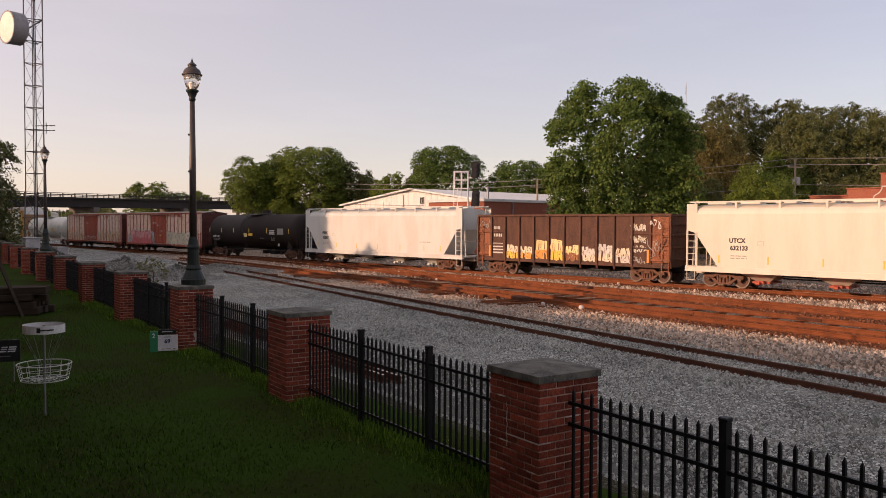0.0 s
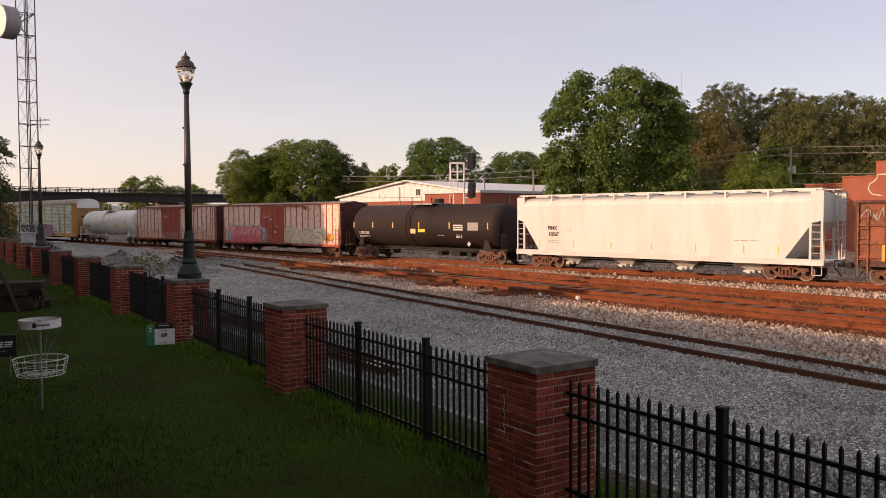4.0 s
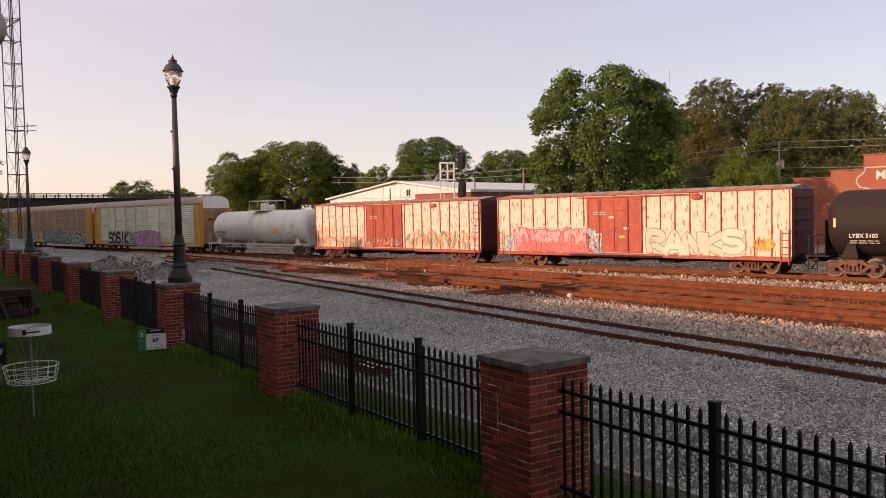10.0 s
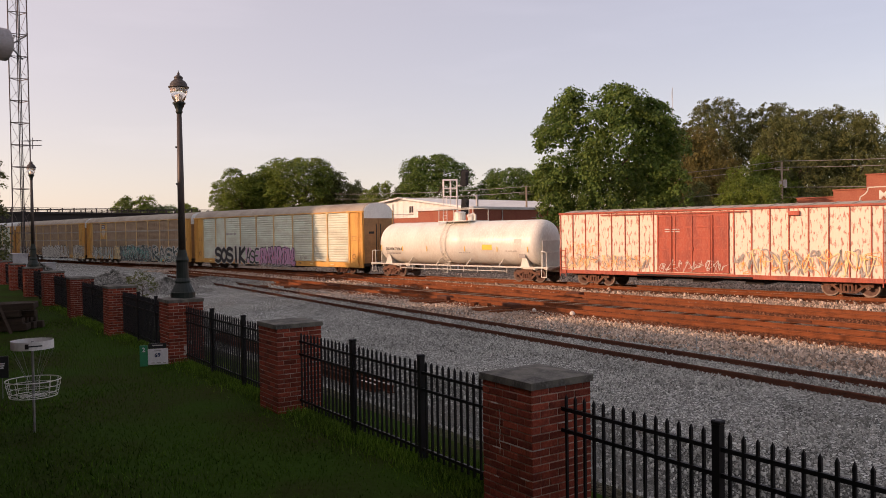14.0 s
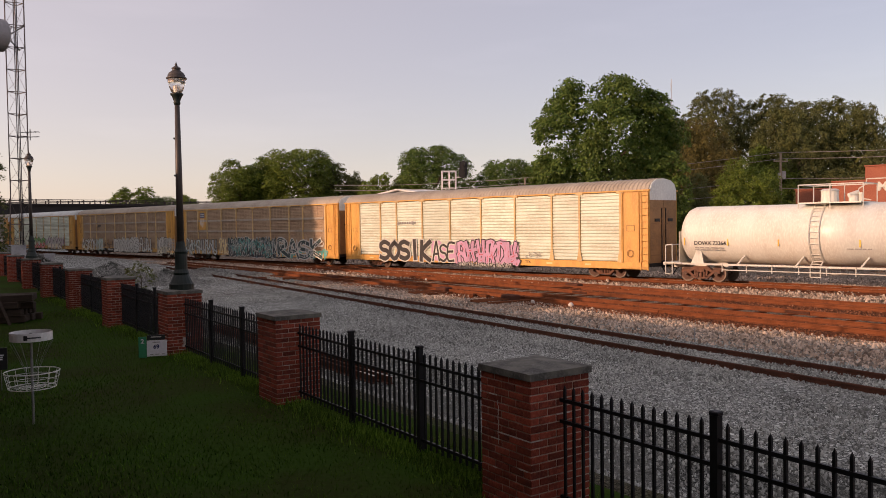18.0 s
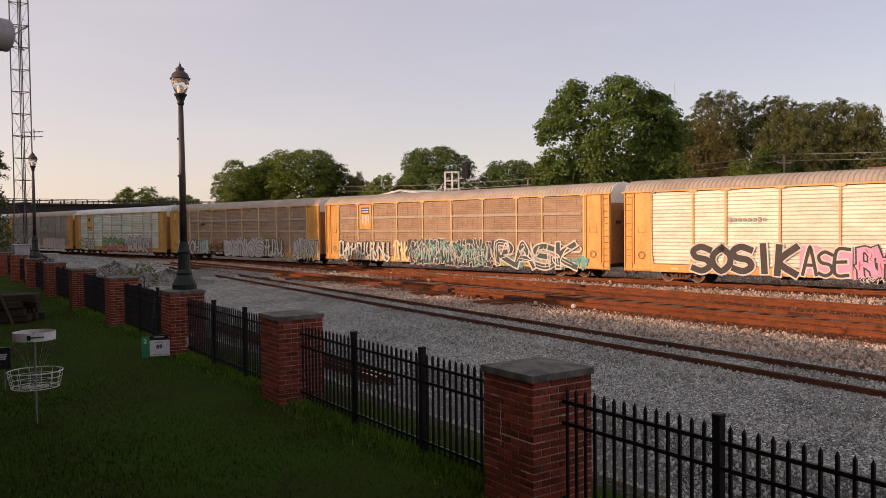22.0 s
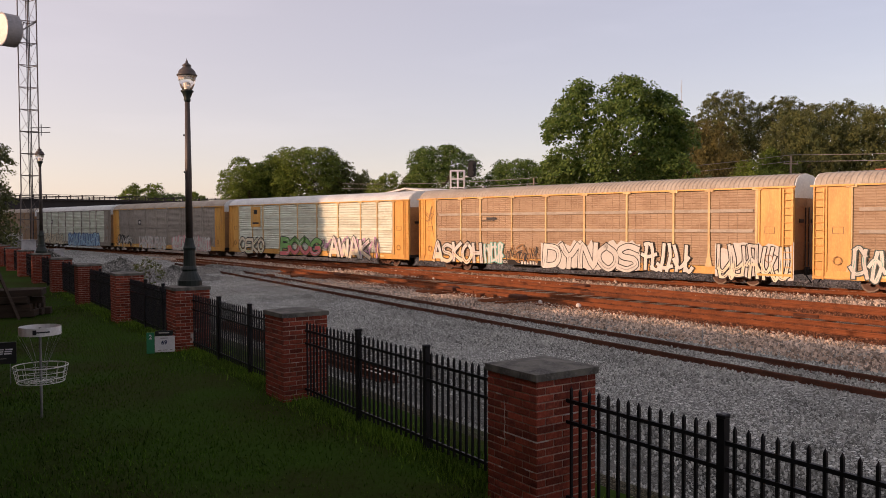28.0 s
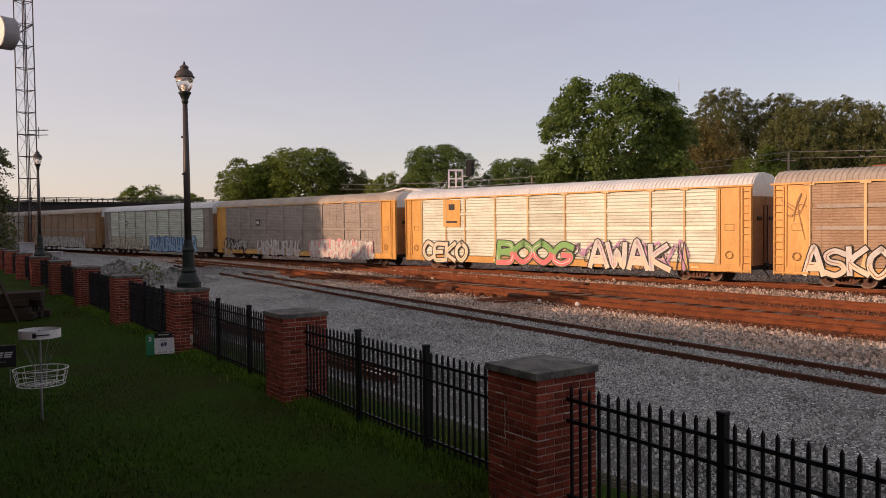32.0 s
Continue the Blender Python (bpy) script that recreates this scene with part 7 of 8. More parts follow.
def shield(r, x, z, y):
    bm = bmesh.new()
    box(bm, (x, y, z), (1.5, 0.012, 1.9))
    pl = part("logo_panel", bm, M["yellow"], r, "yellow panel with a shield shape")
    bm = bmesh.new()
    box(bm, (x, y - 0.01, z + 0.52), (0.95, 0.004, 0.5))
    part("shield_top", bm, M["ink_navy"], pl)
    bm = bmesh.new()
    for k in (-1, 1):
        box(bm, (x, y - 0.016, z + 0.52 + 0.1 * k), (0.8, 0.004, 0.1))
    for k in range(5):
        box(bm, (x - 0.36 + 0.18 * k, y - 0.01, z - 0.15 - 0.05 * (2 - abs(k - 2))), (0.08, 0.004, 0.7 + 0.1 * (2 - abs(k - 2))))
    part("shield_stripes", bm, M["ink_white"], pl)


def small_emblem(r, x, z, y):
    bm = bmesh.new()
    box(bm, (x, y, z), (0.7, 0.004, 0.55))
    e = part("emblem_panel", bm, M["ink_black"], r)
    bm = bmesh.new()
    box(bm, (x, y - 0.006, z), (0.45, 0.004, 0.3))
    part("emblem_bar", bm, M["ink_white"], e)


# ---- covered hoppers ----
def covered_hopper(left, right, paint, label, mark, number, gate, ink):
    root, ln = car("covered_hopper", left, right, label, "railcar", truck_in=2.0)
    P = M[paint]
    # rounded body between sloping end sheets
    prof = [(-SIDE, 1.12), (-SIDE, 3.95), (-1.47, 4.12), (-1.36, 4.26), (-1.1, 4.38), (-0.5, 4.46), (0, 4.48), (0.5, 4.46), (1.1, 4.38), (1.36, 4.26), (1.47, 4.12), (SIDE, 3.95), (SIDE, 1.12)]
    bm = bmesh.new()
    x0, x1 = 0.55, ln - 0.55
    secs = []
    for x, cut in ((x0 + 0.0, 2.95), (x0 + 1.35, 1.12), (x1 - 1.35, 1.12), (x1, 2.95)):
        secs.append([bm.verts.new((x, y, max(z, cut))) for y, z in prof])
    k = len(prof)
    for a, b in zip(secs, secs[1:]):
        for i in range(k):
            j = (i + 1) % k
            bm.faces.new((a[i], a[j], b[j], b[i]))
    bm.faces.new(list(reversed(secs[0])))
    bm.faces.new(secs[-1])
    bmesh.ops.recalc_face_normals(bm, faces=bm.faces)
    part("body", bm, P, root, "smooth painted steel body")
    for s in (-1, 1):
        bm = bmesh.new()
        extrude_yz(bm, [(s * (SIDE + 0.02), 0.86), (s * (SIDE + 0.02), 1.14), (s * (SIDE - 0.1), 1.16), (s * (SIDE - 0.1), 0.86)], 0.0, ln)
        box(bm, (ln / 2, s * (SIDE + 0.025), 0.87), (ln, 0.05, 0.05))
        part("side_sill", bm, P, root)
        # end corner sheets with the triangular opening
        for a, d in ((0.05, 1), (ln - 0.05, -1)):
            bm = bmesh.new()
            extrude_xz(bm, [(a, 4.5), (a + d * 0.62, 4.5), (a + d * 0.62, 2.9), (a + d * 0.1, 3.05), (a, 3.05)], s * (SIDE - 0.02) - 0.012, s * (SIDE - 0.02) + 0.012)
            extrude_xz(bm, [(a, 3.05), (a + d * 0.1, 3.05), (a + d * 0.1, 1.1), (a, 1.1)], s * (SIDE - 0.02) - 0.03, s * (SIDE - 0.02) + 0.03)
            extrude_xz(bm, [(a + d * 0.58, 3.0), (a + d * 0.66, 3.0), (a + d * 0.66, 1.1), (a + d * 0.58, 1.1)], s * (SIDE - 0.02) - 0.03, s * (SIDE - 0.02) + 0.03)
            part("end_corner", bm, P, root)
            ladder(root, min(a + d * 0.08, a + d * 0.56), max(a + d * 0.08, a + d * 0.56), 0.95, 3.0, s * (SIDE + 0.02), 6, P)
            bm = bmesh.new()
            tube(bm, (a + d * 0.05, s * SIDE, 0.9), (a + d * 0.05, s * SIDE, 0.38), 0.018, n=6)
            tube(bm, (a + d * 0.5, s * SIDE, 0.9), (a + d * 0.5, s * SIDE, 0.38), 0.018, n=6)
            tube(bm, (a + d * 0.05, s * SIDE, 0.38), (a + d * 0.5, s * SIDE, 0.38), 0.018, n=6)
            part("step", bm, P, root)
    # end walls, end platform
    for a, d in ((0.06, 1), (ln - 0.06, -1)):
        bm = bmesh.new()
        extrude_yz(bm, [(-SIDE + 0.05, 2.95), (SIDE - 0.05, 2.95), (SIDE - 0.05, 4.1), (1.1, 4.4), (0, 4.48), (-1.1, 4.4), (-SIDE + 0.05, 4.1)], a + d * 0.42, a + d * 0.48)
        part("end_sheet", bm, P, root)
        bm = bmesh.new()
        box(bm, (a + d * 0.55, 0, 1.0), (1.2, 2.9, 0.1))
        box(bm, (a + d * 0.95, 0, 0.85), (2.3, 0.5, 0.36))
        part("end_platform", bm, P, root)
        end_ladder(root, a, -d, 0.85, 1.3, 0.9, 4.3, 9, P)
        bm = bmesh.new()
        for y in (-1.0, 1.0):
            tube(bm, (a + d * 0.1, y, 1.0), (a + d * 0.3, y, 4.2), 0.05, n=6)
        tube(bm, (a + d * 0.1, -1.3, 2.1), (a + d * 0.1, 1.3, 2.1), 0.03, n=6)
        part("end_brace", bm, P, root)
    # roof walk, its brackets, hatches
    bm = bmesh.new()
    for s in (-1, 1):
        box(bm, (ln / 2, s * 1.12, 4.60), (ln - 0.3, 0.5, 0.035))
        box(bm, (ln / 2, s * 1.38, 4.60), (ln - 0.3, 0.03, 0.08))
    part("roof_walk", bm, P, root)
    nb = 9
    for i in range(nb):
        x = 0.5 + i * (ln - 1.0) / (nb - 1)
        bm = bmesh.new()
        for s in (-1, 1):
            extrude_xz(bm, [(x - 0.05, 4.15), (x + 0.05, 4.15), (x + 0.05, 4.58), (x - 0.05, 4.58)], s * 1.40 - 0.02, s * 1.40 + 0.02)
            box(bm, (x, s * 1.2, 4.53), (0.06, 0.45, 0.06))
        part("walk_bracket", bm, P, root)
    for i in range(10):
        x = 1.2 + i * (ln - 2.4) / 9
        bm = bmesh.new()
        box(bm, (x, 0, 4.56), (1.1, 0.7, 0.16), bevel=0.03)
        part("hatch_cover", bm, P, root)
    # outlet hoppers and gates
    nh = 4
    for i in range(nh):
        x = 3.9 + i * (ln - 7.8) / (nh - 1)
        bm = bmesh.new()
        a = [bm.verts.new((x + sx * 1.3, sy * 1.3, 1.0)) for sx, sy in ((-1, -1), (1, -1), (1, 1), (-1, 1))]
        b = [bm.verts.new((x + sx * 0.38, sy * 0.5, 0.42)) for sx, sy in ((-1, -1), (1, -1), (1, 1), (-1, 1))]
        for k in range(4):
            bm.faces.new((b[k], b[(k + 1) % 4], a[(k + 1) % 4], a[k]))
        bm.faces.new(list(reversed(b)))
        bm.faces.new(a)
        hp = part("outlet_hopper", bm, P, root)
        bm = bmesh.new()
        box(bm, (x, 0, 0.36), (0.95, 1.5, 0.1), bevel=0.01)
        box(bm, (x, -0.85, 0.38), (0.5, 0.3, 0.16), bevel=0.02)
        tube(bm, (x - 0.1, -1.1, 0.34), (x + 0.1, -1.1, 0.34), 0.09, n=10)
        part("outlet_gate", bm, M[gate], hp)
    bm = bmesh.new()
    box(bm, (ln / 2, 0, 0.82), (ln - 3, 0.4, 0.3))
    tube(bm, (5, -0.6, 0.62), (ln - 5, -0.6, 0.62), 0.04, n=6)
    part("underframe", bm, M["under"], root)
    y = -(SIDE + 0.006)
    lettering(mark, root, 2.95, y, 2.54, 0.24, M[ink], fat=0.014)
    lettering(number, root, 3.05, y, 2.15, 0.24, M[ink], fat=0.014)
    small_print(root, 2.6, y, 1.75, 0.9, 2, "ink_grey")
    small_print(root, ln - 4.5, y, 2.0, 1.3, 1, "ink_grey")
    bm = bmesh.new()
    for dx, dz, sx, sz in ((0, 0.11, 0.3, 0.015), (0, -0.11, 0.3, 0.015), (-0.15, 0, 0.015, 0.23), (0.15, 0, 0.015, 0.23)):
        box(bm, (4.2 + dx, y, 2.42 + dz), (sx, 0.004, sz))
    part("stencil_box", bm, M["ink_grey"], root)
    stripes(root, [1.95] + [4.6 + 2.7 * k for k in range(5)] + [ln - 2.2], 1.55, 0.4, y, "ink_yellow", 0.07)


# ---- gondola ----
def gondola(left, right):
    root, ln = car("gondola", left, right, "rusty dark brown high-sided gondola car with graffiti", "railcar", truck_in=1.75)
    top, bot = 3.95, 1.0
    G = M["gon"]
    for s in (-1, 1):
        bm = bmesh.new()
        box(bm, (ln / 2, s * 1.38, (top + bot) / 2), (ln - 0.2, 0.05, top - bot))
        part("side_sheet", bm, G, root)
        bm = bmesh.new()
        box(bm, (ln / 2, s * 1.42, top - 0.02), (ln, 0.16, 0.13), bevel=0.015)
        part("top_chord", bm, G, root)
        bm = bmesh.new()
        box(bm, (ln / 2, s * 1.40, bot - 0.02), (ln, 0.12, 0.16), bevel=0.01)
        part("side_sill", bm, G, root)
        n = 12
        for k in range(n + 1):
            x = 0.1 + k * (ln - 0.2) / n if 0 < k < n else (0.08 if k == 0 else ln - 0.08)
            low = 0.7 if 1 < k < n - 1 else 1.0
            bm = bmesh.new()
            extrude_yz(bm, [(s * 1.40, low), (s * (SIDE - 0.02), low + 0.25), (s * SIDE, 1.3), (s * SIDE, top - 0.12), (s * 1.40, top - 0.05)], x - 0.07, x + 0.07)
            bmesh.ops.recalc_face_normals(bm, faces=bm.faces)
            part("side_post", bm, G, root)
        for x0, x1 in ((0.1, 1.3), (ln - 1.3, ln - 0.1)):
            for z in (1.35, 2.0, 2.85):
                bm = bmesh.new()
                box(bm, ((x0 + x1) / 2, s * 1.47, z), (x1 - x0, 0.06, 0.12), bevel=0.01)
                part("corner_belt", bm, M["gon_rust"], root)
            bm = bmesh.new()
            box(bm, ((x0 + x1) / 2, s * 1.412, 2.5), (x1 - x0 - 0.04, 0.014, 2.6))
            part("corner_sheet", bm, M["gon_rust"], root, "rusty patched corner sheet")
        ladder(root, 0.12, 0.55, 0.5, 3.4, s * (SIDE + 0.02), 6, M["gon_rust"])
        ladder(root, ln - 0.55, ln - 0.12, 0.5, 3.4, s * (SIDE + 0.02), 6, M["gon_rust"])
    for x, s in ((0.1, -1), (ln - 0.1, 1)):
        bm = bmesh.new()
        box(bm, (x, 0, (top + bot) / 2), (0.06, 2.76, top - bot))
        for z in (1.4, 2.1, 2.8, 3.4):
            box(bm, (x + s * 0.07, 0, z), (0.1, 2.74, 0.14), bevel=0.01)
        box(bm, (x + s * 0.03, 0, top - 0.05), (0.16, 2.9, 0.13), bevel=0.01)
        part("end_wall", bm, G, root)
    bm = bmesh.new()
    box(bm, (ln / 2, 0, 0.97), (ln - 0.2, 2.74, 0.08))
    box(bm, (ln / 2, 0, 0.78), (ln, 0.4, 0.34))
    for x in (4.5, 7.5, 10):
        box(bm, (x, 0.2, 0.7), (0.6, 1.4, 0.4))
    tube(bm, (4, -0.7, 0.55), (10, -0.7, 0.55), 0.03, n=6)
    part("floor", bm, M["under"], root)
    y = -1.41
    n = 12
    for k in range(2, 11):
        xa, xb = 0.1 + k * (ln - 0.2) / n + 0.11, 0.1 + (k + 1) * (ln - 0.2) / n - 0.11
        if k >= 10:
            break
        c, lo = (("ink_pale", "ink_yellow"), ("ink_pale", "ink_orange"), ("ink_cream", "ink_orange"), ("ink_cream", "ink_yellow"), ("ink_cream", "gon_rust"), ("ink_white", "ink_pale"),
                 ("ink_white", "ink_pale"), ("ink_pale", "ink_white"), ("gon_rust", "ink_cream"))[k - 2]
        piece(root, xa, xb, 1.12, (2.05, 1.95, 2.45, 2.5, 2.1, 2.0, 2.2, 2.1, 2.1)[k - 2], y, c, "gon", 60 + k, 0.8, 0.3, None, "gon_rust", lo, 0.03)
    for zz, sd in ((3.0, 75), (2.3, 76), (1.75, 79)):
        scrawl(root, 12.25, 13.25, zz, zz + 0.42, y - 0.01, ("ink_white", "ink_pale"), sd, thin=0.9)
    scrawl(root, 12.2, 13.2, 1.1, 1.5, y - 0.01, ("ink_grey",), 74, thin=1.1)
    scrawl(root, 13.6, 14.4, 3.1, 3.7, y - 0.12, ("ink_white",), 77, thin=0.7)
    scrawl(root, 13.6, 14.4, 1.4, 2.6, y - 0.12, ("gon_rust", "ink_grey"), 73, thin=0.4)
    for k in (1, 10):          # belts across the second and last bays
        for zz in (2.0, 2.85):
            bm = bmesh.new()
            box(bm, (0.1 + (k + 0.5) * (ln - 0.2) / n, -1.445, zz), ((ln - 0.2) / n - 0.14, 0.05, 0.1), bevel=0.008)
            part("belt", bm, G, root)
    scrawl(root, 0.2, 1.2, 3.0, 3.75, y - 0.02, ("ink_grey", "gon"), 78, thin=0.6)
    for z, w in ((3.12, 0.55), (2.62, 0.75)):
        bm = bmesh.new()
        for k in range(5):
            box(bm, (1.55 + k * w / 5, y, z), (w / 5 * 0.62, 0.004, 0.2))
        part("number_bars", bm, M["ink_white"], root)
    bm = bmesh.new()
    for z in (2.05, 1.85, 1.65, 1.45):
        box(bm, (1.85, y, z), (0.95, 0.004, 0.09))
    part("small_print", bm, M["ink_white"], root)
    stripes(root, [1.22, ln - 1.45], 1.55, 0.75, -(SIDE + 0.004), "ink_orange", 0.13)


# ---- boxcars ----
def boxcar(left, right, paint, label, d0, d1, which):
    root, ln = car("boxcar", left, right, label, "railcar", truck_in=2.2)
    top, bot = 4.35, 0.92
    P = M[paint]
    rng = random.Random(which)
    for s in (-1, 1):
        bm = bmesh.new()
        box(bm, (ln / 2, s * 1.44, (top + bot) / 2), (ln, 0.05, top - bot))
        part("side_sheet", bm, P, root, "faded painted side sheet")
        for a, b in ((0.1, d0 - 0.25), (d1 + 0.25, ln - 0.1)):
            n = round((b - a) / 0.92)
            for k in range(n + 1):
                x = a + k * (b - a) / n
                bm = bmesh.new()
                extrude_yz(bm, [(s * 1.46, bot), (s * SIDE, bot + 0.1), (s * SIDE, top - 0.1), (s * 1.46, top)], x - 0.026, x + 0.026)
                bmesh.ops.recalc_face_normals(bm, faces=bm.faces)
                part("side_post", bm, M["box_red"], root)
        bm = bmesh.new()
        box(bm, (ln / 2, s * 1.47, bot - 0.08), (ln, 0.1, 0.22), bevel=0.01)
        part("side_sill", bm, M["box_red"], root)
        bm = bmesh.new()
        box(bm, (ln / 2, s * 1.48, top + 0.03), (ln + 0.05, 0.12, 0.12), bevel=0.015)
        box(bm, ((d0 + d1) / 2 + 1.4 * (-1 if which == 1 else 1) * -1, s * 1.56, top - 0.12), ((d1 - d0) * 2.1, 0.06, 0.07))
        part("top_rail", bm, M["box_red"], root)
        # plug door in framed panels
        bm = bmesh.new()
        box(bm, ((d0 + d1) / 2, s * 1.50, (top + bot) / 2 - 0.05), (d1 - d0, 0.06, top - bot - 0.25), bevel=0.008)
        dr = part("door", bm, M["box_red"], root, "red steel plug door")
        bm = bmesh.new()
        for k in range(5):
            x = d0 + 0.06 + k * (d1 - d0 - 0.12) / 4
            box(bm, (x, s * 1.545, 2.58), (0.09, 0.05, top - bot - 0.3))
        for k in range(6):
            z = bot + 0.12 + k * (top - bot - 0.4) / 5
            box(bm, ((d0 + d1) / 2, s * 1.54, z), (d1 - d0, 0.04, 0.07))
        part("door_frame", bm, M["box_red"], dr)
        bm = bmesh.new()
        for x in (d0 + 0.9, d1 - 0.9):
            tube(bm, (x, s * 1.6, 1.0), (x, s * 1.6, 4.1), 0.025, n=6)
        tube(bm, ((d0 + d1) / 2, s * 1.57, 2.3), ((d0 + d1) / 2, s * 1.62, 2.3), 0.12, n=12)
        part("lock_rod", bm, M["box_red"], dr)
        bm = bmesh.new()
        box(bm, ((d0 + d1) / 2, s * 1.54, bot - 0.12), (d1 - d0 + 2.5, 0.12, 0.08))
        part("door_track", bm, M["under"], root)
        ladder(root, 0.1, 0.52, 0.55, 2.3, s * 1.57, 5, M["box_red"])
        ladder(root, ln - 0.52, ln - 0.1, 0.55, 4.2 if which == 2 else 2.3, s * 1.57, 8 if which == 2 else 5, M["box_red"])
        bm = bmesh.new()
        box(bm, (ln * (0.74 if which == 1 else 0.76), s * 1.56, top - 0.28), (0.55, 0.12, 0.22), bevel=0.02)
        part("door_stop", bm, M["box_red"], root)
    for x, s in ((0.03, -1), (ln - 0.03, 1)):
        bm = bmesh.new()
        extrude_yz(bm, [(-1.46, bot), (1.46, bot), (1.46, top), (0, top + 0.24), (-1.46, top)], x - 0.03, x + 0.03)
        ew = part("end_wall", bm, M["box_end"], root, "dark red corrugated end wall")
        for k in range(6):
            z = bot + 0.3 + k * 0.56
            bm = bmesh.new()
            extrude_yz(bm, [(-1.3, z - 0.12), (1.3, z - 0.12), (1.34, z), (1.3, z + 0.12), (-1.3, z + 0.12), (-1.34, z)], x + s * 0.03, x + s * 0.09)
            part("end_rib", bm, M["box_end"], ew)
        end_ladder(root, x, s, -1.36, -0.95, 0.8, 4.2, 10, M["box_end"])
    bm = bmesh.new()
    extrude_yz(bm, [(-1.5, top + 0.05), (0, top + 0.25), (1.5, top + 0.05), (1.5, top), (-1.5, top)], 0, ln)
    rf = part("roof", bm, M["roof_tan"], root, "ribbed dusty steel roof")
    n = 19
    for k in range(1, n):
        bm = bmesh.new()
        extrude_yz(bm, [(-1.52, top + 0.07), (0, top + 0.28), (1.52, top + 0.07), (1.52, top), (-1.52, top)], k * ln / n - 0.03, k * ln / n + 0.03)
        part("roof_rib", bm, M["roof_tan"], rf)
    bm = bmesh.new()
    box(bm, (ln / 2, 0, 0.86), (ln - 0.2, 2.8, 0.16))
    box(bm, (ln / 2, 0, 0.68), (ln, 0.5, 0.3))
    for x in (5.5, 9.0, 12.0):
        box(bm, (x, 0.1, 0.6), (1.0, 1.6, 0.36))
    part("underframe", bm, M["under"], root)
    y = -(SIDE + 0.006)
    if which == 1:
        scrawl(root, 0.5, 1.9, 0.95, 2.0, y, ("ink_sky", "ink_white", "ink_grey"), 34, thin=1.2)
        piece(root, 1.5, 7.4, 0.95, 2.4, y, "ink_rose", "ink_red", 31, 0.62, 0.24, "ink_pink", "ink_red", "ink_pink", 0.04)
        bm = bmesh.new()
        ribbon(bm, smooth_line([(1.1, 2.1)] + [(1.6 + 0.7 * k, 2.48 + 0.07 * math.sin(2.3 * k)) for k in range(9)] + [(7.7, 2.0)]), 0.09, y - 0.012)
        part("white_outline", bm, M["ink_white"], root, "white sprayed outline over the letters")
        scrawl(root, 7.3, 8.1, 0.9, 2.3, y - 0.05, ("ink_sky", "ink_white", "ink_grey"), 35, thin=0.9)
        wild_letters("RANKS", root, 11.2, 16.8, 0.95, 2.35, y, "ink_pale", "ink_grey", "ink_pale", None, 32, 0.25, None, 0.045)
        scrawl(root, 17.2, 18.4, 1.2, 1.9, y, ("ink_orange", "ink_yellow"), 33)
        for x, z, c in ((8.9, 3.05, "ink_white"), (9.6, 1.9, "ink_yellow"), (9.9, 2.4, "ink_white")):
            bm = bmesh.new()
            box(bm, (x, -1.575, z), (0.36, 0.004, 0.14))
            part("sticker", bm, M[c], root)
    else:
        scrawl(root, 0.4, 6.4, 1.0, 1.9, y, ("ink_grey", "ink_cream", "ink_orange"), 41, thin=0.5)
        scrawl(root, 6.9, 10.9, 1.0, 1.7, -1.575, ("ink_white",), 42, thin=0.35)
        scrawl(root, 11.4, 18.2, 1.0, 2.3, y, ("ink_grey", "ink_cream", "ink_orange"), 43, thin=0.5)
        scrawl(root, 0.4, 3.0, 1.9, 2.7, y, ("ink_orange",), 44, thin=0.25)
    small_print(root, d0 + 0.5, -1.576, 3.35, 0.9, 2, "ink_white")


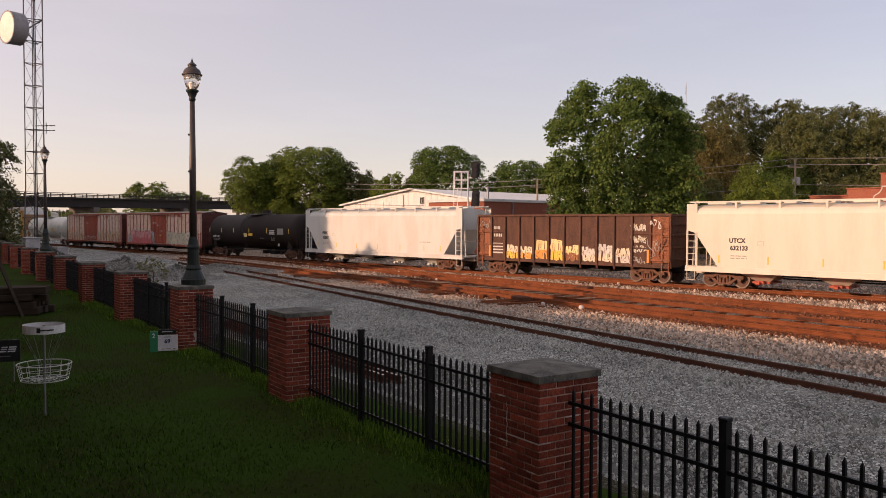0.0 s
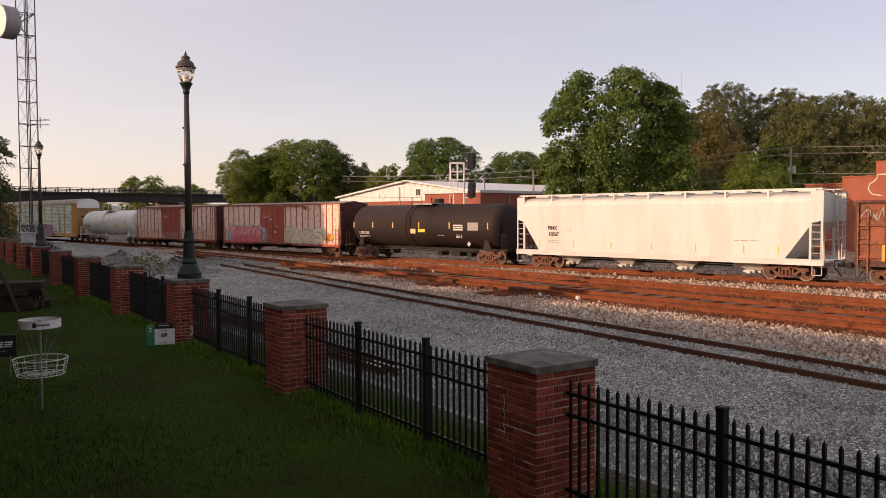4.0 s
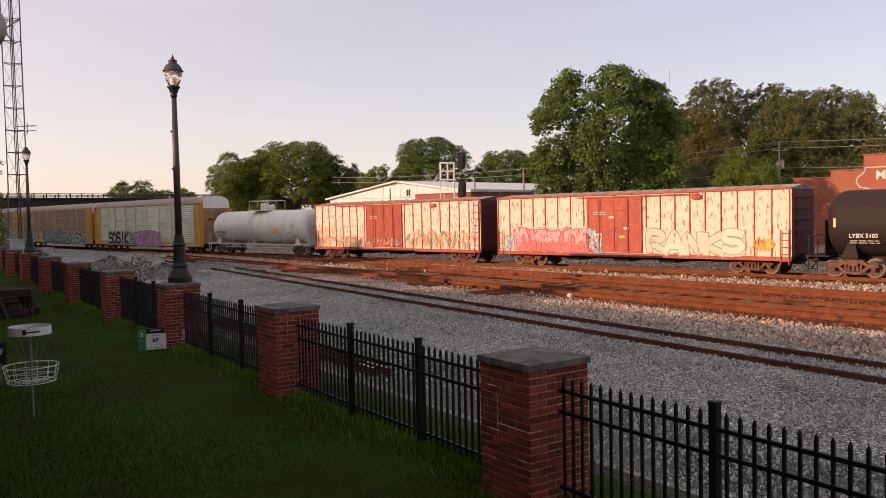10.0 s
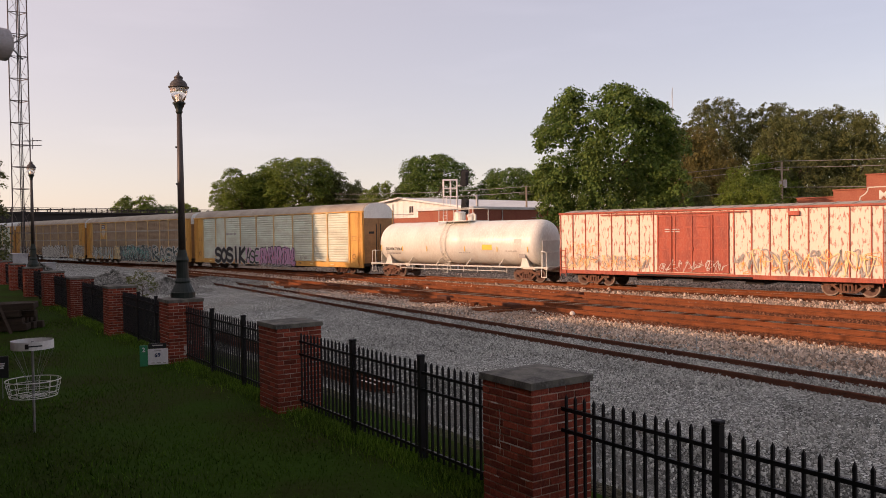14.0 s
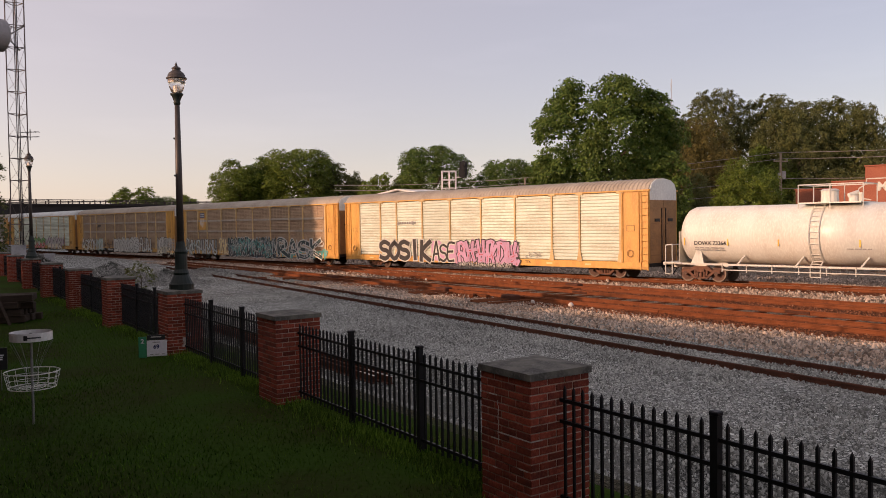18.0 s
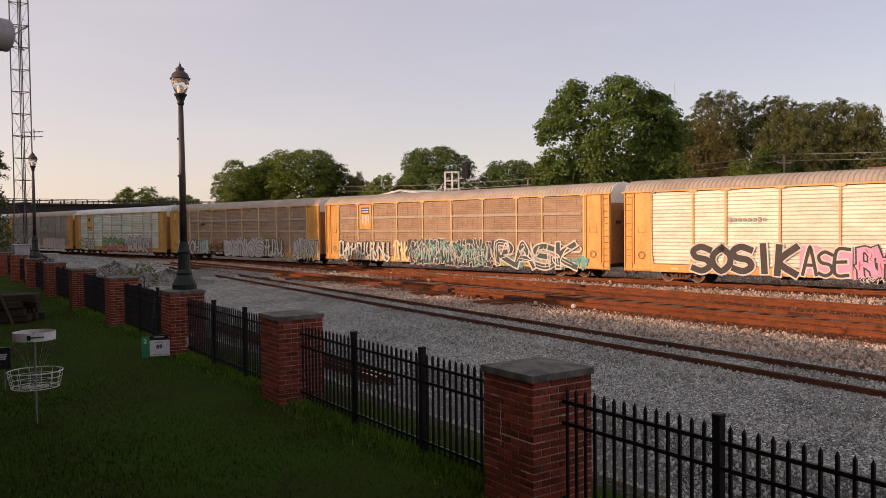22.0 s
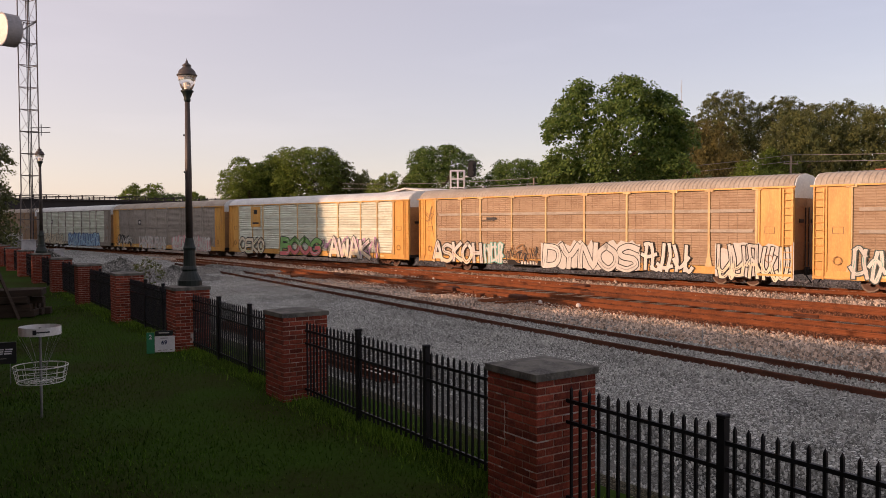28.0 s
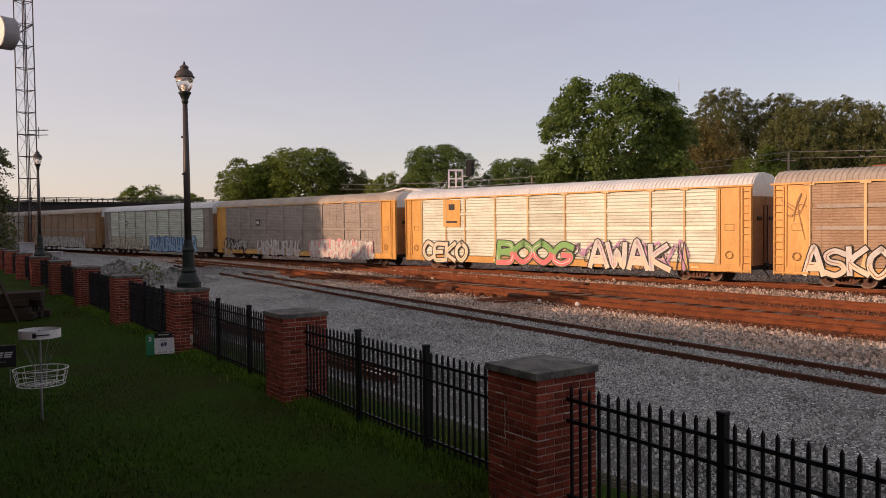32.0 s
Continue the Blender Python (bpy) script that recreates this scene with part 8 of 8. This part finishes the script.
# ---- tank cars ----
def tank_car(left, right, paint, zc, r, label, black):
    root, ln = car("tank_car", left, right, label, "railcar", truck_in=2.0)
    P = M[paint]
    F = M["black_tank"] if black else P
    x0, x1 = 0.75, ln - 0.75
    bm = bmesh.new()
    m = Matrix.Translation((0, 0, zc)) @ Matrix.Rotation(radians(90), 4, "Y")
    prof = [(0.0, x0), (0.5 * r, x0 + 0.06), (0.75 * r, x0 + 0.16), (0.92 * r, x0 + 0.36), (0.985 * r, x0 + 0.58), (r, x0 + 0.8), (r, ln / 2 - 1.2), (r * 1.006, ln / 2 - 1.19), (r * 1.006, ln / 2 + 1.19),
            (r, ln / 2 + 1.2), (r, x1 - 0.8), (0.985 * r, x1 - 0.58), (0.92 * r, x1 - 0.36), (0.75 * r, x1 - 0.16), (0.5 * r, x1 - 0.06), (0.0, x1)]
    lathe(bm, prof, 48, m)
    bmesh.ops.recalc_face_normals(bm, faces=bm.faces)
    part("tank", bm, P, root, "long rounded steel tank", smooth=True)
    # saddles and draft sills
    for a, d in ((0, 1), (ln, -1)):
        bm = bmesh.new()
        box(bm, (a + d * 1.6, 0, 0.88), (3.2, 0.6, 0.34), bevel=0.02)
        extrude_yz(bm, [(-1.2, 1.02), (1.2, 1.02), (1.35, 1.75), (0.8, 1.2), (-0.8, 1.2), (-1.35, 1.75)], a + d * 2.0 - 0.1, a + d * 2.0 + 0.1)
        for s in (-1, 1):
            extrude_xz(bm, [(a + d * 1.55, 1.02), (a + d * 2.3, 1.02), (a + d * 2.15, 1.75), (a + d * 1.9, 1.75)], s * 1.28 - 0.02, s * 1.28 + 0.02)
        part("saddle", bm, F, root)
        bm = bmesh.new()
        box(bm, (a + d * 0.5, 0, 1.02), (1.1, 2.9, 0.06))
        box(bm, (a + d * 0.04, 0, 0.98), (0.1, 2.95, 0.18))
        part("end_platform", bm, F, root)
        bm = bmesh.new()
        for s in (-1, 1):
            tube(bm, (a + d * 0.1, s * 1.42, 0.4), (a + d * 0.1, s * 1.42, 2.0), 0.025, n=6)
            tube(bm, (a + d * 0.1, s * 1.42, 2.0), (a + d * 0.5, s * 1.42, 2.05), 0.025, n=6)
            tube(bm, (a + d * 0.5, s * 1.42, 2.05), (a + d * 0.5, s * 1.42, 0.4), 0.025, n=6)
            tube(bm, (a + d * 0.1, s * 1.42, 0.4), (a + d * 0.5, s * 1.42, 0.4), 0.025, n=6)
        tube(bm, (a + d * 0.1, -1.42, 2.0), (a + d * 0.1, 1.42, 2.0), 0.025, n=6)
        part("end_rail", bm, F, root)
        bm = bmesh.new()
        box(bm, (a + d * 0.72, 0, 1.9), (0.05, 2.1, 1.7), bevel=0.02)
        part("head_shield", bm, F, root)
    # running boards, handrails
    bm = bmesh.new()
    if black:
        box(bm, (ln / 2, 0, 0.9), (ln - 5.5, 0.5, 0.2))
        tube(bm, (3, -1.0, 0.78), (ln - 3, -1.0, 0.78), 0.035, n=6)
        for x in (5.2, 10.6, 12.2, 13.6):
            box(bm, (x, -0.5, 0.62), (0.9 if x == 12.2 else 0.4, 0.8, 0.36), bevel=0.02)
    else:
        for s in (-1, 1):
            box(bm, (ln / 2, s * 1.36, 1.0), (ln, 0.1, 0.09))
            tube(bm, (3.4, s * 1.42, 0.72), (ln - 3.4, s * 1.42, 0.72), 0.028, n=6)
            for k in range(9):
                x = 3.4 + k * (ln - 6.8) / 8
                tube(bm, (x, s * 1.42, 0.6), (x, s * 1.42, 1.05), 0.028, n=6)
            for k in range(4):
                x = 4.2 + k * (ln - 8.4) / 3
                tube(bm, (x, s * 1.36, 1.0), (x + 0.35, s * 1.2, 1.5), 0.045, n=6)
    part("running_board", bm, F if not black else M["under"], root)
    # top platform, dome, valves
    xm = ln / 2
    bm = bmesh.new()
    if black:
        box(bm, (xm, 0, zc + r + 0.06), (2.2, 1.9, 0.05))
        for s in (-1, 1):
            box(bm, (xm, s * 0.95, zc + r + 0.02), (2.2, 0.04, 0.1))
    else:
        box(bm, (xm, 0, zc + r + 0.02), (2.9, 2.3, 0.06))
    plat = part("top_platform", bm, M["galv"] if black else P, root)
    bm = bmesh.new()
    if black:
        tube(bm, (xm + 0.7, 0.1, zc + r), (xm + 0.7, 0.1, zc + r + 0.42), 0.42, 0.36, n=16)
    else:
        tube(bm, (xm - 0.35, 0, zc + r - 0.05), (xm - 0.35, 0, zc + r + 0.62), 0.42, 0.40, n=16)
        tube(bm, (xm - 0.35, 0, zc + r + 0.62), (xm - 0.35, 0, zc + r + 0.72), 0.46, 0.3, n=16)
        tube(bm, (xm + 0.75, 0, zc + r - 0.05), (xm + 0.75, 0, zc + r + 0.35), 0.22, n=12)
        tube(bm, (xm + 0.6, -0.2, zc + r + 0.35), (xm + 0.9, 0.2, zc + r + 0.5), 0.12, n=10)
        tube(bm, (xm + 1.05, 0.1, zc + r), (xm + 1.05, 0.1, zc + r + 0.5), 0.1, n=10)
    part("dome", bm, F, root, smooth=False)
    bm = bmesh.new()
    hw, top = (1.1, 0.55) if black else (1.5, 0.92)
    for x in (xm - hw, xm, xm + hw):
        for s in (-1, 1):
            tube(bm, (x, s * 1.0, zc + r - 0.25), (x, s * 1.0, zc + r + top), 0.028, n=6)
    if not black:
        for s in (-1, 1):
            tube(bm, (xm - hw, s * 1.0, zc + r + top), (xm + hw, s * 1.0, zc + r + top), 0.028, n=6)
        for x in (xm - hw, xm + hw):
            tube(bm, (x, -1.0, zc + r + top), (x, 1.0, zc + r + top), 0.028, n=6)
    part("guard_rail", bm, F, root)
    # curved ladder over the side
    xl = xm - (0.9 if black else 0.55)
    for s in (-1, 1):
        bm = bmesh.new()
        pts = [(s * (r + 0.1) * math.cos(a), zc + (r + 0.1) * math.sin(a)) for a in [radians(v) for v in (-52, -35, -15, 5, 25, 45, 65, 80)]]
        pts = [(s * 1.36, 0.5), (s * 1.36, 1.0)] + pts
        for dx in (-0.24, 0.24):
            for p, q in zip(pts, pts[1:]):
                tube(bm, (xl + dx, p[0], p[1]), (xl + dx, q[0], q[1]), 0.025, n=5)
        for p, q in zip(pts, pts[1:]):
            for f in (0.0, 0.5):
                a, b = p[0] + (q[0] - p[0]) * f, p[1] + (q[1] - p[1]) * f
                tube(bm, (xl - 0.24, a, b), (xl + 0.24, a, b), 0.018, n=5)
        part("side_ladder", bm, F, root)
    y = -(r + 0.012)
    zt = zc - 0.05
    if black:
        lettering("LYBX 5103", root, 2.6, y + 0.07, zt - 0.52, 0.2, M["ink_white"], fat=0.006)
        small_print(root, 2.0, y + 0.12, zt - 0.75, 1.3, 2, "ink_grey", 0.1)
        stripes(root, [1.35, 3.75, 6.15], zt + 0.1, 0.42, y, "ink_cream", 0.1)
        stripes(root, [9.1, 12.3, ln - 1.6], zt + 0.1, 0.45, y, "ink_yellow", 0.1)
        bm = bmesh.new()
        box(bm, (8.4, y + 0.02, zt - 0.28), (0.62, 0.005, 0.46))
        part("placard", bm, M["ink_cream"], root, "pale yellow placard")
        bm = bmesh.new()
        box(bm, (9.35, y + 0.02, zt - 0.27), (0.75, 0.005, 0.26))
        part("placard", bm, M["ink_yellow"], root, "yellow placard")
        bm = bmesh.new()
        for k in range(3):
            box(bm, (13.15, y, zt + 0.12 - 0.15 * k), (0.95, 0.004, 0.1))
        part("label_bars", bm, M["ink_white"], root)
        bm = bmesh.new()
        box(bm, (14.6, y, zt + 0.05), (1.0, 0.004, 0.55))
        part("stencil", bm, M["ink_grey"], root)
        small_print(root, 12.9, y + 0.1, zt - 0.55, 0.6, 3, "ink_white", 0.1)
        small_print(root, 11.0, y + 0.1, zt - 0.6, 0.8, 1, "ink_grey")
        bm = bmesh.new()
        box(bm, (0, 0, 0), (0.26, 0.01, 0.26), Matrix.Translation((14.0, -1.36, 1.35)) @ Matrix.Rotation(radians(45), 4, "Y"))
        part("diamond_placard", bm, M["ink_white"], root)
    else:
        lettering("DOWX 73364", root, 2.75, y + 0.05, zt - 0.38, 0.22, M["ink_black"], fat=0.004)
        small_print(root, 1.9, y + 0.09, zt - 0.62, 1.6, 2, "ink_grey", 0.1)
        stripes(root, [1.3, 3.75, 6.4, 10.2, 13.2, ln - 1.55], zt - 0.3, 0.42, y + 0.03, "ink_yellow", 0.07)
        bm = bmesh.new()
        box(bm, (12.3, y + 0.02, zt - 0.2), (0.9, 0.005, 0.36))
        part("placard", bm, M["ink_yellow"], root, "yellow placard")
        bm = bmesh.new()
        box(bm, (15.0, y, zt + 0.2), (0.6, 0.005, 0.28))
        part("placard", bm, M["ink_white"], root, "white placard")
        bm = bmesh.new()
        box(bm, (15.3, y + 0.12, zt - 0.75), (0.5, 0.005, 0.24))
        part("placard", bm, M["ink_grey"], root)
        small_print(root, 9.6, y + 0.09, zt - 0.6, 1.1, 1, "ink_grey")
        small_print(root, 13.9, y + 0.07, zt - 0.45, 1.0, 1, "ink_grey")


build_train()
build_piers()


# ---- movement ----
def run(t):
    """How far the train has come, in metres."""
    return 6.15 * t + 0.00775 * t * t - 119.65


def motions():
    for root, left in CARS:
        rows = []
        for k in range(33):
            p = TRAIN_O + TE * (run(k) + left)
            rows.append((k, pose(p.x, p.y, RAIL_Z, 0, 0, ALONG_Z)))
        walk(root, rows)
    steps = [k / 15 for k in range(481)]
    for w, dx in WHEELS:
        walk(w, [(t, pose(dx, 0, WHEEL_R, 0, math.degrees((run(t) + 119.65) / WHEEL_R) % 360, 0)) for t in steps])


motions()
